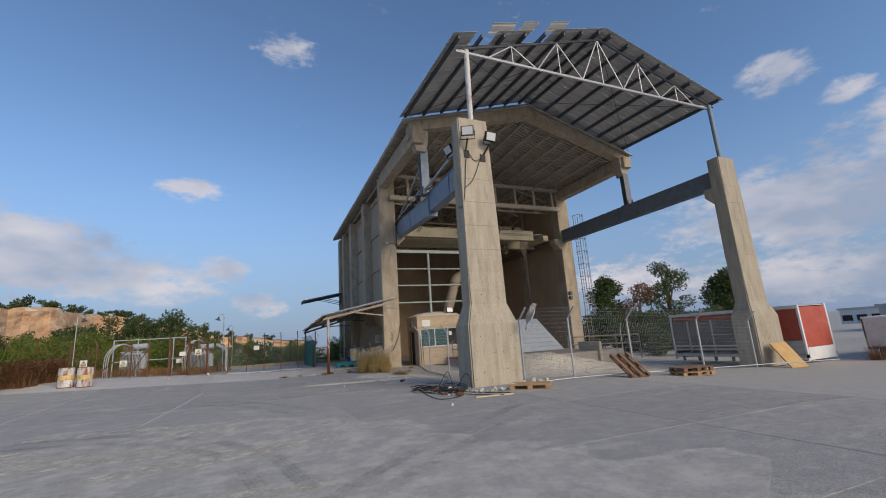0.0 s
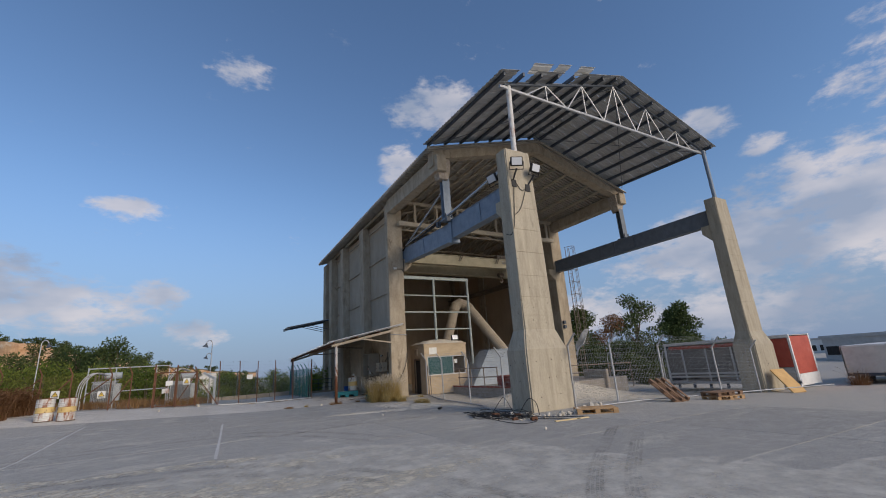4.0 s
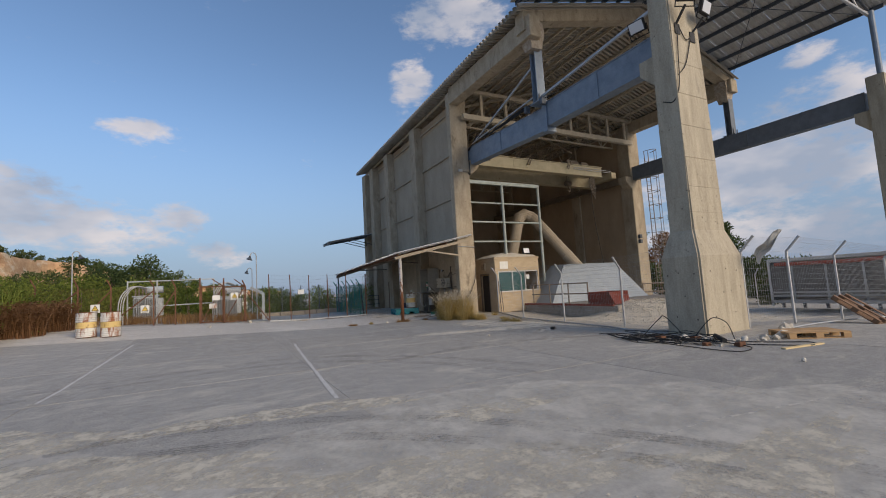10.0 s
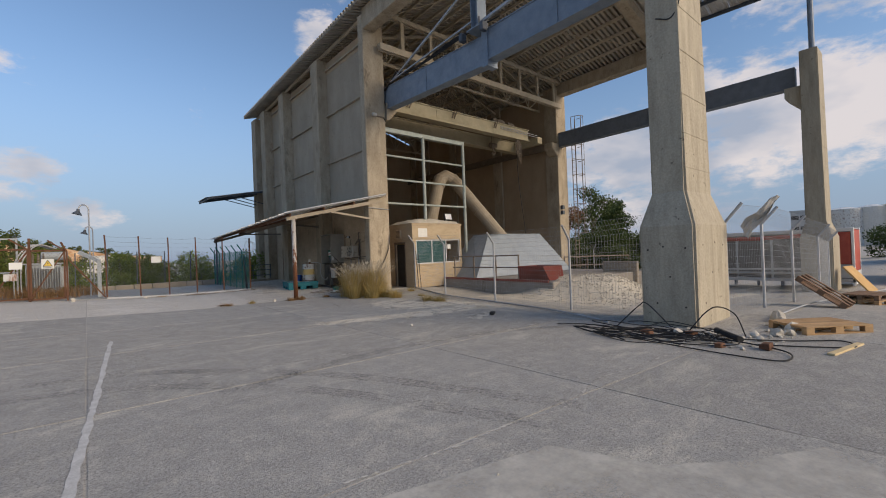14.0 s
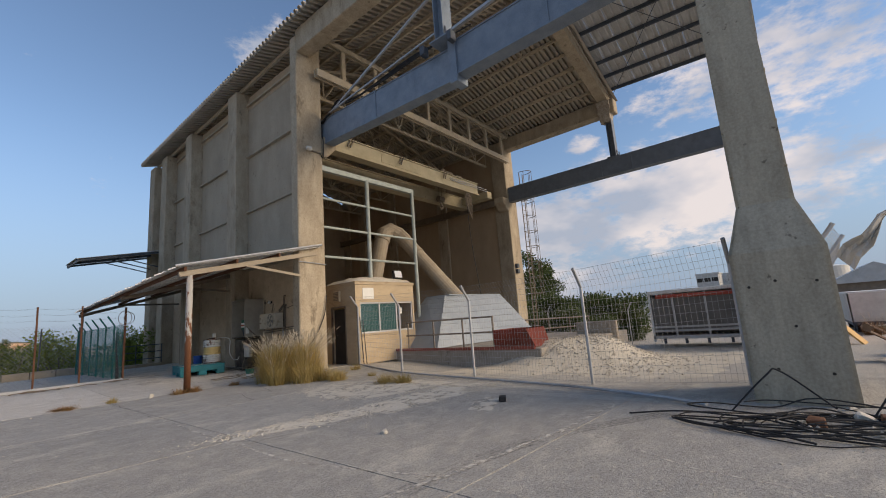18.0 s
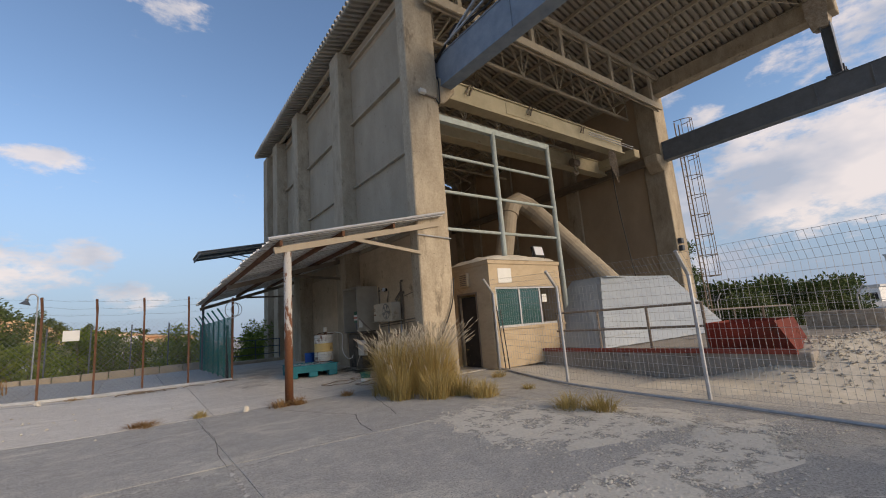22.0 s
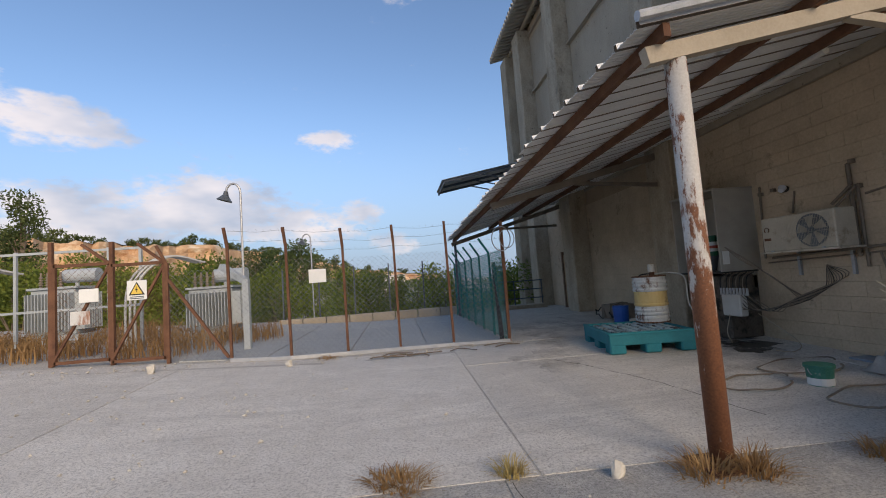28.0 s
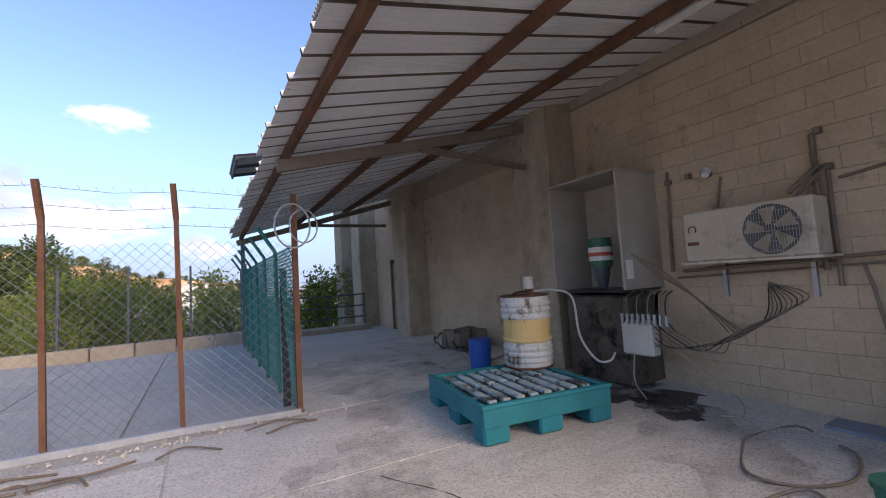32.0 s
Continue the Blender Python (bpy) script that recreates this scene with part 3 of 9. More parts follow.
def rod(bm, p, q, r, n=8, r2=None, caps=True):
    p, q = Vector(p), Vector(q)
    d = (q - p).normalized()
    u = d.orthogonal().normalized()
    w = d.cross(u)
    a, b = [], []
    for i in range(n):
        c = u * math.cos(2 * math.pi * i / n) + w * math.sin(2 * math.pi * i / n)
        a.append(bm.verts.new(p + c * r))
        b.append(bm.verts.new(q + c * (r if r2 is None else r2)))
    for i in range(n):
        bm.faces.new((a[i], a[(i + 1) % n], b[(i + 1) % n], b[i]))
    if caps:
        bm.faces.new(a[::-1]), bm.faces.new(b)


def bar(bm, p, q, w, h):
    """A rectangular bar from p to q, w across and h upright."""
    p, q = Vector(p), Vector(q)
    d = (q - p).normalized()
    s = d.cross(Vector((0, 0, 1)))
    s = s.normalized() if s.length > 1e-4 else Vector((1, 0, 0))
    t = s.cross(d)
    ring = [[bm.verts.new(e + s * i * w / 2 + t * j * h / 2) for i, j in ((-1, -1), (1, -1), (1, 1), (-1, 1))] for e in (p, q)]
    for i in range(4):
        bm.faces.new((ring[0][i], ring[0][(i + 1) % 4], ring[1][(i + 1) % 4], ring[1][i]))
    bm.faces.new(ring[0][::-1]), bm.faces.new(ring[1])


def tube(bm, pts, r, n=6, closed=False):
    pts = [Vector(p) for p in pts]
    rings = []
    last = None
    k = len(pts)
    for i, p in enumerate(pts):
        if closed:
            d = pts[(i + 1) % k] - pts[i - 1]
        else:
            d = pts[min(i + 1, k - 1)] - pts[max(i - 1, 0)]
        d.normalize()
        u = d.orthogonal().normalized() if last is None else (last - d * last.dot(d)).normalized()
        last = u
        w = d.cross(u)
        rings.append([bm.verts.new(p + (u * math.cos(2 * math.pi * j / n) + w * math.sin(2 * math.pi * j / n)) * r) for j in range(n)])
    for i in range(k if closed else k - 1):
        a, b = rings[i], rings[(i + 1) % k]
        for j in range(n):
            bm.faces.new((a[j], a[(j + 1) % n], b[(j + 1) % n], b[j]))
    if not closed:
        bm.faces.new(rings[0][::-1]), bm.faces.new(rings[-1])


def curve_pts(pts, steps=6):
    """Catmull-Rom through the points."""
    P = [Vector(p) for p in pts]
    P = [2 * P[0] - P[1]] + P + [2 * P[-1] - P[-2]]
    out = []
    for i in range(1, len(P) - 2):
        for s in range(steps):
            t = s / steps
            out.append(0.5 * (2 * P[i] + (P[i + 1] - P[i - 1]) * t + (2 * P[i - 1] - 5 * P[i] + 4 * P[i + 1] - P[i + 2]) * t * t + (3 * P[i] - P[i - 1] - 3 * P[i + 1] + P[i + 2]) * t ** 3))
    out.append(P[-2])
    return out


def prism(bm, profile, axis, a, b):
    """Extrude a closed profile along an axis: 'x' takes (y, z) pairs, 'y' takes (x, z), 'z' takes (x, y)."""
    put = {"x": lambda u, v, t: (t, u, v), "y": lambda u, v, t: (u, t, v), "z": lambda u, v, t: (u, v, t)}[axis]
    va = [bm.verts.new(put(u, v, a)) for u, v in profile]
    vb = [bm.verts.new(put(u, v, b)) for u, v in profile]
    n = len(profile)
    for i in range(n):
        bm.faces.new((va[i], va[(i + 1) % n], vb[(i + 1) % n], vb[i]))
    bm.faces.new(va[::-1]), bm.faces.new(vb)


def i_profile(c, z0, h, w, tf=0.03, tw=0.02):
    return [(c - w / 2, z0), (c + w / 2, z0), (c + w / 2, z0 + tf), (c + tw / 2, z0 + tf), (c + tw / 2, z0 + h - tf), (c + w / 2, z0 + h - tf),
            (c + w / 2, z0 + h), (c - w / 2, z0 + h), (c - w / 2, z0 + h - tf), (c - tw / 2, z0 + h - tf), (c - tw / 2, z0 + tf), (c - w / 2, z0 + tf)]


def ribbed(bm, p0, along, down, length, run, pitch=0.25, depth=0.035, thick=0.006, steep=False):
    """Trapezoid-ribbed sheet from p0: ribs repeat along 'along' and run down 'down'."""
    p0, along, down = Vector(p0), Vector(along).normalized(), Vector(down).normalized()
    nrm = along.cross(down).normalized()
    if nrm.z < 0:
        nrm = -nrm
    prof = []
    s = 0.0
    while s < length - 1e-6:
        for f, h in ((0.0, 0), (0.46, 0), (0.49, 1), (0.95, 1), (0.98, 0)) if steep else ((0.0, 0), (0.3, 0), (0.42, 1), (0.62, 1), (0.74, 0)):
            if s + f * pitch <= length:
                prof.append((s + f * pitch, h * depth))
        s += pitch
    prof.append((length, 0))
    top = [[bm.verts.new(p0 + along * a + nrm * h + down * d) for a, h in prof] for d in (0, run)]
    low = [[bm.verts.new(p0 + along * a + nrm * (h - thick) + down * d) for a, h in prof] for d in (0, run)]
    k = len(prof)
    for i in range(k - 1):
        bm.faces.new((top[0][i], top[0][i + 1], top[1][i + 1], top[1][i]))
        bm.faces.new((low[0][i], low[1][i], low[1][i + 1], low[0][i + 1]))
        bm.faces.new((top[0][i], low[0][i], low[0][i + 1], top[0][i + 1]))
        bm.faces.new((top[1][i], top[1][i + 1], low[1][i + 1], low[1][i]))
    bm.faces.new((top[0][0], top[1][0], low[1][0], low[0][0]))
    bm.faces.new((top[0][-1], low[0][-1], low[1][-1], top[1][-1]))


def pan_sheet(bm, p0, down, width, run, thick=0.004):
    """Box-rib roof sheet along +y: flat finely ribbed pans between tall narrow ribs, running down the slope."""
    p0, down = Vector(p0), Vector(down).normalized()
    nrm = Vector((0, 1, 0)).cross(down).normalized()
    if nrm.z < 0:
        nrm = -nrm
    prof, s = [], 0.0
    while s < width - 0.01:
        prof += [(s, 0.0), (s + 0.006, 0.05), (s + 0.04, 0.05), (s + 0.046, 0.0)]
        for k in range(5):
            q = s + 0.07 + k * 0.048
            prof += [(q, 0.0), (q + 0.008, 0.007), (q + 0.02, 0.007), (q + 0.028, 0.0)]
        s += 0.33
    prof.append((width, 0.0))
    rows = [[bm.verts.new(p0 + Vector((0, a, 0)) + nrm * (h + o) + down * d) for a, h in prof] for o in (0, -thick) for d in (0, run)]
    for i in range(len(prof) - 1):
        bm.faces.new((rows[0][i], rows[0][i + 1], rows[1][i + 1], rows[1][i]))
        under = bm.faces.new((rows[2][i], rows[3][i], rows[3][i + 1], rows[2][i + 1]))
        # rib undersides take slot 1, a darker colour that paints in the recess shade
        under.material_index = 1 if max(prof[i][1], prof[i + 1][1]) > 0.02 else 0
        bm.faces.new((rows[1][i], rows[1][i + 1], rows[3][i + 1], rows[3][i]))
        bm.faces.new((rows[0][i], rows[2][i], rows[2][i + 1], rows[0][i + 1]))


def mesh_of(name, verts, faces, mat, parent=None, label="", smooth=False):
    me = bpy.data.meshes.new(name)
    me.from_pydata(verts, [], faces)
    me.materials.append(mat)
    if smooth:
        me.polygons.foreach_set("use_smooth", [True] * len(me.polygons))
    ob = new(name, me)
    if parent is not None:
        me.transform(Matrix.Translation(-ORG[parent]))
        ORG[ob] = ORG[parent]
        ob.parent = parent
    else:
        ORG[ob] = Vector((0, 0, 0))
    return tagged(ob, label)


def rough_up(bm, amount, scale, seed=0.0):
    for v in bm.verts:
        p = v.co * scale + Vector((seed, seed * 1.7, -seed))
        v.co += Vector((noise.noise(p), noise.noise(p + Vector((31, 7, 3))), noise.noise(p + Vector((5, 53, 17))))) * amount


# ---- ground ----
def ground_z(x, y):
    """Level yard, falling away gently to the east; shrub land dips behind the north fence."""
    z = -0.055 * min(max(x - 9.5, 0.0), 13.0)
    z -= 0.2 * min(max((x - 6.2) / 2.0, 0.0), 1.0) * min(max((y - 13.0) / 3.0, 0.0), 1.0) * min(max((25.5 - y) / 3.0, 0.0), 1.0)
    z += 0.16 * min(max((y - 26.5) / 5.0, 0.0), 1.0) * min(max((12 - x) / 3, 0.0), 1.0)
    z += 0.05 * min(max(-x, 0.0), 16.0) * min(max((y - 18.0) / 12.0, 0.0), 1.0)
    if y > 41:
        z -= min((y - 41) * 0.11, 3.0)
    if x < -20:
        z -= min((-20 - x) * 0.05, 1.2)
    return z


def edges_of(lo, hi, fine_lo, fine_hi, step):
    out = [lo, lo * 0.55, lo * 0.25, lo * 0.12]
    s = fine_lo
    while s < fine_hi:
        out.append(s)
        s += step
    return sorted(set(round(v, 2) for v in out + [fine_hi, hi * 0.12, hi * 0.25, hi * 0.55, hi]))


gx, gy = edges_of(-3000, 3000, -30, 30, 0.5), edges_of(-3000, 3000, -20, 60, 0.5)
gv = [(x, y, ground_z(x, y) - 0.006) for y in gy for x in gx]
gf = [(j * len(gx) + i, j * len(gx) + i + 1, (j + 1) * len(gx) + i + 1, (j + 1) * len(gx) + i) for j in range(len(gy) - 1) for i in range(len(gx) - 1)]
ground = mesh_of("ground", gv, gf, GROUND, smooth=True)
tagged(ground, "pale dusty gravel ground around the yard", "ground", kind="structure")

# ---- main hall ----
HX0, HX1 = 7.0, 22.8          # outer faces of the pilasters
WX0, WX1 = 7.6, 21.9          # wall faces
RIDGE = 14.7
PIL_Y = (26.43, 31.5, 36.7, 40.4, 42.5)
wall_w = thing("wall_west", (7.6, 35, 0), "grey precast concrete panel wall between pilasters", "wall", kind="structure")
bm = box(WX0 + 0.02, WX0 + 0.3, 26.7, 43.3, 0, 12.3)
part("wall_core", bm, CONCRETE_IN, wall_w)
for i in range(4):
    y0, y1 = PIL_Y[i] + (0.42 if i == 0 else 0.85), PIL_Y[i + 1]
    levels = (0.0, 4.1, 6.75, 9.35, 11.85)
    for k in range(4):
        if k == 0:
            continue
        part("concrete_panel", box(WX0 - 0.02 - 0.02 * (k % 2), WX0 + 0.06, y0, y1, levels[k] + 0.03, levels[k + 1] - 0.03, 0.015), PANEL, wall_w)
        part("joint_ledge", box(WX0 - 0.15, WX0 + 0.02, y0, y1, levels[k + 1] - 0.06, levels[k + 1] + 0.01), PANEL, wall_w)
for i, y in enumerate(PIL_Y):
    if i == 0:
        bm = box(6.92, 8.0, y, y + 0.42, 0, 12.55, 0.03)
    else:
        bm = box(HX0, WX0 + 0.1, y, y + 0.85, 0, 12.55 - 0.03 * (y - 26.4), 0.025)
    part("pilaster", bm, CONCRETE, wall_w)
# block courses of the wall under the lean-to roof
BLOCKWALL = material("block_wall", (0.4, 0.315, 0.215), (0.6, 0.487, 0.345), 1.4, 0.95, bump=0.7, grain=26, stain=(0.18, 0.138, 0.09), stain_scale=0.7, stain_cut=0.58, spread=0.04)

wall_e = thing("wall_east", (22.3, 35, 0), "brown dusty concrete wall of the open hall", "wall", kind="structure")
part("wall_core", box(WX1, WX1 + 0.3, 27.0, 43.3, -0.4, 12.3), CONCRETE_IN, wall_e)
for i, y in enumerate(PIL_Y):
    part("pilaster", box(21.75, 22.85, y, y + (1.0 if i == 0 else 0.85), -0.4, 12.6, 0.03), CONCRETE, wall_e)
wall_n = thing("wall_north", (14.7, 45, 0), "dark concrete back wall of the hall", "wall", kind="structure")
bm = bmesh.new()
prism(bm, [(WX0, 0), (WX1 + 0.3, 0), (WX1 + 0.3, 12.1), (RIDGE, 14.3), (WX0, 12.1)], "y", 43.3, 43.6)
part("wall_core", bm, CONCRETE_IN, wall_n)
bm = box(WX0, WX1, 26.5, 43.3, -0.42, 0.02)
tagged(part("floor", bm, GROUND), "dusty concrete floor inside the hall", "floor", kind="structure")

# corbels carrying the crane rails
for name, x0, x1, s in (("corbel_west", 8.0, 8.62, 1), ("corbel_east", 21.75, 21.1, -1)):
    bm = bmesh.new()
    prism(bm, [(x0, 7.9), (x0, 8.72), (x1, 8.72), (x1, 8.35), (x0 + s * 0.18, 7.9)], "y", 26.36, 27.05)
    bmesh.ops.bevel(bm, geom=bm.edges[:], offset=0.04, segments=1, affect="EDGES")
    part("corbel", bm, CONCRETE, wall_w if s > 0 else wall_e)

# eave beams running out to the broken portal frame
for name, x0, x1, z0 in (("eave_beam_west", 6.95, 7.55, 11.85), ("eave_beam_east", 21.95, 22.6, 12.02)):
    ob = solid(name, box(x0, x1, 19.35, 26.5, z0, 12.8, 0.03), CONCRETE, "precast concrete eave beam under the hall roof", "beam", "structure")
    if "east" in name:
        solid("eave_beam_east", box(21.95, 22.35, 27.4, 43.3, 11.4, 12.4, 0.03), CONCRETE_IN, "precast concrete eave beam under the hall roof", "beam", "structure")
    else:
        solid("eave_beam_west", box(7.55, 8.0, 27.4, 43.3, 11.6, 12.3, 0.03), CONCRETE_IN, "precast concrete eave beam under the hall roof", "beam", "structure")

# gabled concrete frame with snapped legs
frame_c = thing("portal_frame", (RIDGE, 19.6, 12), "cut-off concrete portal frame with broken leg stubs", "portal frame", kind="structure")
bm = bmesh.new()
top = [(6.85, 13.3), (RIDGE, 15.3), (22.6, 13.25)]
low = [(22.1, 12.65), (RIDGE, 14.66), (7.4, 12.7)]
prism(bm, [(6.85, 12.2), *top, (22.6, 12.2), (22.1, 12.2), *low, (7.4, 12.2)], "y", 19.6, 20.15)
part("rafter", bm, CONCRETE, frame_c)
for x0, x1 in ((7.08, 7.9), (21.75, 22.45)):
    bm = box(x0, x1, 19.55, 20.2, 11.5, 12.7)
    bmesh.ops.subdivide_edges(bm, edges=bm.edges[:], cuts=5, use_grid_fill=True)
    for v in bm.verts:
        k = max(0, 12.05 - v.co.z) / 0.5
        v.co.x += (((x0 + x1) / 2) - v.co.x) * 0.35 * k
        v.co.y += (19.87 - v.co.y) * 0.25 * k
    rough_up(bm, 0.07, 4.0, x0)
    part("broken_stub", bm, BROKEN, frame_c, "snapped concrete leg with rusty rebar stains")

# hall roof and canopy
roof = thing("hall_roof", (RIDGE, 35, 13), "weathered corrugated sheet roof over the hall", "roof", kind="structure")


ROOF_FALL = -0.032           # the roof line drops slightly towards the back


def slope(bm, eave_x, eave_z, ridge_z, y0, y1, pitch, fall):
    d = Vector((eave_x - RIDGE, 0, eave_z - ridge_z))
    ribbed(bm, (RIDGE, y0, ridge_z), (0, 1, fall), d, (y1 - y0) * math.hypot(1, fall), d.length, pitch, 0.19, steep=True)


bm = bmesh.new()
slope(bm, 6.52, 12.98, 15.3, 19.3, 43.4, 0.26, ROOF_FALL)
part("roof_sheeting", bm, SHEET_IN, roof)
bm = bmesh.new()
slope(bm, 22.8, 12.9, 15.3, 19.3, 43.4, 0.26, ROOF_FALL)
part("roof_sheeting", bm, SHEET_IN, roof)
for k in range(8):
    f = (k + 0.5) / 8
    for ex in (6.8, 22.7):
        x, z = RIDGE + (ex - RIDGE) * f, 15.2 + (12.85 - 15.2) * f
        bm = bmesh.new()
        bar(bm, (x, 19.9, z - 0.08), (x, 43.2, z - 0.08 + ROOF_FALL * 23.3), 0.09, 0.16)
        part("purlin", bm, PALE_STEEL, roof)

canopy = thing("canopy_roof", (RIDGE, 16, 13), "torn grey corrugated canopy roof on steel purlins", "canopy roof", kind="structure")
CAN_RISE = 0.035             # the canopy roof rises slightly towards the hall


def canopy_z(f, y):
    """Height of the sheeting at f of the way from ridge to eave."""
    return 15.62 - 2.38 * f + CAN_RISE * (y - 12.8)


for k in range(8):
    y0, y1 = 12.8 + k * 0.89, 12.8 + (k + 1) * 0.89 - 0.01
    for ex in (6.45, 22.55):
        bm = bmesh.new()
        d = Vector((ex - RIDGE, 0, -2.38))
        along = (0, 1, CAN_RISE)
        p0 = Vector((RIDGE, y0, canopy_z(0, y0)))
        if ex < RIDGE and k == 0:
            # the front strip is torn off in places
            for a, b in ((0.0, 3.3), (4.6, 6.4), (7.5, d.length)):
                ribbed(bm, p0 + d.normalized() * a, along, d, y1 - y0, b - a, 0.31, 0.03)
        else:
            ribbed(bm, p0, along, d, y1 - y0, d.length, 0.31, 0.03)
        part("roof_sheet", bm, SHEET, canopy)
# torn sheets bent up at the front edge
for f, w, tilt in ((0.42, 0.9, 0.32), (0.6, 0.7, 0.24), (0.78, 1.0, 0.4)):
    x = RIDGE + (6.45 - RIDGE) * f
    bm = bmesh.new()
    ribbed(bm, (x + w, 13.05, canopy_z(f, 13.05) + 0.28), (0.1, -1, tilt), (-1, 0, -0.28), 0.55, w * 1.2, 0.31, 0.03)
    part("torn_sheet", bm, SHEET_PALE, canopy, "torn sheet bent upwards at the roof edge")
for k in range(8):
    f = (k + 0.35) / 7.6
    for ex in (6.45, 22.55):
        x = RIDGE + (ex - RIDGE) * f
        y0 = 12.95
        bm = bmesh.new()
        bar(bm, (x, y0, canopy_z(f, y0) - 0.1), (x, 19.85, canopy_z(f, 19.85) - 0.1), 0.09, 0.17)
        part("purlin", bm, DARK_STEEL, canopy)
bm = bmesh.new()
for x0, x1, za, zb in ((6.8, RIDGE, 12.85, 15.1), (RIDGE, 22.5, 15.1, 12.85)):
    rod(bm, (x0, 13.4, za + 0.2), (x1, 19.4, zb + 0.42), 0.018, 5)
    rod(bm, (x0, 19.4, za + 0.42), (x1, 13.4, zb + 0.2), 0.018, 5)
part("wind_brace", bm, DARK_STEEL, canopy)

# front truss on two steel posts
truss = thing("front_truss", (RIDGE, 13.4, 13), "pale grey tubular steel truss under the canopy front", "truss", kind="structure")
TB, TT0, TT1 = 12.92, 13.05, 15.4
bm = bmesh.new()
rod(bm, (6.75, 13.4, TB), (22.3, 13.4, TB), 0.07, 8)
part("bottom_chord", bm, GALV, truss)
for s in (-1, 1):
    bm = bmesh.new()
    rod(bm, (RIDGE + s * 7.7, 13.4, TT0), (RIDGE, 13.4, TT1), 0.06, 8)
    part("top_chord", bm, DARK_STEEL, truss)
nodes = 12
pts = []
for k in range(nodes + 1):
    x = 6.95 + (22.15 - 6.95) * k / nodes
    zt = TT0 + (TT1 - TT0) * (1 - abs(x - RIDGE) / 7.7) - 0.03
    pts.append((x, 13.4, TB if k % 2 else zt))
for a, b in zip(pts, pts[1:]):
    bm = bmesh.new()
    rod(bm, a, b, 0.035, 6)
    part("web_member", bm, GALV, truss)
for k in range(2, nodes, 2):
    x = pts[k][0]
    bm = bmesh.new()
    rod(bm, (x, 13.4, TB), pts[k], 0.03, 6)
    part("web_member", bm, GALV, truss)
for x, mat in ((7.25, RUSTY_WHITE), (21.95, BLUE_STEEL)):
    bm = bmesh.new()
    y = 13.55 if x < RIDGE else 13.3
    rod(bm, (x, y, 9.86), (x, 13.42 if x < RIDGE else 13.3, 13.05), 0.11, 12)
    bx(bm, x - 0.2, x + 0.2, y - 0.22, y + 0.22, 9.89, 9.93)
    part("steel_post", bm, mat, truss)

# trusses inside the hall
for y in (27.9, 31.9, 37.1, 40.9):
    dz = -0.45 + ROOF_FALL * (y - 28)
    tr = thing("roof_truss", (RIDGE, y, 12), "dusty brown steel roof truss", "truss", "hall roof trusses", "structure")
    bm = bmesh.new()
    bar(bm, (8.0, y, 11.75 + dz), (21.9, y, 11.75 + dz), 0.12, 0.12)
    part("bottom_chord", bm, PALE_STEEL, tr)
    bm = bmesh.new()
    bar(bm, (8.0, y, 12.75 + dz), (RIDGE, y, 14.95 + dz), 0.12, 0.12)
    bar(bm, (RIDGE, y, 14.95 + dz), (21.9, y, 12.75 + dz), 0.12, 0.12)
    part("top_chord", bm, PALE_STEEL, tr)
    bm = bmesh.new()
    prev = None
    for k in range(13):
        x = 8.0 + 13.9 * k / 12
        zt = 12.75 + dz + 2.2 * (1 - abs(x - RIDGE) / 6.8)
        p = (x, y, 11.75 + dz if k % 2 else zt)
        if prev:
            rod(bm, prev, p, 0.04, 5)
        prev = p
        rod(bm, (x, y, 11.75 + dz), (x, y, zt), 0.035, 5)
    part("web_members", bm, PALE_STEEL, tr)
# lattice girder spanning the open hall front
tr = thing("bay_girder", (RIDGE, 26.15, 12), "dusty beige lattice girder across the hall front", "girder", kind="structure")
for z, h in ((11.12, 0.3), (12.68, 0.2)):
    for y in (26.05, 26.22):
        bm = bmesh.new()
        bar(bm, (7.6, y, z), (21.75, y, z), 0.07, h)
        part("chord", bm, PALE_STEEL, tr)
for k in range(8):
    bm = bmesh.new()
    x = 8.9 + 12.2 * k / 7
    bar(bm, (x, 26.13, 11.2), (x, 26.13, 12.62), 0.17, 0.12)
    part("post", bm, PALE_STEEL, tr)
bm = bmesh.new()
for x0, x1, z0, z1 in ((RIDGE, 21.7, 14.9, 12.9), (21.7, RIDGE, 12.9, 14.9)):
    rod(bm, (x0, 20.3, z0 - 0.12), (x1, 26.0, z1 - 0.3), 0.022, 5)
rod(bm, (8.1, 20.3, 12.85), (RIDGE, 26.0, 14.6), 0.022, 5)
rod(bm, (RIDGE, 20.3, 14.78), (8.1, 26.0, 12.6), 0.022, 5)
part("wind_brace", bm, PALE_STEEL, tr)

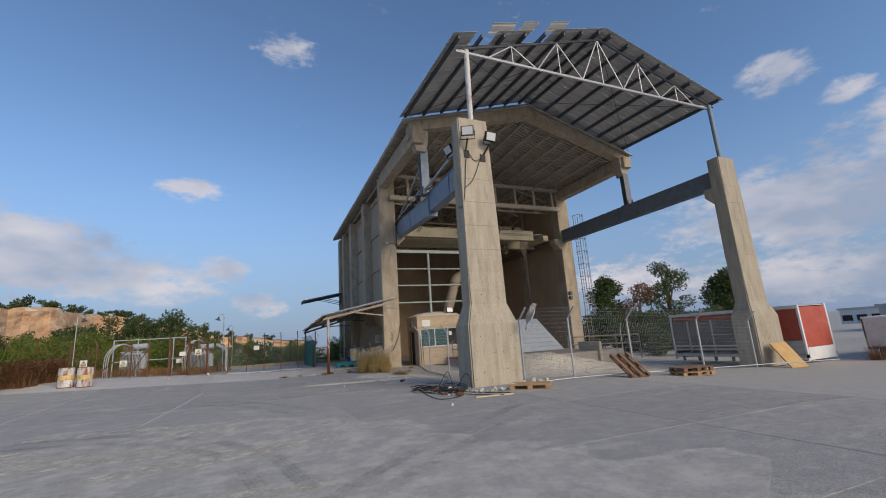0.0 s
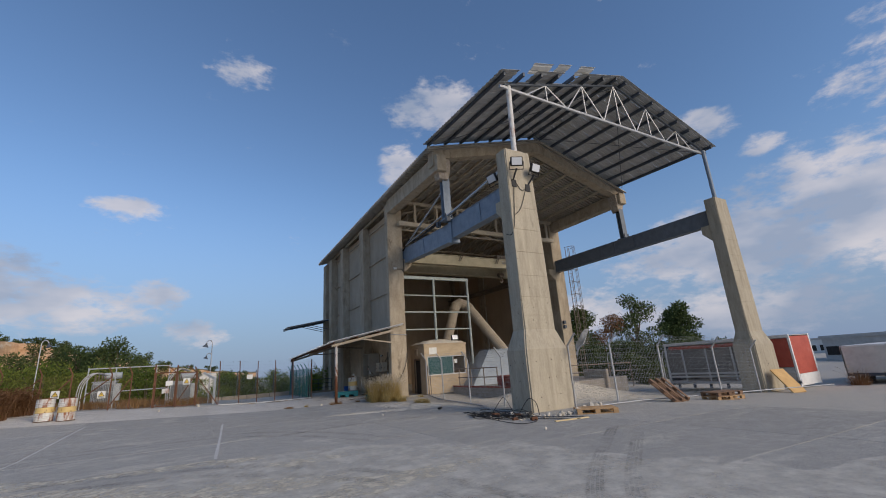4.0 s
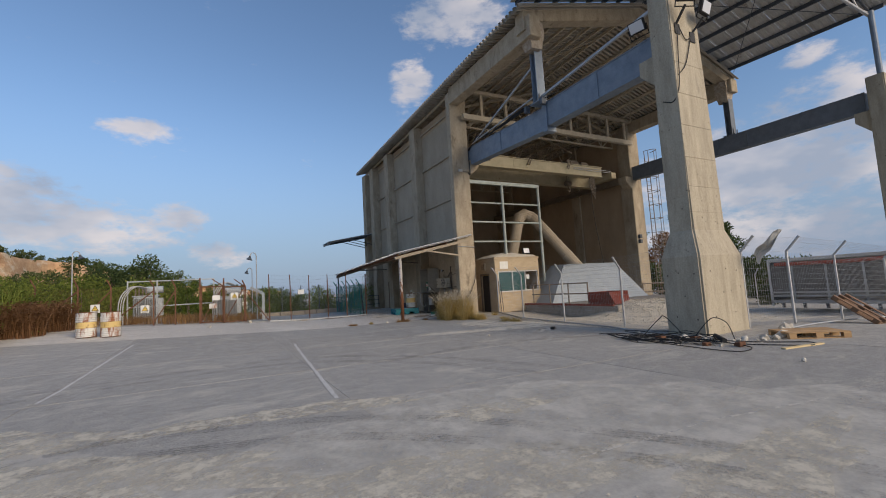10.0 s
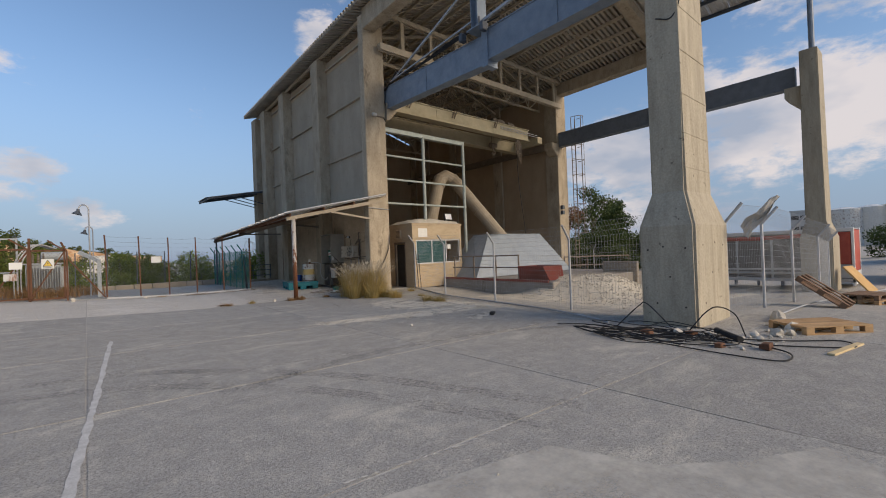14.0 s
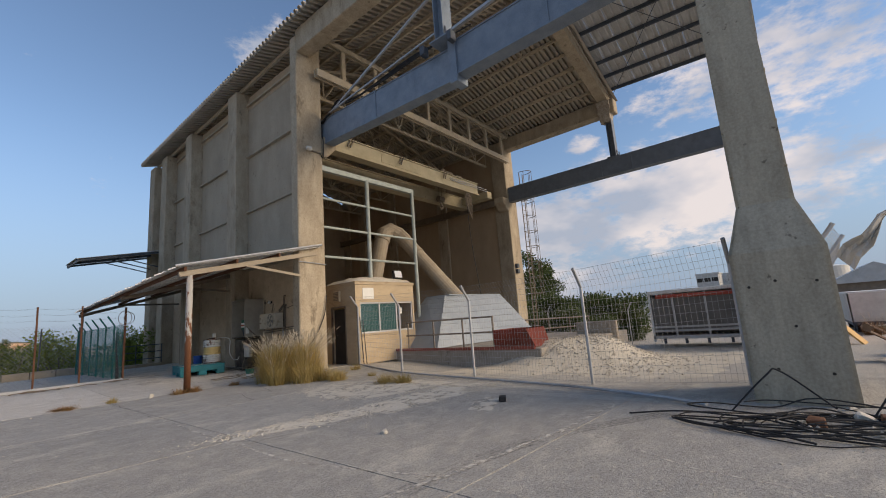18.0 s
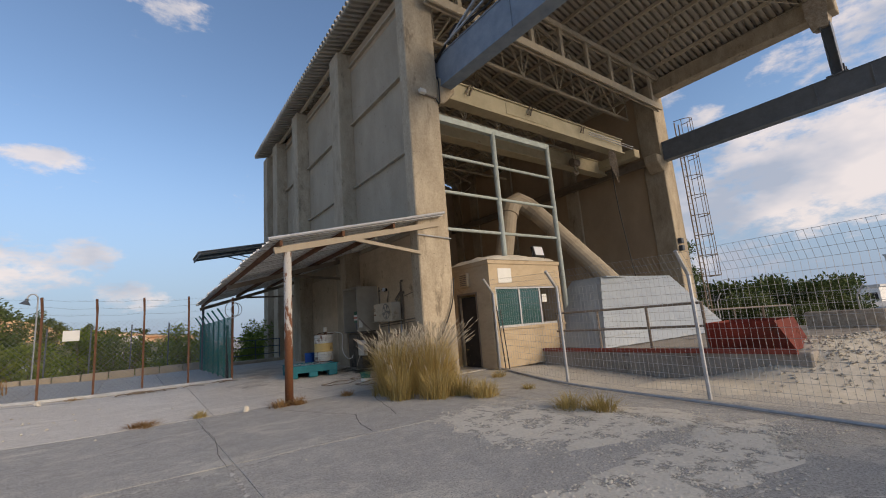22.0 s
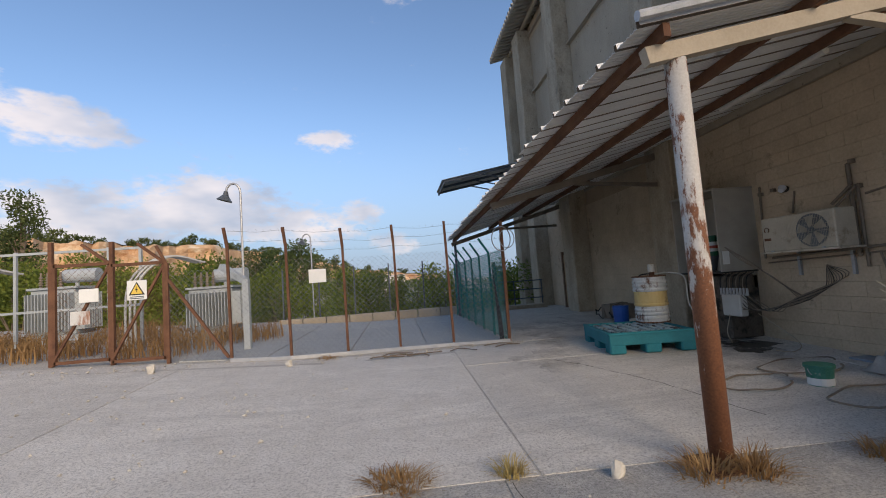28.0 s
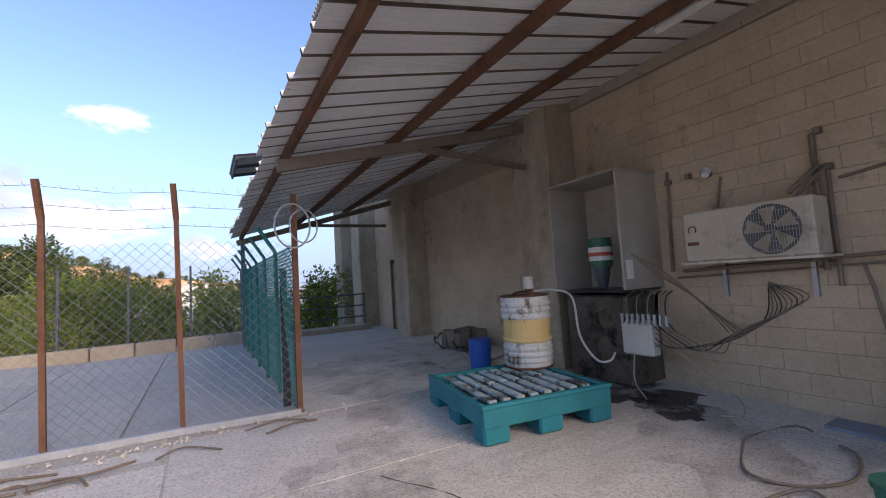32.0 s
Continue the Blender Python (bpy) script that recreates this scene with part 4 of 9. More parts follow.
# ---- free-standing gantry columns ----
def gantry_column(name, cx, mat, zb, dy=0.0):
    ob = thing(name, (cx, 13.5, zb), "board-marked concrete gantry column on a flared pedestal", "column", "gantry columns", "structure")
    p0, p1, s0, s1, y0, y1, v0, v1 = -1.0, 0.95, -0.74, 0.7, 13.03, 14.1, 13.24, 13.92
    rings = [(p0, p1, y0, y1, zb), (p0, p1, y0, y1, 2.03), (s0 - 0.02, s1 + 0.02, v0, v1, 2.73), (s0 + 0.02, s1 - 0.03, v0 + 0.03, v1, 5.6), (s0 + 0.08, s1 - 0.08, v0 + 0.06, v1, 9.9)]
    low = 0.0 if zb > -0.5 else -0.35
    rings = [(x0, x1, ya, yb, z + (low if 1 < z < 3 else 0)) for x0, x1, ya, yb, z in rings]
    bm = bmesh.new()
    loops = [[bm.verts.new((cx + a, c, z)) for a, c in ((x0, ya), (x1, ya), (x1, yb), (x0, yb))] for x0, x1, ya, yb, z in rings]
    for a, b in zip(loops, loops[1:]):
        for i in range(4):
            bm.faces.new((a[i], a[(i + 1) % 4], b[(i + 1) % 4], b[i]))
    bm.faces.new(loops[0][::-1]), bm.faces.new(loops[-1])
    bmesh.ops.bevel(bm, geom=[e for e in bm.edges if abs((e.verts[0].co - e.verts[1].co).z) > 0.3], offset=0.045, segments=2, affect="EDGES")
    part("shaft", bm, mat, ob)
    # near-black discs on the faces paint the shade inside the tie holes
    for z, fx in ((0.45, -0.55), (0.5, 0.35), (1.62, -0.6), (1.66, 0.1), (1.6, 0.6), (1.05, -0.1)):
        bm = bmesh.new()
        rod(bm, (cx + fx, y0 - 0.004, z + low), (cx + fx, y0 + 0.03, z + low), 0.019, 10)
        part("tie_hole", bm, HOLE_SHADE, ob)
        bm = bmesh.new()
        rod(bm, (cx + p0 - 0.004, 13.57 + 0.6 * fx, z + low - 0.05), (cx + p0 + 0.03, 13.57 + 0.6 * fx, z + low - 0.05), 0.019, 10)
        part("tie_hole", bm, HOLE_SHADE, ob)
    for z in (3.2, 3.9, 4.7, 5.6, 6.5, 7.4, 8.3):
        k = (z - 2.73) / 7.2
        part("pour_joint", box(cx + s0 + 0.08 * k - 0.004, cx + s1 - 0.08 * k + 0.004, v0 + 0.06 * k - 0.004, v1 + 0.004, z, z + 0.025, 0.006), mat, ob)
    bm = bmesh.new()
    prism(bm, [(13.88, 6.9), (14.5, 7.55), (14.5, 7.98), (13.88, 7.98)] if zb > -0.5 else [(13.88, 7.35), (14.5, 8.0), (14.5, 8.45), (13.88, 8.45)], "x", cx - 0.45, cx + 0.5)
    part("corbel", bm, mat, ob)
    ob.location.y += dy
    return ob


BOARD = material("board_marked_concrete", (0.25, 0.218, 0.16), (0.47, 0.418, 0.318), 4.0, 0.92, bump=0.9, grain=26, stain=(0.25, 0.222, 0.172), stain_scale=2.0, stain_cut=0.6, streak=0.16, pits=7.0)
gantry_column("gantry_column", 7.2, BOARD, -0.12)
gantry_column("gantry_column", 22.0, BOARD, -0.66, -0.25)

# crane runway beams and the short posts that prop the frame
def girder_piece(a, b, h, w, mat, parent):
    """A welded box-web girder from a to b; the points run along the middle of its bottom flange."""
    (xa, ya, za), (xb, yb, zb) = a, b
    bm = bmesh.new()
    prof = i_profile(0.0, 0.0, h, w, 0.035, w * 0.86)
    ends = [[bm.verts.new((x + u, y, z + v)) for u, v in prof] for x, y, z in (a, b)]
    n = len(prof)
    for i in range(n):
        bm.faces.new((ends[0][i], ends[0][(i + 1) % n], ends[1][(i + 1) % n], ends[1][i]))
    bm.faces.new(ends[0][::-1]), bm.faces.new(ends[1])
    return part("beam", bm, mat, parent)


def prop_on(cx, y, z0, z1, mat, ob):
    bm = bmesh.new()
    for dx in (-0.11, 0.11):
        bx(bm, cx + dx - 0.11, cx + dx + 0.11, y - 0.16, y - 0.13, z0, z1)
        bx(bm, cx + dx - 0.11, cx + dx + 0.11, y + 0.13, y + 0.16, z0, z1)
    bx(bm, cx - 0.02, cx + 0.02, y - 0.13, y + 0.13, z0, z1)
    part("prop_post", bm, mat, ob)
    part("base_plate", box(cx - 0.3, cx + 0.3, y - 0.32, y + 0.32, z0 - 0.04, z0), mat, ob)
    for dx in (-0.2, 0.2):
        bm = bmesh.new()
        rod(bm, (cx + dx, y - 0.22, z0), (cx + dx, y - 0.22, z0 + 0.3), 0.03, 6)
        part("anchor_bolt", bm, DARK_STEEL, ob)


rb = thing("runway_beam", (7.8, 20, 8.1), "blue-grey steel runway beam between column and hall", "steel beam", "runway beams", "structure")
girder_piece((7.72, 13.92, 8.02), (7.95, 19.75, 8.12), 1.05, 0.44, BLUE_STEEL, rb)
girder_piece((7.93, 19.72, 7.98), (8.3, 26.75, 8.46), 1.02, 0.42, BLUE_STEEL, rb)
part("splice_plate", box(7.69, 8.19, 19.6, 19.86, 7.9, 9.22, 0.01), BLUE_STEEL, rb)
for y in (16.8, 23.2):
    x, z = (7.83, 8.07) if y < 19 else (8.12, 8.22)
    part("stiffener", box(x - 0.22, x + 0.22, y, y + 0.03, z + 0.04, z + 0.98), BLUE_STEEL, rb)
prop_on(7.72, 19.98, 9.26, 11.7, BLUE_STEEL, rb)
for y, dx in ((19.5, -0.2), (20.5, -0.22)):
    part("clamp_bracket", box(7.6 + dx, 7.85 + dx, y, y + 0.16, 9.0, 9.3, 0.02), DARK_STEEL, rb)
EAST_BEAM = material("grey_blue_beam_paint", (0.1, 0.118, 0.14), (0.17, 0.192, 0.22), 2.5, 0.5, bump=0.15, grain=50, stain=(0.14, 0.1, 0.07), stain_scale=2.0, stain_cut=0.68)
rb = thing("runway_beam", (22.15, 20, 8.5), "dark grey-blue steel runway beam between column and hall", "steel beam", "runway beams", "structure")
girder_piece((22.15, 13.92, 8.5), (22.15, 26.6, 8.5), 0.95, 0.46, EAST_BEAM, rb)
for y in (18.85, 20.45):
    part("stiffener", box(21.91, 22.39, y, y + 0.03, 8.54, 9.42), EAST_BEAM, rb)
prop_on(22.15, 19.75, 9.49, 11.65, EAST_BEAM, rb)
bm = bmesh.new()
bar(bm, (7.75, 14.6, 10.05), (7.72, 20.1, 9.45), 0.09, 0.09)
bar(bm, (7.7, 20.3, 11.0), (8.0, 25.6, 9.55), 0.07, 0.07)
bar(bm, (7.6, 20.2, 9.6), (7.98, 25.9, 9.5), 0.05, 0.05)
solid("loose_brace", bm, GALV, "loose galvanised brace lying along the runway beam", "brace")
bm = bmesh.new()
for k in range(5):
    tube(bm, curve_pts([(8.0 + 0.05 * k, 26.5, 9.3), (7.98, 25.4, 9.55 + 0.06 * k), (7.95, 23.4 + 0.3 * k, 9.42), (7.9, 21.6, 9.45 + 0.04 * k), (7.78, 20.2, 9.42), (7.7, 19.0, 9.3)], 5), 0.02, 5)
solid("loose_cables", bm, BLACK, "black cables draped along the runway beam", "cable")

# ---- lean-to roof against the west wall ----
lean = thing("lean_to_roof", (5, 31, 3), "ribbed sheet lean-to roof on rusty steel frame", "lean-to roof", kind="structure")
LX0, LX1, LY0, LY1 = 3.1, 7.68, 26.25, 39.1


def lean_z(x, y=26.3):
    """Roof height: pitched down from the wall, and sagging a little to the north."""
    k = (y - 26.3) / 12.8
    lo, hi = 3.36 - 0.42 * k, 4.33 - 0.1 * k
    return lo + (hi - lo) * (x - LX0) / (LX1 - LX0)


k, y = 0, LY0
while y < LY1 - 0.3:
    bm = bmesh.new()
    d = Vector((LX0 - LX1, 0, lean_z(LX0, y) - lean_z(LX1, y)))
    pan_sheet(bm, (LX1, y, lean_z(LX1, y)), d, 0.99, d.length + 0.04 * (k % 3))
    # the brown second slot is painted shade up inside the ribs
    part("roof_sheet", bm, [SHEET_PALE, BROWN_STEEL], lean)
    y += 0.99
    k += 1
for f in (0.05, 0.36, 0.66):
    x = LX0 + (LX1 - LX0) * f
    bm = bmesh.new()
    bar(bm, (x, LY0 + 0.02, lean_z(x, LY0) - 0.07), (x, LY1 - 0.1, lean_z(x, LY1) - 0.07), 0.06, 0.11)
    part("purlin", bm, RUST, lean)
for y in (26.42, 32.0, 38.7):
    bm = bmesh.new()
    bar(bm, (LX0 + 0.12, y, lean_z(LX0 + 0.12, y) - 0.19), (7.62, y, lean_z(7.62, y) - 0.19), 0.09, 0.14)
    part("rafter", bm, DUCT if y < 27 else BROWN_STEEL, lean)
    bm = bmesh.new()
    bar(bm, (5.1, y, lean_z(5.1, y) - 0.24), (7.0 if y < 27 else 7.3, y, 3.28), 0.07, 0.08)
    part("strut", bm, DUCT if y < 27 else BROWN_STEEL, lean)
bm = bmesh.new()
tube(bm, [(3.05, 26.2, 3.4), (7.7, 26.2, 4.4)], 0.04, 8)
part("front_trim_pipe", bm, GALV, lean)
bm = bmesh.new()
rod(bm, (3.51, 26.46, 0.0), (3.51, 26.46, lean_z(3.5) - 0.24), 0.083, 32)
part("post", bm, POST_PAINT, lean, "round post with flaking white paint and rust", True)
part("post_plate", box(3.31, 3.67, 26.28, 26.64, 0.0, 0.015), RUST, lean)
bm = bmesh.new()
rod(bm, (3.35, 38.7, 0.1), (3.35, 38.7, lean_z(3.35, 38.7) - 0.2), 0.05, 10)
part("post", bm, DARK_STEEL, lean)

# second small awning, higher and further along the wall
aw = thing("awning", (5, 42.5, 5.8), "small corrugated awning on welded brackets", "awning", kind="structure")
bm = bmesh.new()
d = Vector((3.05 - 7.0, 0, 5.2 - 5.95))
ribbed(bm, (7.0, 40.6, 5.95), (0, 1, 0), d, 2.6, d.length, 0.25, 0.03)
part("roof_sheet", bm, SHEET, aw)
for y in (40.7, 41.9, 43.1):
    bm = bmesh.new()
    bar(bm, (3.1, y, 5.13), (7.0, y, 5.87), 0.07, 0.1)
    bar(bm, (4.8, y, 5.42), (7.0, y, 4.9), 0.05, 0.05)
    part("bracket", bm, DARK_STEEL, aw)
bm = bmesh.new()
bar(bm, (3.15, 40.6, 5.1), (3.15, 43.2, 5.1), 0.07, 0.12)
part("edge_purlin", bm, DARK_STEEL, aw)

# pipe grid in the hall front
aw.location += Vector((0.32, 0.7, 0.68))

grid = thing("pipe_grid", (10.5, 26.62, 3.3), "grey-green pipe frame in the hall opening", "pipe frame", kind="structure")
bm = bmesh.new()
prism(bm, [(26.55, 7.42), (26.72, 7.42), (26.72, 7.62), (26.55, 7.62)], "x", 8.0, 13.12)
part("top_channel", bm, GREEN_PIPE, grid)
for z in (6.32, 5.2, 4.06):
    bm = bmesh.new()
    rod(bm, (8.0, 26.62, z), (13.15, 26.62, z), 0.05, 8)
    part("rail", bm, GREEN_PIPE, grid)
for x, z0 in ((10.28, 3.2), (13.03, 0.0)):
    bm = bmesh.new()
    rod(bm, (x, 26.6, z0), (x, 26.6, 7.5), 0.085, 12)
    part("upright", bm, GREEN_PIPE, grid)


# ---- overhead crane in the hall ----
crane = thing("overhead_crane", (15, 29.0, 8.8), "beige overhead travelling crane with hoist and hook", "crane")
for name, y, z0, z1, x1 in (("front_girder", 27.5, 8.76, 9.52, 19.8), ("rear_girder", 29.4, 8.5, 9.25, 21.2)):
    bm = box(8.3, x1, y - 0.16, y + 0.16, z0 + 0.05, z1 - 0.04)
    bx(bm, 8.3, x1, y - 0.27, y + 0.22, z0, z0 + 0.05)
    bx(bm, 8.3, x1, y - 0.24, y + 0.22, z1 - 0.04, z1)
    part(name, bm, BEIGE, crane)
part("splice_plate", box(11.9, 14.6, 27.32, 27.34, 8.95, 9.38), BEIGE, crane)
for x in (10.1, 13.2, 16.6):
    bm = bmesh.new()
    for dx in (-0.08, 0.08):
        bar(bm, (x + dx - 0.2, 27.2, 9.1), (x + dx + 0.1, 27.28, 9.56), 0.04, 0.05)
        bar(bm, (x + dx + 0.1, 27.28, 9.56), (x + dx + 0.14, 27.7, 9.56), 0.05, 0.04)
    part("clip", bm, BROWN_STEEL, crane, "brown steel bracket on the girder")
for x in (8.7, 20.9):
    part("end_carriage", box(x - 0.25, x + 0.25, 27.2, 29.9, 8.75, 9.2, 0.03), BEIGE, crane)
part("trolley_frame", box(17.2, 19.9, 27.55, 29.3, 9.5, 9.66, 0.03), BROWN_STEEL, crane)
for x, r, w in ((17.7, 0.2, 0.7), (18.7, 0.16, 0.55)):
    bm = bmesh.new()
    rod(bm, (x - w / 2, 28.0, 9.84), (x + w / 2, 28.0, 9.84), r, 16)
    rod(bm, (x + w / 2, 28.0, 9.84), (x + w / 2 + 0.12, 28.0, 9.84), r * 0.7, 12)
    part("hoist_drum" if r > 0.18 else "motor", bm, BROWN_STEEL, crane)
part("gearbox", box(16.95, 17.3, 27.75, 28.25, 9.62, 10.0, 0.05), BROWN_STEEL, crane)
for z in (9.3, 9.18):
    bm = bmesh.new()
    rod(bm, (17.0, 27.25, z), (20.6, 27.2, z - 0.05), 0.022, 6)
    part("conductor_rail", bm, GALV, crane)
bm = bmesh.new()
bx(bm, 17.8, 18.2, 28.72, 29.0, 8.42, 8.72)
rod(bm, (17.76, 28.86, 8.6), (18.24, 28.86, 8.6), 0.17, 14)
tube(bm, curve_pts([(18.0, 28.86, 8.44), (18.0, 28.86, 8.3), (18.16, 28.86, 8.14), (18.0, 28.86, 7.98), (17.84, 28.86, 8.1)], 5), 0.055, 8)
part("hook_block", bm, BROWN_STEEL, crane, "hook block with a forged hook")
for dx in (-0.12, 0.12):
    bm = bmesh.new()
    rod(bm, (18.0 + dx, 28.86, 8.6), (18.0 + dx, 28.86, 9.55), 0.014, 6)
    part("hoist_rope", bm, BROWN_STEEL, crane)
bm = bmesh.new()
tube(bm, curve_pts([(18.5, 27.3, 8.7), (18.6, 27.3, 6), (19.0, 27.2, 2.6)], 8), 0.02, 6)
part("pendant_cable", bm, BLACK, crane)
for k in range(6):
    bm = bmesh.new()
    drop = 0.42 + 0.07 * k
    pts = [(18.5 + 0.05 * k + 0.13 * math.sin(a), 27.27 - 0.015 * k, 8.68 - drop + drop * math.cos(a)) for a in np.linspace(0, 2 * math.pi, 16)[:-1]]
    tube(bm, pts, 0.016, 5, closed=True)
    part("cable_loop", bm, BROWN_STEEL, crane)
for x0, x1 in ((8.3, 8.55), (21.2, 21.45)):
    bm = bmesh.new()
    prism(bm, i_profile((x0 + x1) / 2, 8.3, 0.42, 0.25), "y", 27.0, 43.2)
    solid("crane_rail", bm, BROWN_STEEL, "dusty steel crane rail along the wall", "rail", "structure", "crane rails")

# inverted-V dust duct dropping into the hopper
duct = thing("dust_duct", (13.8, 28.8, 2.5), "dusty beige duct rising from the booth roof to the hopper", "duct")
bm = bmesh.new()
rod(bm, (12.3, 28.9, 2.9), (13.4, 29.2, 5.7), 0.36, 18)
part("riser", bm, DUCT, duct)
bm = bmesh.new()
tube(bm, [(13.36, 29.18, 5.6), (13.55, 29.2, 6.02), (13.95, 29.18, 6.25), (14.42, 29.05, 6.05), (14.62, 28.75, 5.66)], 0.4, 14)
part("elbow", bm, DUCT, duct)
bm = bmesh.new()
rod(bm, (14.58, 28.8, 5.75), (15.6, 26.2, 2.3), 0.36, 18)
part("chute", bm, DUCT, duct)
for f in (0.25, 0.5, 0.75):
    c = Vector((14.58, 28.8, 5.75)).lerp(Vector((15.6, 26.2, 2.3)), f)
    d = Vector((1.02, -2.6, -3.45)).normalized() * 0.03
    bm = bmesh.new()
    rod(bm, c - d, c + d, 0.385, 18)
    part("flange", bm, DUCT, duct)

# ---- operator booth ----
booth = thing("control_booth", (10.8, 27.2, 0), "sand-coloured operator booth with sliding window", "booth")
BX0, BX1, BY0, BY1, BH = 9.05, 12.2, 26.1, 28.1, 3.1
bm = bmesh.new()
bx(bm, BX0 + 0.12, BX1, BY0, BY0 + 0.14, 0, 1.12)
bx(bm, BX0 + 0.12, BX1, BY0, BY0 + 0.14, 2.3, BH)
bx(bm, BX0 + 0.12, BX0 + 0.2, BY0, BY0 + 0.14, 1.12, 2.3)
bx(bm, BX1 - 0.1, BX1, BY0, BY0 + 0.14, 1.12, 2.3)
part("front_wall", bm, BOOTH, booth)
bm = bmesh.new()
bx(bm, BX0, BX0 + 0.12, BY0, 26.75, 0, BH)
bx(bm, BX0, BX0 + 0.12, 27.58, BY1, 0, BH)
bx(bm, BX0, BX0 + 0.12, 26.75, 27.58, 2.16, BH)
part("side_wall", bm, BOOTH, booth)
part("side_wall", box(BX1 - 0.12, BX1, BY0 + 0.14, BY1, 0, BH), BOOTH, booth)
part("back_wall", box(BX0 + 0.12, BX1 - 0.12, BY1 - 0.12, BY1, 0, BH), BOOTH, booth)
bm = bmesh.new()
NX, NY = 14, 9
v = [[bm.verts.new((BX0 - 0.05 + (BX1 - BX0 + 0.1) * i / NX, BY0 - 0.05 + (BY1 - BY0 + 0.1) * j / NY, BH + (0.0 if i in (0, NX) or j in (0, NY) else 0.1 + 0.22 * math.sin(math.pi * i / NX) * math.sin(math.pi * j / NY) + 0.05 * noise.noise(Vector((i * 0.7, j * 0.7, 3)))))) for i in range(NX + 1)] for j in range(NY + 1)]
for j in range(NY):
    for i in range(NX):
        bm.faces.new((v[j][i], v[j][i + 1], v[j + 1][i + 1], v[j + 1][i]))
part("roof_dust", bm, DUST, booth, "heap of pale dust on the roof", True)
part("roof_slab", box(BX0 - 0.03, BX1 + 0.03, BY0 - 0.03, BY1 + 0.03, BH - 0.12, BH), BOOTH, booth)
bm = bmesh.new()
for z0, z1, x0, x1 in ((1.12, 1.18, 9.25, 12.1), (2.24, 2.3, 9.25, 12.1), (1.18, 2.24, 9.25, 9.31), (1.18, 2.24, 10.22, 10.28), (1.18, 2.24, 11.14, 11.2), (1.18, 2.24, 12.04, 12.1)):
    bx(bm, x0, x1, BY0 + 0.03, BY0 + 0.09, z0, z1)
win = part("window", bm, GALV, booth, "aluminium sliding window frame")
for x0, x1 in ((9.31, 10.22), (10.28, 11.14)):
    g = part("pane", box(x0, x1, BY0 + 0.055, BY0 + 0.065, 1.18, 2.24), GLASS, win)
    g.visible_shadow = False
part("notice", box(11.25, 11.47, BY0 + 0.02, BY0 + 0.03, 1.8, 2.05), PAPER, booth)
part("notice", box(9.4, 9.95, BY0 - 0.012, BY0, 2.42, 2.85), PAPER, booth, "blank white notice board")
bm = box(BX0 - 0.1, BX0, 26.98, 27.36, 2.4, 2.82, 0.015)
vent = part("vent_box", bm, BOOTH, booth, "plaster-coloured ventilator box")
for k in range(6):
    part("louvre", box(BX0 - 0.112, BX0 - 0.1, 27.02, 27.32, 2.45 + 0.058 * k, 2.48 + 0.058 * k), BROWN_STEEL, vent)
bm = bmesh.new()
bx(bm, BX0 + 0.1, BX1 + 0.02, BY0 - 0.035, BY0, 1.05, 1.12)
part("window_sill", bm, BOOTH, booth)
# no real leaf: a near-black sheet paints the shade in the open doorway
part("door_leaf", box(BX0 + 0.09, BX0 + 0.12, 26.8, 27.55, 0.02, 2.1), INTERIOR_SHADE, booth, "dark sheet painting the shade in the open doorway")
bm = bmesh.new()
bx(bm, BX0 - 0.02, BX0 + 0.03, 26.7, 26.75, 0, 2.2)
bx(bm, BX0 - 0.02, BX0 + 0.03, 27.58, 27.63, 0, 2.2)
bx(bm, BX0 - 0.02, BX0 + 0.03, 26.7, 27.63, 2.16, 2.22)
part("door_frame", bm, BROWN_STEEL, booth)


for x, z in ((9.16, 1.75), (9.3, 1.62)):
    bm = bmesh.new()
    rod(bm, (x, 25.88, 0.0), (x + 0.04, 26.07, z), 0.018, 6)
    solid("leaning_bar", bm, BLACK, "dark steel bar leaning against the booth corner", "bar", group="leaning bars")

# ---- floodlights ----
def floodlight(at, turn, tilt, lab):
    ob = thing("floodlight", (0, 0, 0), lab, "floodlight", "floodlights")
    bm = box(-0.24, 0.24, -0.06, 0.06, -0.18, 0.18, 0.02)
    part("housing", bm, BLACK, ob)
    part("glass", box(-0.2, 0.2, -0.068, -0.06, -0.14, 0.15), LAMP_GLASS, ob)
    bm = bmesh.new()
    tube(bm, [(-0.27, 0, 0), (-0.27, 0.03, -0.3), (0.27, 0.03, -0.3), (0.27, 0, 0)], 0.02, 6)
    part("bracket", bm, BLACK, ob)
    ob.matrix_basis = pose(*at, tilt, 0, turn)
    return ob


floodlight((6.68, 12.86, 9.12), -25, 18, "black floodlight bracketed to the gantry column")
floodlight((7.72, 12.98, 9.08), 5, 18, "black floodlight bracketed to the gantry column")
floodlight((11.5, 26.3, 3.45), 0, -12, "small floodlight on the booth roof edge")
for p, q in (((6.8, 13.42, 8.4), (6.7, 12.92, 8.86)), ((7.48, 13.42, 8.3), (7.7, 13.04, 8.82))):
    bm = bmesh.new()
    bar(bm, p, q, 0.05, 0.05)
    bx(bm, p[0] - 0.11, p[0] + 0.11, 13.26, 13.38, p[2] - 0.15, p[2] + 0.15)
    solid("floodlight_bracket", bm, BLACK, "black floodlight bracket on the gantry column", "bracket", group="floodlight brackets")
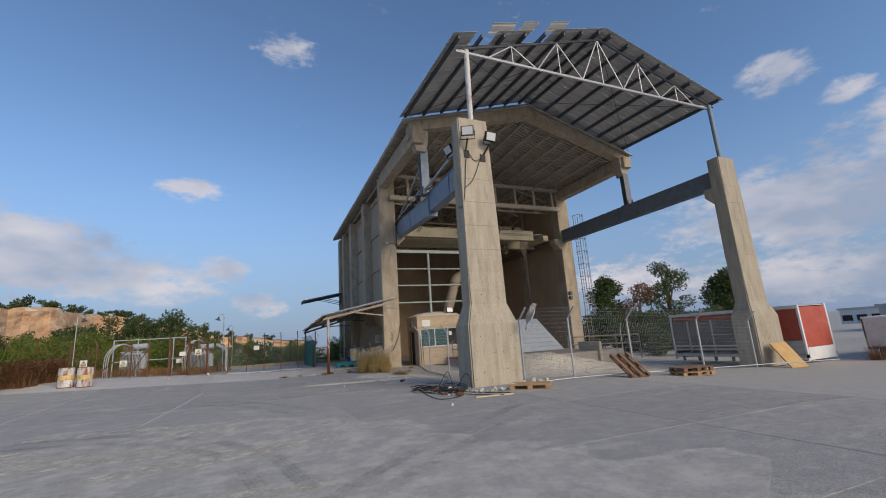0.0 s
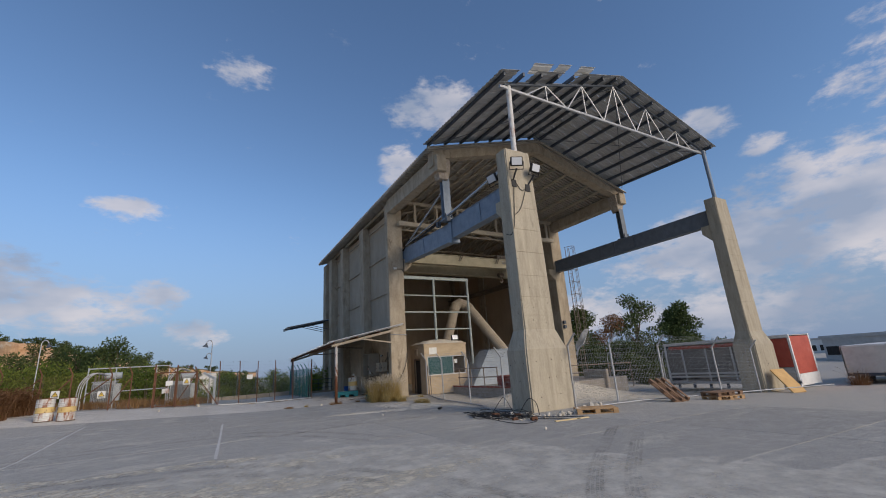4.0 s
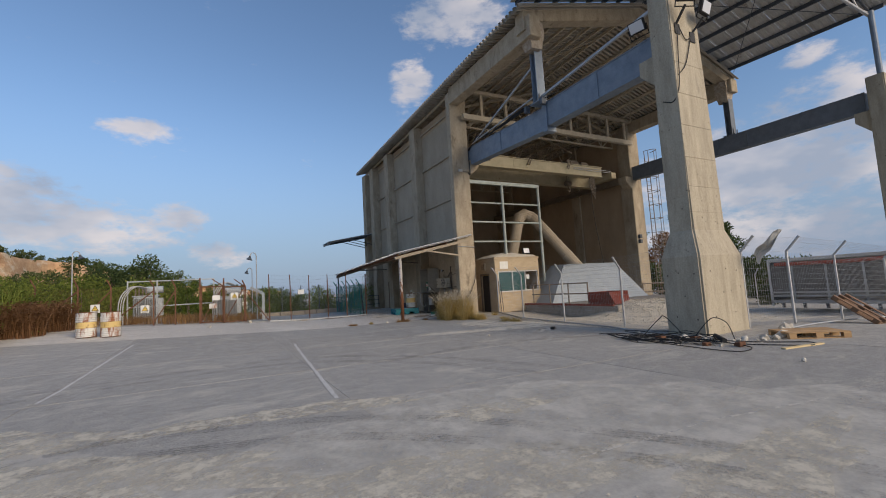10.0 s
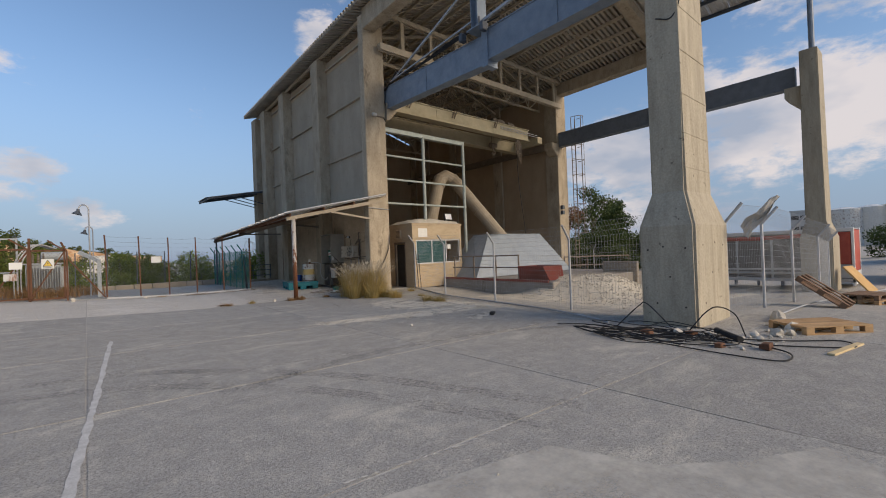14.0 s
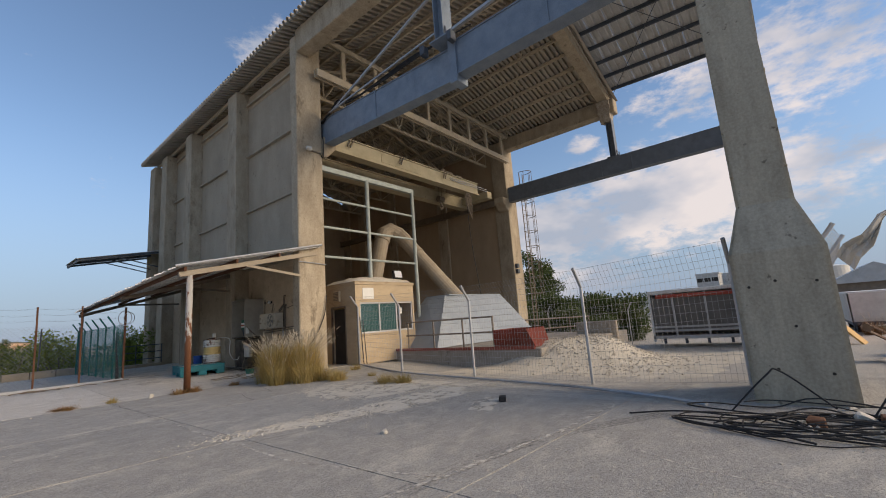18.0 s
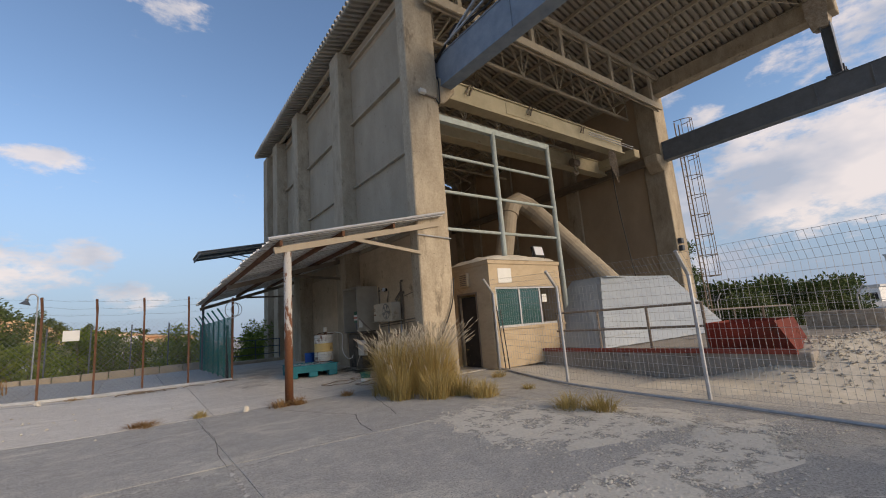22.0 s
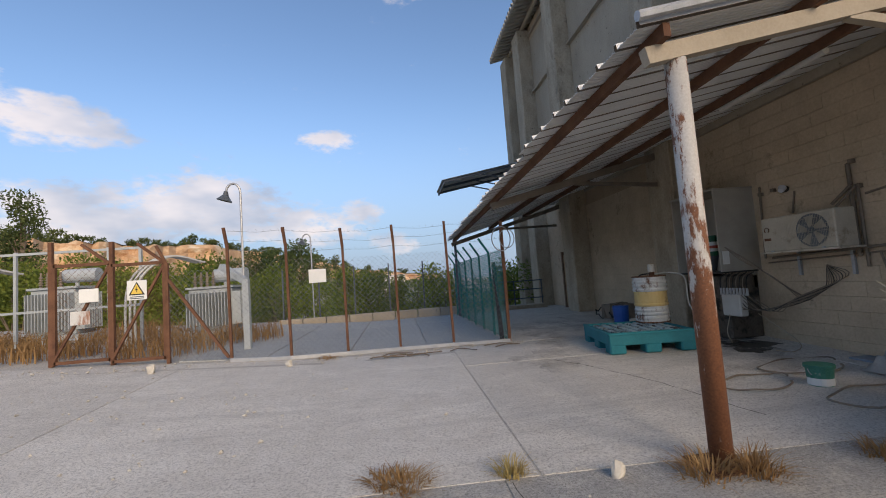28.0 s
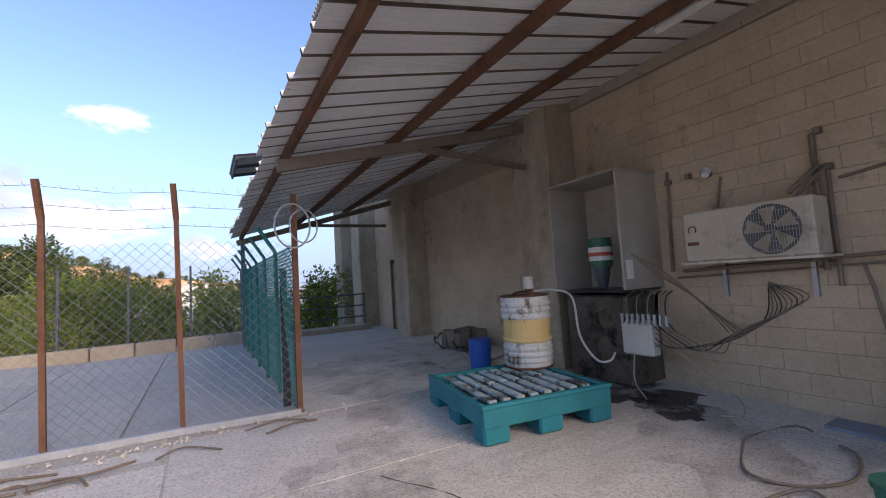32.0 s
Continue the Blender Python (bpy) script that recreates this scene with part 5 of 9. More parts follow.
for pts in ([(6.83, 13.26, 8.5), (7.13, 13.26, 8.15), (7.46, 13.26, 8.35)], [(6.78, 13.26, 8.35), (6.68, 13.25, 7.7), (6.56, 13.25, 6.7), (6.48, 13.4, 6.3), (6.47, 13.7, 6.4)], [(7.38, 13.26, 8.3), (6.98, 13.25, 7.4), (6.58, 13.25, 7.0)]):
    bm = bmesh.new()
    tube(bm, curve_pts(pts, 6), 0.014, 5)
    solid("floodlight_cable", bm, BLACK, "black cable hanging down the gantry column", "cable", group="floodlight cables")

# third lamp on the back of the column, over the beam
floodlight((6.55, 14.3, 9.0), -80, 25, "black floodlight on the side of the gantry column")
# ---- hopper, slab, trough and handrail ----
SLAB_SIDE = material("dirty_grey_concrete", (0.2, 0.178, 0.15), (0.34, 0.31, 0.27), 2.0, 0.93, bump=0.6, grain=24, stain=(0.13, 0.11, 0.09), stain_scale=1.6, stain_cut=0.57)
bm = bmesh.new()
prism(bm, [(11.05, 19.7), (19.8, 19.7), (19.8, 28.0), (11.05, 28.0)], "z", -0.6, 0.33)
bmesh.ops.bevel(bm, geom=bm.edges[:], offset=0.03, segments=1, affect="EDGES")
solid("loading_slab", bm, SLAB_SIDE, "raised concrete loading slab covered in dust", "slab", "structure")
solid("slab_edge_angle", box(10.99, 11.06, 19.9, 27.6, 0.3, 0.4), CHUTE_RED, "rust-red steel angle along the slab edge", "edge angle", "structure")
hop = thing("hopper", (15.5, 26, 0.35), "pale grey steel intake hopper on the slab", "hopper")
lo = [(11.3, 24.15), (18.6, 23.7), (19.0, 27.8), (12.2, 27.8)]
hi = [(13.7, 25.55), (17.6, 25.1), (17.6, 26.8), (13.8, 26.8)]
for i, nm in enumerate(("front_plate", "side_plate", "back_plate", "side_plate")):
    a, b, c, d = lo[i], lo[(i + 1) % 4], hi[(i + 1) % 4], hi[i]
    z0 = 0.36
    bm = bmesh.new()
    q = [Vector((*a, z0)), Vector((*b, z0)), Vector((*c, 2.52)), Vector((*d, 2.52))]
    n = (q[1] - q[0]).cross(q[3] - q[0]).normalized() * 0.02
    vv = [bm.verts.new(p) for p in q] + [bm.verts.new(p - n) for p in q]
    for f in ((0, 1, 2, 3), (7, 6, 5, 4), (0, 4, 5, 1), (1, 5, 6, 2), (2, 6, 7, 3), (3, 7, 4, 0)):
        bm.faces.new([vv[j] for j in f])
    part(nm, bm, GREY_BLUE, hop)
    if i == 0:
        for k in range(1, 8):
            f = k / 8
            bm = bmesh.new()
            bar(bm, q[0].lerp(q[3], f) + n * 0.6, q[1].lerp(q[2], f) + n * 0.6, 0.03, 0.025)
            part("seam", bm, GREY_BLUE, hop)
part("top_plate", box(13.75, 17.6, 25.35, 26.75, 2.5, 2.53), GREY_BLUE, hop)
trough = thing("steel_trough", (11.9, 20.9, 0.33), "rust-red steel chute lying on the slab edge", "chute")
bm = bmesh.new()
vv = [bm.verts.new(p) for p in ((11.2, 19.95, 0.36), (12.2, 19.95, 0.36), (12.2, 21.5, 0.36), (11.2, 21.5, 0.36), (11.1, 20.2, 0.94), (12.4, 20.2, 0.94), (12.4, 21.45, 0.94), (11.1, 21.45, 0.94))]
for f in ((0, 3, 2, 1), (0, 1, 5, 4), (1, 2, 6, 5), (2, 3, 7, 6), (3, 0, 4, 7)):
    bm.faces.new([vv[j] for j in f])
bmesh.ops.solidify(bm, geom=bm.faces[:], thickness=0.02)
part("plate", bm, CHUTE_RED, trough)
rail = thing("handrail", (11.55, 23.2, 0.33), "brown steel pipe handrail along the slab edge", "handrail")
for z in (0.88, 1.4):
    bm = bmesh.new()
    rod(bm, (11.15, 25.6, z), (11.25, 21.5, z), 0.03, 8)
    part("rail", bm, BROWN_STEEL, rail)
for y in (25.55, 24.2, 22.8, 21.5):
    bm = bmesh.new()
    rod(bm, (11.2, y, 0.33), (11.2, y, 1.4), 0.035, 8)
    part("upright", bm, BROWN_STEEL, rail)
rail2 = thing("handrail", (21, 24.5, -0.3), "brown steel pipe handrail beside the hall", "handrail")
for z in (0.5, 1.05):
    bm = bmesh.new()
    rod(bm, (20.2, 25.2, z), (25.5, 23.6, z - 0.1), 0.04, 8)
    part("rail", bm, BROWN_STEEL, rail2)
for k in range(4):
    bm = bmesh.new()
    x = 20.2 + k * 1.75
    rod(bm, (x, 25.2 - k * 0.53, -0.75), (x, 25.2 - k * 0.53, 1.03 - 0.033 * k), 0.04, 8)
    part("upright", bm, BROWN_STEEL, rail2)

bm = box(17.75, 17.95, 19.5, 21.3, -0.55, 0.85, 0.03)
solid("retaining_wall", bm, BROKEN, "stained concrete end wall beside the rubble", "wall", "structure")

# caged ladder on the east corner column
lad = thing("caged_ladder", (23.2, 26.2, -0.4), "rusty caged access ladder on the hall corner", "ladder")
for dx in (0, 0.45):
    bm = bmesh.new()
    rod(bm, (23.0 + dx, 26.1, -0.4), (23.0 + dx, 26.1, 10.6), 0.03, 6)
    part("stile", bm, BROWN_STEEL, lad)
for k in range(34):
    bm = bmesh.new()
    rod(bm, (23.0, 26.1, 0.0 + k * 0.3), (23.45, 26.1, 0.0 + k * 0.3), 0.014, 5)
    part("rung", bm, BROWN_STEEL, lad)
for k in range(9):
    z = 2.6 + k * 1.0
    bm = bmesh.new()
    tube(bm, [(23.22 + 0.4 * math.cos(a), 26.05 - 0.7 * math.sin(a), z) for a in np.linspace(0, math.pi, 9)], 0.02, 5)
    part("hoop", bm, BROWN_STEEL, lad)
for a in np.linspace(0.5, math.pi - 0.5, 4):
    bm = bmesh.new()
    rod(bm, (23.22 + 0.4 * math.cos(a), 26.05 - 0.7 * math.sin(a), 2.6), (23.22 + 0.4 * math.cos(a), 26.05 - 0.7 * math.sin(a), 10.6), 0.016, 5)
    part("cage_bar", bm, BROWN_STEEL, lad)


# ---- welded mesh fence ----
def mesh_fence(name, posts, lean, lab, mat=GALV, height=2.1, tops=0.5, zf=ground_z, cols=0.09, rows=0.16):
    ob = thing(name, (posts[0][0], posts[0][1], 0), lab, "fence", "welded mesh fences")
    lean = Vector((*lean, 0)).normalized()
    for x, y in posts:
        z = zf(x, y)
        bm = bmesh.new()
        tube(bm, [(x, y, z), (x, y, z + height), Vector((x, y, z + height + 0.42)) + lean * 0.33], 0.035, 8)
        part("post", bm, mat, ob)
    for (xa, ya), (xb, yb) in zip(posts, posts[1:]):
        a, b = Vector((xa, ya, zf(xa, ya) + 0.06)), Vector((xb, yb, zf(xb, yb) + 0.06))
        n = max(2, int((b - a).length / cols))
        verts, faces = [], []

        def strip(p, q, r):
            d = (q - p).normalized()
            s = d.orthogonal().normalized() * r
            w = d.cross(s)
            k = len(verts)
            for e in (p, q):
                verts.extend((e + s, e - s * 0.5 + w * 0.87, e - s * 0.5 - w * 0.87))
            faces.extend(((k, k + 1, k + 4, k + 3), (k + 1, k + 2, k + 5, k + 4), (k + 2, k, k + 3, k + 5)))

        up, out = Vector((0, 0, height - 0.06)), lean * 0.3 + Vector((0, 0, 0.38))
        for i in range(n + 1):
            p = a.lerp(b, i / n)
            strip(p, p + up, 0.0026)
            strip(p + up, p + up + out, 0.0026)
        m = int(height / rows)
        for j in range(m + 1):
            o = up * (j / m)
            strip(a + o, b + o, 0.003)
        for j in (1, 2, 3):
            o = up + out * (j / 3)
            strip(a + o, b + o, 0.003)
        mesh_of("mesh_panel", verts, faces, mat, ob)
    return ob


mesh_fence("mesh_fence", [(7.9, 14.25), (8.2, 17.1), (8.7, 20.6), (8.85, 23.6), (9.1, 26.05)], (-1, 0), "galvanised welded mesh fence with cranked tops")
mesh_fence("mesh_fence", [(8.25, 13.1), (10.2, 12.85), (13.0, 12.75), (16.9, 12.7), (20.7, 12.9)], (0.3, -1), "galvanised welded mesh fence between the columns")
bm = bmesh.new()
tube(bm, curve_pts([(5.7, 14.6, 0.045), (6.05, 15.2, 0.04), (6.5, 16.2, 0.02), (7.35, 17.6, -0.08), (8.2, 20.3, -0.155), (8.5, 23.3, -0.1), (9.0, 25.9, 0.045)], 4), 0.026, 8)
solid("ground_pipe", bm, GALV, "pale pipe lying along the fence foot", "pipe")
bm = bmesh.new()
tube(bm, curve_pts([(8.2, 12.3, 0.03), (10.2, 12.2, 0.02), (12.4, 12.1, -0.06), (15, 11.6, -0.13), (18.5, 11.2, -0.24), (22.5, 10.6, -0.36)], 5), 0.02, 8)
solid("ground_hose", bm, GALV, "grey hose lying on the ground", "hose")


# ---- yard around the fences ----
R4 = random.Random(4)


def wire(verts, faces, p, q, r):
    """A thin three-sided wire."""
    p, q = Vector(p), Vector(q)
    d = (q - p).normalized()
    s = d.orthogonal().normalized() * r
    w = d.cross(s)
    k = len(verts)
    for e in (p, q):
        verts.extend((e + s, e - s * 0.5 + w * 0.87, e - s * 0.5 - w * 0.87))
    faces.extend(((k, k + 1, k + 4, k + 3), (k + 1, k + 2, k + 5, k + 4), (k + 2, k, k + 3, k + 5)))


def chain_link(ob, a, b, h, mat, pitch=0.11, r=0.0022):
    """Diamond mesh between two posts, knuckled at both edges."""
    a, b = Vector(a), Vector(b)
    n = max(2, int((b - a).length / pitch))
    m = int(h / pitch)
    up = Vector((0, 0, h))
    verts, faces = [], []

    def at(i, j):
        return a.lerp(b, min(max(i / n, 0), 1)) + up * (j / m)

    for i in range(-m, n + 1):
        for s in (0, 1):
            i0, i1, j0, j1 = (i, i + m, 0, m) if s == 0 else (i + m, i, 0, m)
            lo, hi = 0.0, 1.0
            for lim, sign in ((0, 1), (n, -1)):
                d0, d1 = (i0 - lim) * sign, (i1 - lim) * sign
                if d0 < 0 and d1 < 0:
                    lo, hi = 1, 0
                elif d0 < 0:
                    lo = max(lo, d0 / (d0 - d1))
                elif d1 < 0:
                    hi = min(hi, d0 / (d0 - d1))
            if hi > lo:
                wire(verts, faces, at(i0 + (i1 - i0) * lo, j0 + (j1 - j0) * lo), at(i0 + (i1 - i0) * hi, j0 + (j1 - j0) * hi), r)
    return mesh_of("wire_mesh", verts, faces, mat, ob)


WIRE = material("dull_fence_wire", (0.16, 0.17, 0.18), (0.28, 0.29, 0.3), 6, 0.6, 0.4, bump=0)
cl = thing("chain_link_fence", (1, 32.2, 0.2), "rusty-posted chain-link fence with barbed wire on top", "fence", "chain-link fences")
CLX = [(-2.15, 32.1), (-1.02, 32.1), (0.05, 32.35), (1.13, 32.3), (2.24, 32.22), (3.39, 32.06)]
for i, (x, y) in enumerate(CLX):
    z = ground_z(x, y)
    bm = bmesh.new()
    lean_x = R4.uniform(-0.03, 0.03)
    if i == 5:
        bar(bm, (x, y, z), (x + 0.01, y, z + 2.55), 0.06, 0.06)
    else:
        bar(bm, (x, y, z), (x + lean_x, y, z + 2.25), 0.048, 0.048)
        bar(bm, (x + lean_x, y, z + 2.25), (x + lean_x - 0.02, y - 0.1, z + 2.62), 0.048, 0.048)
    part("post", bm, RUST, cl)
for (xa, ya), (xb, yb) in zip(CLX, CLX[1:]):
    chain_link(cl, (xa, ya, ground_z(xa, ya) + 0.05), (xb, yb, ground_z(xb, yb) + 0.05), 1.95, WIRE)
for h in (2.18, 2.38, 2.56):
    verts, faces = [], []
    for (xa, ya), (xb, yb) in zip(CLX, CLX[1:]):
        pa, pb = Vector((xa, ya - 0.05, ground_z(xa, ya) + h)), Vector((xb, yb - 0.05, ground_z(xb, yb) + h + R4.uniform(-0.03, 0.03)))
        mid = pa.lerp(pb, 0.5) - Vector((0, 0, 0.04))
        wire(verts, faces, pa, mid, 0.003), wire(verts, faces, mid, pb, 0.003)
        for k in range(1, 8):
            c = pa.lerp(pb, k / 8)
            wire(verts, faces, c + Vector((-0.012, -0.012, 0.02)), c + Vector((0.012, 0.012, -0.02)), 0.002)
    mesh_of("barbed_wire", verts, faces, WIRE, cl)
bm = bmesh.new()
for (xa, ya), (xb, yb) in zip(CLX, CLX[1:]):
    bar(bm, (xa, ya - 0.06, ground_z(xa, ya) + 0.035), (xb, yb - 0.06, ground_z(xb, yb) + 0.035), 0.05, 0.07)
part("bottom_rail", bm, GALV, cl, "pale rail along the fence foot")
part("sign_plate", box(-0.62, -0.28, 32.1, 32.12, 1.68, 1.95), PAPER, cl, "blank weathered sign plate")

gf = thing("green_net_fence", (3.35, 35.5, 0.2), "green chain-link fence panel run beside the lean-to", "fence", "chain-link fences")
GY = [32.05, 33.2, 34.4, 35.6, 36.8, 38.0, 39.3]
for i, y in enumerate(GY[1:]):
    bm = bmesh.new()
    z = ground_z(3.3, y)
    tube(bm, [(3.34, y, z), (3.34, y, z + 1.95), (3.12, y, z + 2.3)], 0.028, 6)
    part("post", bm, TEAL_NET, gf)
for a, b in zip(GY, GY[1:]):
    chain_link(gf, (3.36, a, ground_z(3.36, a) + 0.04), (3.36, b, ground_z(3.36, b) + 0.04), 1.9, TEAL_NET, 0.085, 0.0045)
bm = bmesh.new()
bar(bm, (3.3, 32.35, 0.2), (3.42, 33.1, 1.85), 0.09, 0.09)
part("leaning_prop", bm, BLACK, gf)
bm = bmesh.new()
c = Vector((3.42, 32.0, 2.32))
tube(bm, [c + Vector((0.2 * math.cos(a) - 0.05, 0, 0.26 * math.sin(a))) for a in np.linspace(0, 2 * math.pi, 19)[:-1]], 0.012, 5, closed=True)
tube(bm, [c + Vector((0.16 * math.cos(a) + 0.08, 0.02, 0.2 * math.sin(a))) for a in np.linspace(0, 2 * math.pi, 19)[:-1]], 0.01, 5, closed=True)
solid("wire_coil", bm, GALV, "loop of pale cable hung on the fence post", "cable")

# pale pad with kerb blocks behind the fence
verts, faces = [], []
xs, ys = np.linspace(-3.2, 3.34, 8), np.linspace(32.22, 39.55, 8)
pad = thing("concrete_pad", (0, 36, 0.2), "pale concrete pad in panels behind the fence", "pavement", kind="structure")
for i in range(4):
    for j in range(3):
        x0, x1 = -3.2 + i * 1.635, -3.2 + (i + 1) * 1.635 - 0.03
        y0, y1 = 32.25 + j * 2.43, 32.25 + (j + 1) * 2.43 - 0.03
        bm = bmesh.new()
        q = [bm.verts.new((x, y, ground_z(x, y) + h)) for h in (-0.05, 0.02) for x, y in ((x0, y0), (x1, y0), (x1, y1), (x0, y1))]
        for f in ((0, 3, 2, 1), (4, 5, 6, 7), (0, 1, 5, 4), (1, 2, 6, 5), (2, 3, 7, 6), (3, 0, 4, 7)):
            bm.faces.new([q[k] for k in f])
        part("slab", bm, PAD, pad)
kerb = thing("kerb", (0, 39.7, 0.2), "row of pale concrete kerb blocks", "kerb", kind="structure")
for k in range(8):
    x = -3.3 + k * 0.86
    part("kerb_block", box(x, x + 0.83, 39.6 + 0.02 * (k % 2), 39.85, 0.1, 0.48, 0.02), PANEL, kerb)
back = thing("chain_link_fence", (0, 40.2, 0.2), "thin dark-posted fence beyond the pad", "fence", "chain-link fences")
for k in range(7):
    x = -4.6 + k * 1.35
    bm = bmesh.new()
    bar(bm, (x, 40.1, 0.1), (x + 0.02, 40.1, 2.35), 0.05, 0.05)
    part("post", bm, DARK_STEEL, back)
chain_link(back, (-4.6, 40.1, 0.2), (3.5, 40.1, 0.2), 1.7, WIRE, 0.2, 0.003)

# railing and far doorway beside the hall
hr = thing("handrail", (5.3, 40.2, 0.2), "dark steel railing at the end of the lean-to", "handrail")
for z in (0.55, 0.9, 1.25):
    bm = bmesh.new()
    rod(bm, (3.5, 40.0, z), (7.0, 40.0, z), 0.022, 6)
    part("rail", bm, DARK_STEEL, hr)
for x in (3.5, 4.65, 5.8, 6.95):
    bm = bmesh.new()
    rod(bm, (x, 40.0, 0.15), (x, 40.0, 1.27), 0.025, 6)
    part("upright", bm, DARK_STEEL, hr)
part("step", box(3.4, 7.0, 39.6, 40.3, 0.1, 0.3), CONCRETE, hr)
door = thing("door_1", (7.5, 38.3, 0.15), "open slatted wooden doorway in the hall wall", "door", kind="structure")
# near-black sheet behind the slats paints the shade of the doorway
part("door_leaf", box(7.48, 7.53, 38.05, 38.75, 0.16, 2.15), INTERIOR_SHADE, door)
for k in range(5):
    part("slat", box(7.44, 7.48, 38.08 + k * 0.13, 38.15 + k * 0.13, 0.18, 2.12), WOOD, door)
part("door_frame", box(7.42, 7.56, 38.75, 38.84, 0.15, 2.25), WOOD_DARK, door)
part("door_frame", box(7.42, 7.56, 37.96, 38.05, 0.15, 2.25), WOOD_DARK, door)

# ---- substation yard ----
sub = thing("substation_fence", (-6, 32.3, 0.3), "rust-brown steel mesh fence with cranked posts", "fence", "chain-link fences")
SFX = [(-13.6, 33.0), (-12.2, 32.9), (-10.6, 32.7), (-9.3, 32.5), (-7.55, 32.4), (-6.62, 32.4)]
for x, y in SFX + [(-3.35, 32.2)]:
    z = ground_z(x, y)
    bm = bmesh.new()
    bar(bm, (x, y, z), (x, y, z + 1.95), 0.06, 0.06)
    bar(bm, (x, y, z + 1.92), (x - 0.16, y - 0.05, z + 2.3), 0.055, 0.055)
    part("post", bm, RUST, sub)
for (xa, ya), (xb, yb) in zip(SFX, SFX[1:]):
    chain_link(sub, (xa, ya, ground_z(xa, ya) + 0.05), (xb, yb, ground_z(xb, yb) + 0.05), 1.8, RUST, 0.12, 0.003)
    bm = bmesh.new()
    bar(bm, (xa, ya - 0.02, ground_z(xa, ya) + 0.15), (xb, yb - 0.02, ground_z(xb, yb) + 1.75), 0.05, 0.05)
    part("diagonal", bm, RUST, sub)
chain_link(sub, (-3.35, 32.2, 0.32), (-2.15, 32.1, 0.27), 1.8, WIRE, 0.12, 0.003)
bm = bmesh.new()
bar(bm, (-3.3, 32.15, 1.95), (-2.2, 32.1, 0.35), 0.05, 0.05)
part("diagonal", bm, RUST, sub)


def gate_leaf(x0, x1, y):
    z = ground_z((x0 + x1) / 2, y) + 0.05
    ob = thing("gate", ((x0 + x1) / 2, y, z), "rusty steel mesh gate leaf with diagonal brace", "gate", "substation gates")
    for x in (x0, x1):
        bm = bmesh.new()
        bar(bm, (x, y, z), (x, y, z + 1.95), 0.06, 0.06)
        part("stile", bm, RUST, ob)
    for h in (0.04, 1.9):
        bm = bmesh.new()
        bar(bm, (x0, y, z + h), (x1, y, z + h), 0.06, 0.06)
        part("gate_rail", bm, RUST, ob)
    bm = bmesh.new()
    bar(bm, (x0, y - 0.01, z + 0.1), (x1, y - 0.01, z + 1.85), 0.045, 0.045)
    part("diagonal", bm, RUST, ob)
    bm = bmesh.new()
    bar(bm, (x1, y - 0.01, z + 1.9), ((x0 + x1) / 2, y - 0.01, z + 2.3), 0.05, 0.05)
    part("spike", bm, RUST, ob)
    chain_link(ob, (x0, y, z + 0.05), (x1, y, z + 0.05), 1.85, RUST, 0.12, 0.0025)
    return ob


gate_leaf(-5.45, -4.45, 32.3)
gate_leaf(-4.38, -3.42, 32.25)
for x, y in ((-5.52, 32.32), (-4.41, 32.3)):
    bm = bmesh.new()
    bar(bm, (x, y, ground_z(x, y)), (x, y, ground_z(x, y) + 2.4), 0.07, 0.07)
    solid("gate_post", bm, RUST, "rusty square gate post", "post", group="gate posts")


def warning_sign(x, y, z, w, h):
    ob = thing("warning_sign", (x, y, z), "weathered white sign with a yellow hazard triangle", "sign", "hazard signs")
    part("plate", box(x - w / 2, x + w / 2, y - 0.012, y, z, z + h, 0.004), PAPER, ob)
    bm = bmesh.new()
    prism(bm, [(x - w * 0.4, z + h * 0.25), (x + w * 0.4, z + h * 0.25), (x, z + h * 0.93)], "y", y - 0.017, y - 0.013)
    part("triangle", bm, BLACK, ob)
    bm = bmesh.new()
    prism(bm, [(x - w * 0.3, z + h * 0.31), (x + w * 0.3, z + h * 0.31), (x, z + h * 0.82)], "y", y - 0.021, y - 0.018)
    part("triangle_field", bm, SIGN_YELLOW, ob)
    bm = bmesh.new()
    prism(bm, [(x + w * 0.02, z + h * 0.72), (x - w * 0.06, z + h * 0.5), (x + w * 0.01, z + h * 0.5), (x - w * 0.02, z + h * 0.35), (x + w * 0.07, z + h * 0.55), (x, z + h * 0.55)], "y", y - 0.025, y - 0.022)
    part("bolt_mark", bm, BLACK, ob)
    for k in range(2):
        part("text_bar", box(x - w * 0.36, x + w * 0.36, y - 0.016, y - 0.013, z + h * (0.06 + 0.08 * k), z + h * (0.1 + 0.08 * k)), DARK_STEEL, ob)


warning_sign(-3.9, 32.2, 1.6, 0.36, 0.38)
warning_sign(-7.9, 32.32, 1.2, 0.36, 0.38)
warning_sign(-9.9, 32.5, 1.35, 0.36, 0.4)
bm = box(-4.95, -4.6, 32.2, 32.22, 1.62, 1.88, 0.004)
solid("blank_sign", bm, PAPER, "small weathered white sign on the gate", "sign", group="gate signs")
bm = box(-5.1, -4.75, 32.19, 32.21, 1.2, 1.46, 0.004)
solid("rusty_sign", bm, RUSTY_WHITE, "small rusty sign plate on the gate", "sign", group="gate signs")


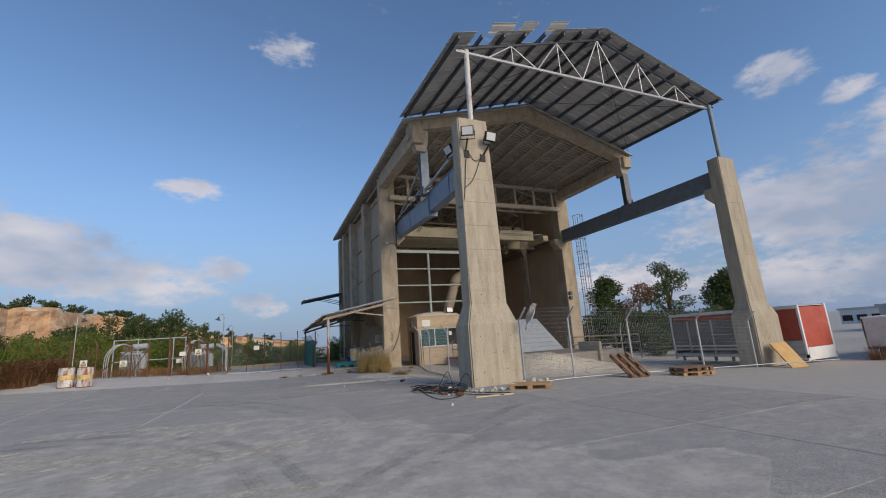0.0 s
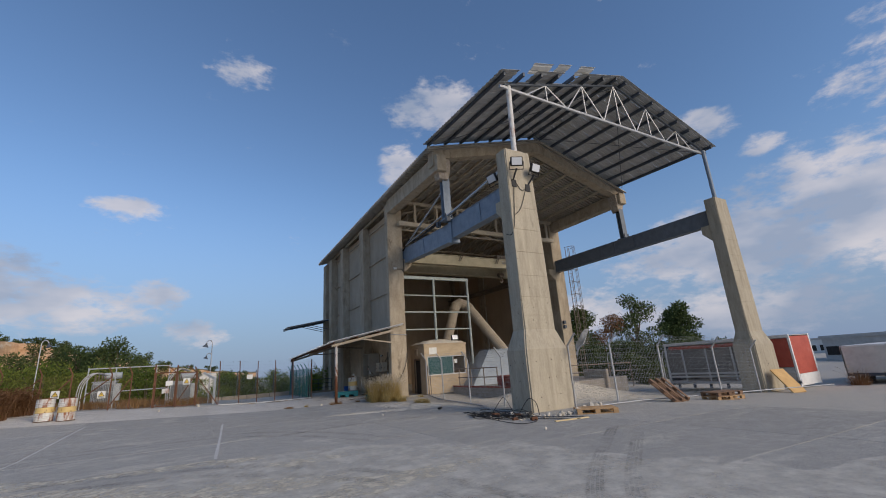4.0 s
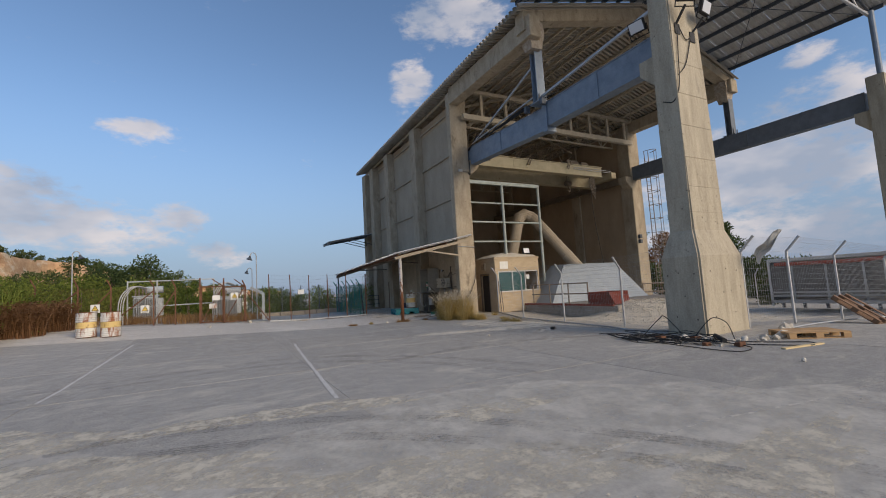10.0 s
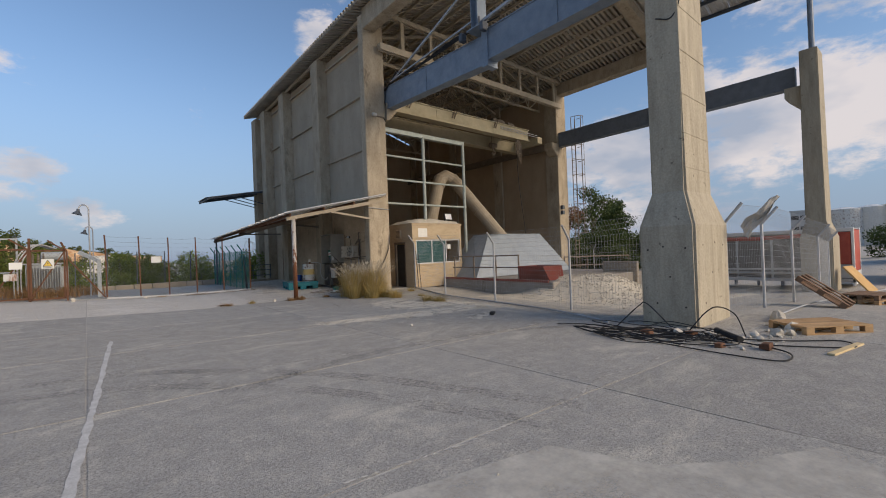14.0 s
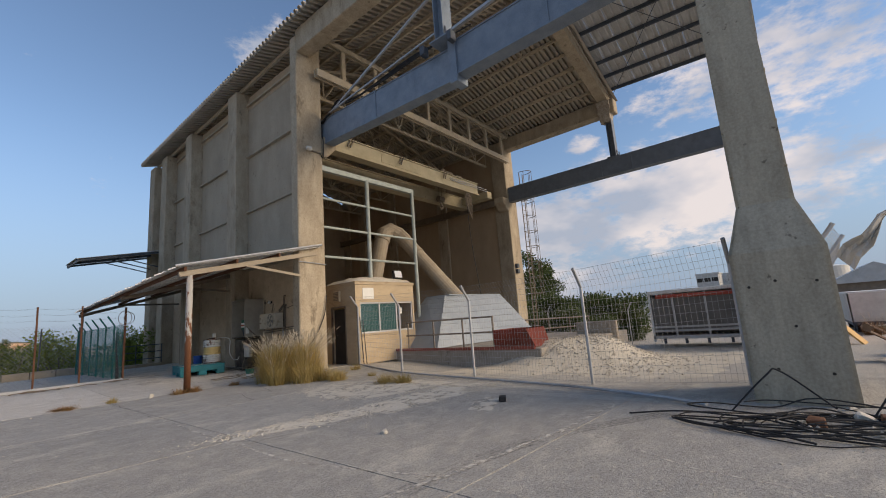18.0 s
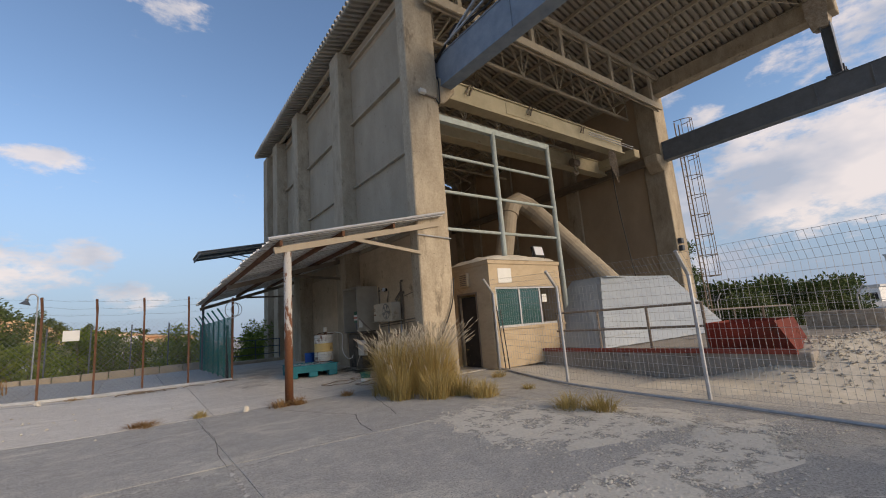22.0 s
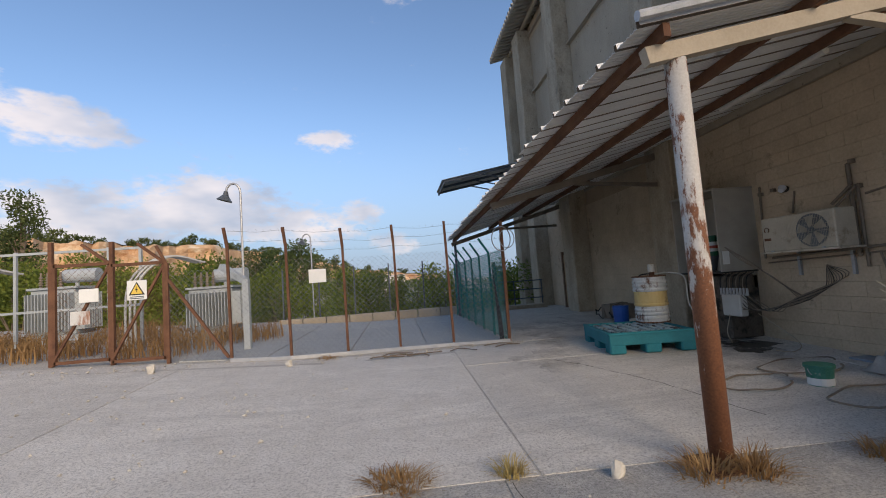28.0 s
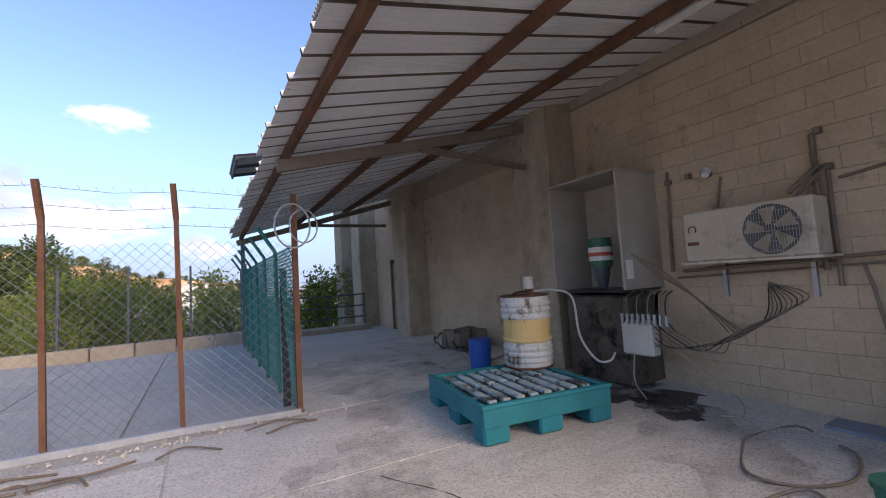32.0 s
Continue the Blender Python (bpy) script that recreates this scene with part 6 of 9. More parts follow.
def transformer(x, y, w, d, h):
    z = ground_z(x, y)
    ob = thing("transformer", (x, y, z), "grey oil-filled transformer with cooling fins and bushings", "transformer", "substation transformers")
    part("base_frame", box(x - w / 2, x + w / 2, y - d / 2, y + d / 2, z, z + 0.22), TRANSFORMER, ob)
    part("tank", box(x - w * 0.36, x + w * 0.36, y - d * 0.32, y + d * 0.32, z + 0.22, z + h, 0.03), TRANSFORMER, ob)
    part("lid", box(x - w * 0.4, x + w * 0.4, y - d * 0.36, y + d * 0.36, z + h, z + h + 0.06), TRANSFORMER, ob)
    for k in range(14):
        fx = x - w * 0.34 + w * 0.68 * k / 13
        part("cooling_fin", box(fx - 0.012, fx + 0.012, y - d * 0.5, y - d * 0.32, z + 0.35, z + h - 0.12), TRANSFORMER, ob)
    for k in range(8):
        fy = y - d * 0.28 + d * 0.56 * k / 7
        part("cooling_fin", box(x + w * 0.36, x + w * 0.5, fy - 0.012, fy + 0.012, z + 0.35, z + h - 0.12), TRANSFORMER, ob)
    bm = bmesh.new()
    rod(bm, (x - 0.1, y + d * 0.2, z + h + 0.38), (x + w * 0.5, y + d * 0.2, z + h + 0.38), 0.2, 14)
    part("conservator", bm, TRANSFORMER, ob)
    bm = bmesh.new()
    rod(bm, (x + 0.2, y + d * 0.2, z + h), (x + 0.2, y + d * 0.2, z + h + 0.3), 0.05, 8)
    part("conservator_pipe", bm, TRANSFORMER, ob)
    for k in range(4):
        bm = bmesh.new()
        bx0 = x - w * 0.32 + k * 0.17
        for m in range(5):
            rod(bm, (bx0, y - 0.1, z + h + 0.06 + m * 0.07), (bx0, y - 0.1, z + h + 0.1 + m * 0.07), 0.06, 8, 0.035)
        rod(bm, (bx0, y - 0.1, z + h + 0.06), (bx0, y - 0.1, z + h + 0.5), 0.025, 6)
        part("bushing", bm, BROWN_STEEL, ob)


transformer(-4.25, 36.6, 1.65, 1.2, 1.42)
transformer(-8.4, 36.6, 1.6, 1.2, 1.5)
sf = thing("support_frame", (-7, 34.2, 0.3), "grey angle-iron support frame with cable terminations", "frame")
for x in (-8.9, -7.6, -5.6, -4.9):
    bm = bmesh.new()
    bar(bm, (x, 34.1, 0.3), (x, 34.1, 2.9), 0.06, 0.06)
    part("leg", bm, TRANSFORMER, sf)
for z in (1.5, 2.85):
    bm = bmesh.new()
    bar(bm, (-8.9, 34.1, z), (-4.9, 34.1, z), 0.055, 0.055)
    part("crossbar", bm, TRANSFORMER, sf)
bm = bmesh.new()
bar(bm, (-2.35, 33.6, 0.3), (-2.35, 33.6, 1.9), 0.14, 0.14)
bar(bm, (-2.35, 33.6, 1.85), (-3.0, 33.9, 2.25), 0.14, 0.14)
part("leg", bm, TRANSFORMER, sf)
for k in range(6):
    bm = bmesh.new()
    x = (-9.2, -9.1, -9.0, -4.95, -4.85, -4.75)[k]
    tube(bm, curve_pts([(x, 33.6, 0.3), (x, 33.6, 1.6), (x + 0.15, 33.7, 2.2), (x + 0.5, 34.2, 2.6), (x + 1.0, 34.8, 2.45)], 6), 0.026, 8)
    part("cable_bend", bm, SHEET, sf, "grey sheathed cable bend")


# street-type swan-neck lamps
def swan_lamp(x, y, z, h, turn, lab="swan-neck yard lamp with a dark bell shade"):
    ob = thing("yard_lamp", (0, 0, 0), lab, "lamp", "yard lamps")
    bm = bmesh.new()
    tube(bm, [(0, 0, 0), (0, 0, h - 0.25)] + [(-0.17 + 0.17 * math.cos(a), 0, h - 0.25 + 0.22 * math.sin(a)) for a in np.linspace(0.2, math.pi, 8)], 0.028, 8)
    part("pole", bm, GALV, ob)
    bm = bmesh.new()
    rod(bm, (-0.34, 0, h - 0.22), (-0.35, 0, h - 0.32), 0.05, 10, 0.07, True)
    rod(bm, (-0.35, 0, h - 0.32), (-0.39, 0, h - 0.46), 0.07, 12, 0.19, True)
    part("shade", bm, DARK_STEEL, ob)
    ob.matrix_basis = pose(x, y, z, 0, 0, turn)


swan_lamp(-2.64, 34.3, 0.25, 4.13, 0)
swan_lamp(-12.0, 37.5, 0.4, 4.5, 180)
swan_lamp(-2.45, 41.8, -0.05, 4.0, 0)


# ---- drums ----
def drum_mesh(ob, cx, cy, z, r, h, top_mat, band_mat, band=(0.33, 0.67)):
    def ring(bm, z0, z1, ribs):
        prof = [(r, z0)]
        for q in ribs:
            prof += [(r, q - 0.03), (r + 0.014, q - 0.012), (r + 0.014, q + 0.012), (r, q + 0.03)]
        prof.append((r, z1))
        n = 28
        rows = [[bm.verts.new((cx + rr * math.cos(2 * math.pi * i / n), cy + rr * math.sin(2 * math.pi * i / n), zz)) for i in range(n)] for rr, zz in prof]
        for a, b in zip(rows, rows[1:]):
            for i in range(n):
                bm.faces.new((a[i], a[(i + 1) % n], b[(i + 1) % n], b[i]))

    b0, b1 = z + h * band[0], z + h * band[1]
    bm = bmesh.new()
    ring(bm, z, b0, [z + 0.09, z + 0.16, z + 0.23])
    part("lower_shell", bm, top_mat, ob, smooth=False)
    bm = bmesh.new()
    ring(bm, b0, b1, [b0 + 0.02])
    part("middle_band", bm, band_mat, ob)
    bm = bmesh.new()
    ring(bm, b1, z + h, [b1 + 0.02, b1 + 0.1, b1 + 0.17])
    part("upper_shell", bm, top_mat, ob)
    bm = bmesh.new()
    rod(bm, (cx, cy, z + h - 0.025), (cx, cy, z + h - 0.015), r - 0.005, 28)
    part("lid", bm, RUST, ob)
    for zz in (z + 0.006, z + h - 0.004):
        bm = bmesh.new()
        tube(bm, [(cx + (r + 0.004) * math.cos(a), cy + (r + 0.004) * math.sin(a), zz) for a in np.linspace(0, 2 * math.pi, 29)[:-1]], 0.012, 6, closed=True)
        part("rim", bm, RUST, ob)


for dx, dy in ((-8.5, 28.25), (-9.3, 28.35)):
    dr = thing("oil_drum", (dx, dy, 0), "dented white and yellow oil drum by the fence", "drum", "drums by the fence")
    drum_mesh(dr, dx, dy, ground_z(dx, dy), 0.33, 0.98, RUSTY_WHITE, YELLOW, (0.38, 0.62))

# ---- under the lean-to ----
GZ = 0.12
pal = thing("spill_pallet", (5.45, 30.75, GZ), "teal plastic spill pallet with a dirty slatted grate", "spill pallet")
PM = Matrix.Translation((5.33, 30.62, GZ)) @ Matrix.Rotation(radians(-9), 4, "Z")


def local(bm, m):
    bmesh.ops.transform(bm, matrix=m, verts=bm.verts)
    return bm


W, D = 0.7, 0.73
for sx in (-1, 0, 1):
    for sy in (-1, 0, 1):
        if sx == 0 and sy == 0:
            continue
        part("foot", local(box(sx * (W - 0.13) - 0.13, sx * (W - 0.13) + 0.13, sy * (D - 0.13) - 0.13, sy * (D - 0.13) + 0.13, 0, 0.16, 0.02), PM), TEAL, pal)
for a in (box(-W, W, -D, -D + 0.06, 0.14, 0.34, 0.012), box(-W, W, D - 0.06, D, 0.14, 0.34, 0.012), box(-W, -W + 0.06, -D + 0.06, D - 0.06, 0.14, 0.34, 0.012), box(W - 0.06, W, -D + 0.06, D - 0.06, 0.14, 0.34, 0.012)):
    part("side_wall", local(a, PM), TEAL, pal)
part("sump_floor", local(box(-W + 0.05, W - 0.05, -D + 0.05, D - 0.05, 0.15, 0.18), PM), GREASE, pal)
bm = box(-W - 0.015, W + 0.015, -D - 0.015, -D + 0.05, 0.31, 0.35, 0.01)
part("lip", local(bm, PM), TEAL, pal)
part("lip", local(box(-W - 0.015, -W + 0.05, -D + 0.05, D, 0.31, 0.35, 0.01), PM), TEAL, pal)
GRATE = material("dirty_grate", (0.16, 0.28, 0.3), (0.42, 0.5, 0.52), 5, 0.6, bump=0.2, grain=60, stain=(0.05, 0.04, 0.035), stain_scale=6, stain_cut=0.49)
for k in range(8):
    x = -0.52 + k * 0.15
    for y0, y1 in ((-0.58, -0.02), (0.02, 0.58)):
        part("grate_slat", local(box(x - 0.045, x + 0.045, y0, y1, 0.3, 0.335, 0.01), PM), GRATE, pal)
for y in (-0.3, 0.0, 0.3):
    part("grate_bar", local(box(-0.6, 0.6, y - 0.02, y + 0.02, 0.275, 0.305), PM), GRATE, pal)

od = thing("grease_drum", (5.95, 31.0, 0.44), "white-blue and yellow drum with a chipped hand pump", "drum")
drum_mesh(od, 5.95, 31.02, GZ + 0.345, 0.29, 0.86, PALE_BLUE, YELLOW, (0.36, 0.68))
pump = thing("drum_pump", (5.98, 31.0, 1.3), "white capped pneumatic pump on the drum lid", "pump")
bm = bmesh.new()
rod(bm, (6.0, 30.98, 1.29), (6.0, 30.98, 1.4), 0.05, 12)
part("stem", bm, RUST, pump)
bm = bmesh.new()
rod(bm, (6.0, 30.98, 1.4), (6.0, 30.98, 1.55), 0.062, 14)
part("cap", bm, WHITE, pump)
bm = bmesh.new()
tube(bm, curve_pts([(6.0, 30.98, 1.37), (5.8, 31.0, 1.36), (5.72, 31.05, 1.29)], 5), 0.014, 6)
part("lever", bm, BLACK, pump)
bm = bmesh.new()
tube(bm, curve_pts([(6.05, 30.98, 1.36), (6.35, 30.9, 1.36), (6.5, 30.75, 1.25), (6.42, 30.6, 0.8), (6.5, 30.45, 0.52), (6.62, 30.35, 0.5), (6.66, 30.3, 0.6)], 6), 0.014, 6)
solid("grease_hose", bm, WHITE, "pale looping grease hose hung from the pump", "hose", group="hoses")
bm = bmesh.new()
rod(bm, (5.72, 31.75, GZ), (5.72, 31.75, GZ + 0.62), 0.13, 16, 0.16)
BLUE_PL = material("blue_plastic", (0.01, 0.06, 0.28), (0.02, 0.1, 0.4), 5, 0.5)
solid("blue_bucket", bm, BLUE_PL, "tall blue plastic tub behind the drum", "bucket")

OILY_BOX = material("oil_splashed_sheet", (0.035, 0.03, 0.024), (0.17, 0.135, 0.1), 2.6, 0.5, bump=0.3, grain=30, stain=(0.014, 0.012, 0.011), stain_scale=3.0, stain_cut=0.5)
cab = thing("lubrication_cabinet", (7.2, 30.8, 1.25), "open grey sheet-metal cabinet on the wall, grease stained", "cabinet")
part("back_panel", box(7.55, 7.6, 30.2, 31.35, 1.32, 2.78), CABINET, cab)
part("side_panel", box(6.82, 7.55, 30.2, 30.23, 1.32, 2.78), CABINET, cab)
part("side_panel", box(6.82, 7.55, 31.32, 31.35, 1.32, 2.78), CABINET, cab)
part("top_panel", box(6.8, 7.58, 30.18, 31.37, 2.78, 2.81), CABINET, cab)
part("shelf", box(6.82, 7.55, 30.23, 31.32, 1.29, 1.32), GREASE, cab)
part("label", box(6.86, 6.98, 30.185, 30.197, 1.45, 1.68), PAPER, cab)
part("wall_bracket", box(7.5, 7.62, 30.3, 30.36, 1.0, 1.3), CABINET, cab)
gp = thing("grease_pump", (7.1, 30.72, 1.32), "green grease pump with a white and red label", "pump")
bm = bmesh.new()
rod(bm, (7.1, 30.75, 1.62), (7.1, 30.75, 2.0), 0.15, 18)
part("reservoir", bm, material("dark_green_enamel", (0.02, 0.09, 0.05), (0.04, 0.14, 0.08), 4, 0.4), gp)
bm = bmesh.new()
rod(bm, (7.1, 30.75, 1.34), (7.1, 30.75, 1.62), 0.06, 14, 0.12)
part("funnel", bm, DARK_STEEL, gp)
bm = bmesh.new()
rod(bm, (7.1, 30.75, 1.7), (7.1, 30.75, 1.88), 0.154, 18, None, False)
part("label", bm, PAPER, gp)
bm = bmesh.new()
rod(bm, (7.1, 30.75, 1.76), (7.1, 30.75, 1.81), 0.157, 18, None, False)
part("label_stripe", bm, RED, gp)
part("grease_box", box(6.95, 7.6, 30.3, 31.3, 0.12, 1.25, 0.03), OILY_BOX, cab, "oil-blackened sheet box below")
part("valve_block", box(6.86, 7.02, 29.95, 30.35, 0.55, 0.95, 0.02), WHITE, cab, "splashed white valve block")
hs = thing("hose_manifold", (7.1, 30.0, 0.6), "bundle of grease hoses hanging from a manifold", "hoses")
for k in range(9):
    y = 30.3 - k * 0.07
    bm = bmesh.new()
    tube(bm, curve_pts([(7.0, y, 1.3), (6.86, y, 1.22), (6.84, y, 1.0), (6.95, y - 0.02, 0.85)], 5), 0.008, 5)
    part("hose", bm, BROWN_STEEL if k % 2 else BLACK, hs)
    bm = bmesh.new()
    tube(bm, curve_pts([(6.95, y - 0.02, 0.85), (6.9, y - 0.25 - 0.03 * k, 0.68), (7.1, 29.4 - 0.03 * k, 0.72 + 0.02 * k), (7.5, 29.1 - 0.05 * k, 0.95 + 0.03 * k), (7.58, 29.05, 1.35)], 5), 0.006, 5)
    part("hose", bm, BROWN_STEEL if k % 3 else BLACK, hs)
    bm = bmesh.new()
    rod(bm, (6.84, y, 0.92), (6.84, y, 1.04), 0.02, 6)
    part("fitting", bm, GALV, hs)
for k in range(4):
    bm = bmesh.new()
    tube(bm, curve_pts([(6.84, 30.1, 1.75), (6.9, 29.85 - 0.04 * k, 1.5), (7.2, 29.6 - 0.05 * k, 1.2 - 0.04 * k), (7.5, 29.45 - 0.06 * k, 0.8)], 5), 0.007, 5)
    part("hose", bm, BROWN_STEEL, hs)
bm = bmesh.new()
tube(bm, curve_pts([(6.88, 30.2, 0.6), (6.7, 30.1, 0.3), (6.6, 29.9, 0.15)], 5), 0.008, 5)
solid("grease_hose", bm, DUCT, "pale hose end lying on the stained floor", "hose", group="hoses")
bm = bmesh.new()
tube(bm, curve_pts([(6.95, 29.7, 0.62), (7.2, 29.3, 0.2), (6.9, 29.1, 0.11), (6.7, 29.2, 0.13)], 5), 0.008, 5)
solid("grease_hose", bm, DUCT, "pale hose end lying on the stained floor", "hose", group="hoses")

ac = thing("air_conditioner", (7.3, 29.2, 1.6), "dirty white air-conditioner outdoor unit on wall brackets", "air conditioner")
DUSTY_WHITE = material("dusty_white_casing", (0.4, 0.35, 0.265), (0.56, 0.505, 0.4), 3, 0.65, bump=0.1, grain=50, stain=(0.3, 0.24, 0.165), stain_scale=2.6, stain_cut=0.58)
AX0, AX1, AY0, AY1, AZ0, AZ1 = 7.12, 7.46, 28.46, 29.62, 1.6, 2.14
part("casing", box(AX0, AX1, AY0, AY1, AZ0, AZ1, 0.015), DUSTY_WHITE, ac)
bm = bmesh.new()
rod(bm, (AX0 - 0.004, 28.79, 1.87), (AX0 + 0.02, 28.79, 1.87), 0.24, 28)
part("fan_well", bm, DARK_STEEL, ac)
for k in range(5):
    a = k * 2 * math.pi / 5
    bm = bmesh.new()
    c0 = Vector((AX0 - 0.008, 28.79, 1.87))
    q = []
    for rr, da in ((0.05, -0.4), (0.22, -0.1), (0.22, 0.55), (0.05, 0.4)):
        q.append(bm.verts.new(c0 + Vector((0.006 * da, rr * math.cos(a + da), rr * math.sin(a + da)))))
    bm.faces.new(q)
    bmesh.ops.solidify(bm, geom=bm.faces[:], thickness=0.004)
    part("fan_blade", bm, DUSTY_WHITE, ac)
bm = bmesh.new()
rod(bm, (AX0 - 0.02, 28.79, 1.87), (AX0, 28.79, 1.87), 0.05, 14)
part("fan_hub", bm, DARK_STEEL, ac)
gv2, gf2 = [], []
for k in range(30):
    y = 28.5 + k * 0.023
    wire(gv2, gf2, (AX0 - 0.022, y, AZ0 + 0.04), (AX0 - 0.022, y, AZ1 - 0.04), 0.002)
for k in range(6):
    z = AZ0 + 0.06 + k * 0.095
    wire(gv2, gf2, (AX0 - 0.022, 28.5, z), (AX0 - 0.022, 29.18, z), 0.0025)
mesh_of("grille", gv2, gf2, DUSTY_WHITE, ac)
part("badge", box(AX0 - 0.006, AX0 - 0.002, 29.46, 29.58, 1.78, 1.82), RUST, ac, "faded maker's mark as a bar")
bm = bmesh.new()
tube(bm, [(AX0 - 0.006, 29.52 + 0.04 * math.cos(a), 1.95 + 0.04 * math.sin(a)) for a in np.linspace(-0.9, math.pi + 0.9, 12)], 0.006, 5)
part("badge", bm, RUST, ac)
for y in (28.65, 29.45):
    bm = bmesh.new()
    bar(bm, (7.1, y, 1.6), (7.6, y, 1.6), 0.04, 0.04)
    bar(bm, (7.56, y, 1.6), (7.56, y, 1.2), 0.04, 0.04)
    part("wall_bracket", bm, GALV, ac)
part("drip_tray", box(7.08, 7.48, 28.4, 29.66, 1.575, 1.6), DUSTY_WHITE, ac)

pipes = thing("wall_pipes", (7.55, 29, 1.4), "pipes, conduits and clips run along the block wall", "pipes")
for pts, r in (([(7.54, 27.3, 1.62), (7.54, 29.9, 1.5)], 0.02), ([(7.55, 27.3, 1.54), (7.55, 30.0, 1.42)], 0.012), ([(7.55, 28.55, 1.45), (7.55, 28.55, 2.75), (7.6, 28.5, 2.78)], 0.028), ([(7.55, 28.46, 1.3), (7.55, 28.46, 2.45)], 0.02),
               ([(7.5, 28.5, 2.45), (7.45, 28.75, 2.22)], 0.022), ([(7.5, 28.45, 2.42), (7.45, 28.7, 2.17)], 0.018), ([(7.58, 27.4, 2.45), (7.58, 28.4, 2.3)], 0.016), ([(7.55, 30.0, 2.75), (7.55, 30.05, 1.5)], 0.018), ([(7.58, 29.4, 2.55), (7.55, 29.45, 2.2)], 0.014),
               ([(7.55, 28.3, 1.5), (7.54, 28.25, 1.3), (7.52, 28.15, 0.6), (7.3, 28.0, 0.12)], 0.014)):
    bm = bmesh.new()
    tube(bm, pts, r, 8)
    part("pipe", bm, BROWN_STEEL, pipes)
bm = bmesh.new()
bar(bm, (7.52, 27.25, 2.35), (7.45, 27.75, 0.5), 0.035, 0.025)
part("leaning_bar", bm, BROWN_STEEL, pipes)
for y, z in ((28.5, 2.78), (28.45, 2.42), (30.0, 2.62), (29.75, 2.64), (27.55, 1.75)):
    part("clip", box(7.52, 7.62, y - 0.03, y + 0.03, z - 0.03, z + 0.03, 0.008), BROWN_STEEL, pipes)
bm = bmesh.new()
rod(bm, (7.6, 29.55, 2.62), (7.48, 29.5, 2.6), 0.05, 10)
part("lamp_holder", bm, BLACK, pipes)
bm = bmesh.new()
rod(bm, (7.48, 29.5, 2.63), (7.42, 29.48, 2.58), 0.06, 12, 0.04)
part("lamp_globe", bm, LAMP_GLASS, pipes)
bm = bmesh.new()
rod(bm, (6.3, 29.2, 3.86), (6.3, 27.6, 3.9), 0.05, 10)
solid("tube_light", bm, WHITE, "white fluorescent batten under the lean-to roof", "light")

# block courses of the lean-to wall
for i in range(3):
    y0, y1 = PIL_Y[i] + (0.42 if i == 0 else 0.85), PIL_Y[i + 1]
    for k in range(19):
        z0 = 0.02 + k * 0.215
        off = 0.2 if k % 2 else 0.0
        y = y0
        first = True
        while y < y1 - 0.02:
            step = 0.43 - (off if first else 0)
            first = False
            e = min(y + step, y1)
            if e - y > 0.05 and not (i == 2 and z0 < 2.2 and e > 37.9 and y < 38.9):
                part("concrete_block", box(WX0 - 0.008 - 0.003 * R4.random(), WX0 + 0.03, y, e - 0.002, z0, z0 + 0.2115), BLOCKWALL, wall_w) if (i == 0 or (i == 1 and k < 17)) else None
            y = e
    if i == 2:
        part("wall_face", box(WX0 - 0.008, WX0 + 0.03, y0, y1, 0.02, 4.1), BLOCKWALL, wall_w)

# bucket, hoses, tarp, pot and scrap on the floor
bk = thing("green_bucket", (5.87, 27.8, 0), "green plastic bucket with a lid", "bucket")
bm = bmesh.new()
rod(bm, (5.87, 27.8, 0.02), (5.87, 27.8, 0.25), 0.115, 18, 0.132)
part("pail", bm, GREEN_PLASTIC, bk)
bm = bmesh.new()
rod(bm, (5.87, 27.8, 0.24), (5.87, 27.8, 0.275), 0.146, 18)
part("lid", bm, GREEN_PLASTIC, bk)
bm = bmesh.new()
rod(bm, (5.87, 27.8, 0.05), (5.87, 27.8, 0.13), 0.122, 18, 0.126, False)
part("label_band", bm, PAPER, bk, "faded pale label round the pail")
bm = bmesh.new()
tube(bm, [(5.87 + 0.15 * math.cos(a), 27.8 - 0.03 * math.sin(a), 0.235 - 0.12 * math.sin(a)) for a in np.linspace(0, math.pi, 12)], 0.004, 5)
part("bail", bm, GALV, bk, "thin wire handle")
for cx, cy, r in ((5.3, 28.05, 0.5), (5.9, 27.2, 0.55), (6.4, 28.5, 0.6)):
    bm = bmesh.new()
    pts = [(cx + r * (1 + 0.15 * math.sin(3 * a)) * math.cos(a), cy + 0.62 * r * math.sin(a + 0.3), 0.075 + 0.01 * math.sin(5 * a)) for a in np.linspace(0, 1.8 * math.pi, 30)]
    tube(bm, pts, 0.011, 6)
    solid("floor_hose", bm, BROWN_STEEL, "dark hose coiled loosely on the floor", "hose", group="floor hoses")
bm = bmesh.new()
N1 = 14
gridv = [[bm.verts.new((6.75 + 0.6 * i / N1, 27.35 + 0.75 * j / N1, 0.06 + 0.3 * abs(noise.noise(Vector((i * 0.33, j * 0.3, 2.0)))) * math.sin(math.pi * i / N1) ** 0.5 + 0.22 * math.sin(math.pi * i / N1) * math.sin(math.pi * j / N1))) for j in range(N1 + 1)] for i in range(N1 + 1)]
for i in range(N1):
    for j in range(N1):
        bm.faces.new((gridv[i][j], gridv[i + 1][j], gridv[i + 1][j + 1], gridv[i][j + 1]))
solid("tarp", bm, material("grey_tarp", (0.28, 0.265, 0.24), (0.44, 0.42, 0.385), 4, 0.8), "crumpled grey tarp against the wall", "tarp", smooth=True)
pot = thing("paint_pail", (6.9, 27.4, 0.03), "rusty red metal pail in the grass", "pail")
bm = bmesh.new()
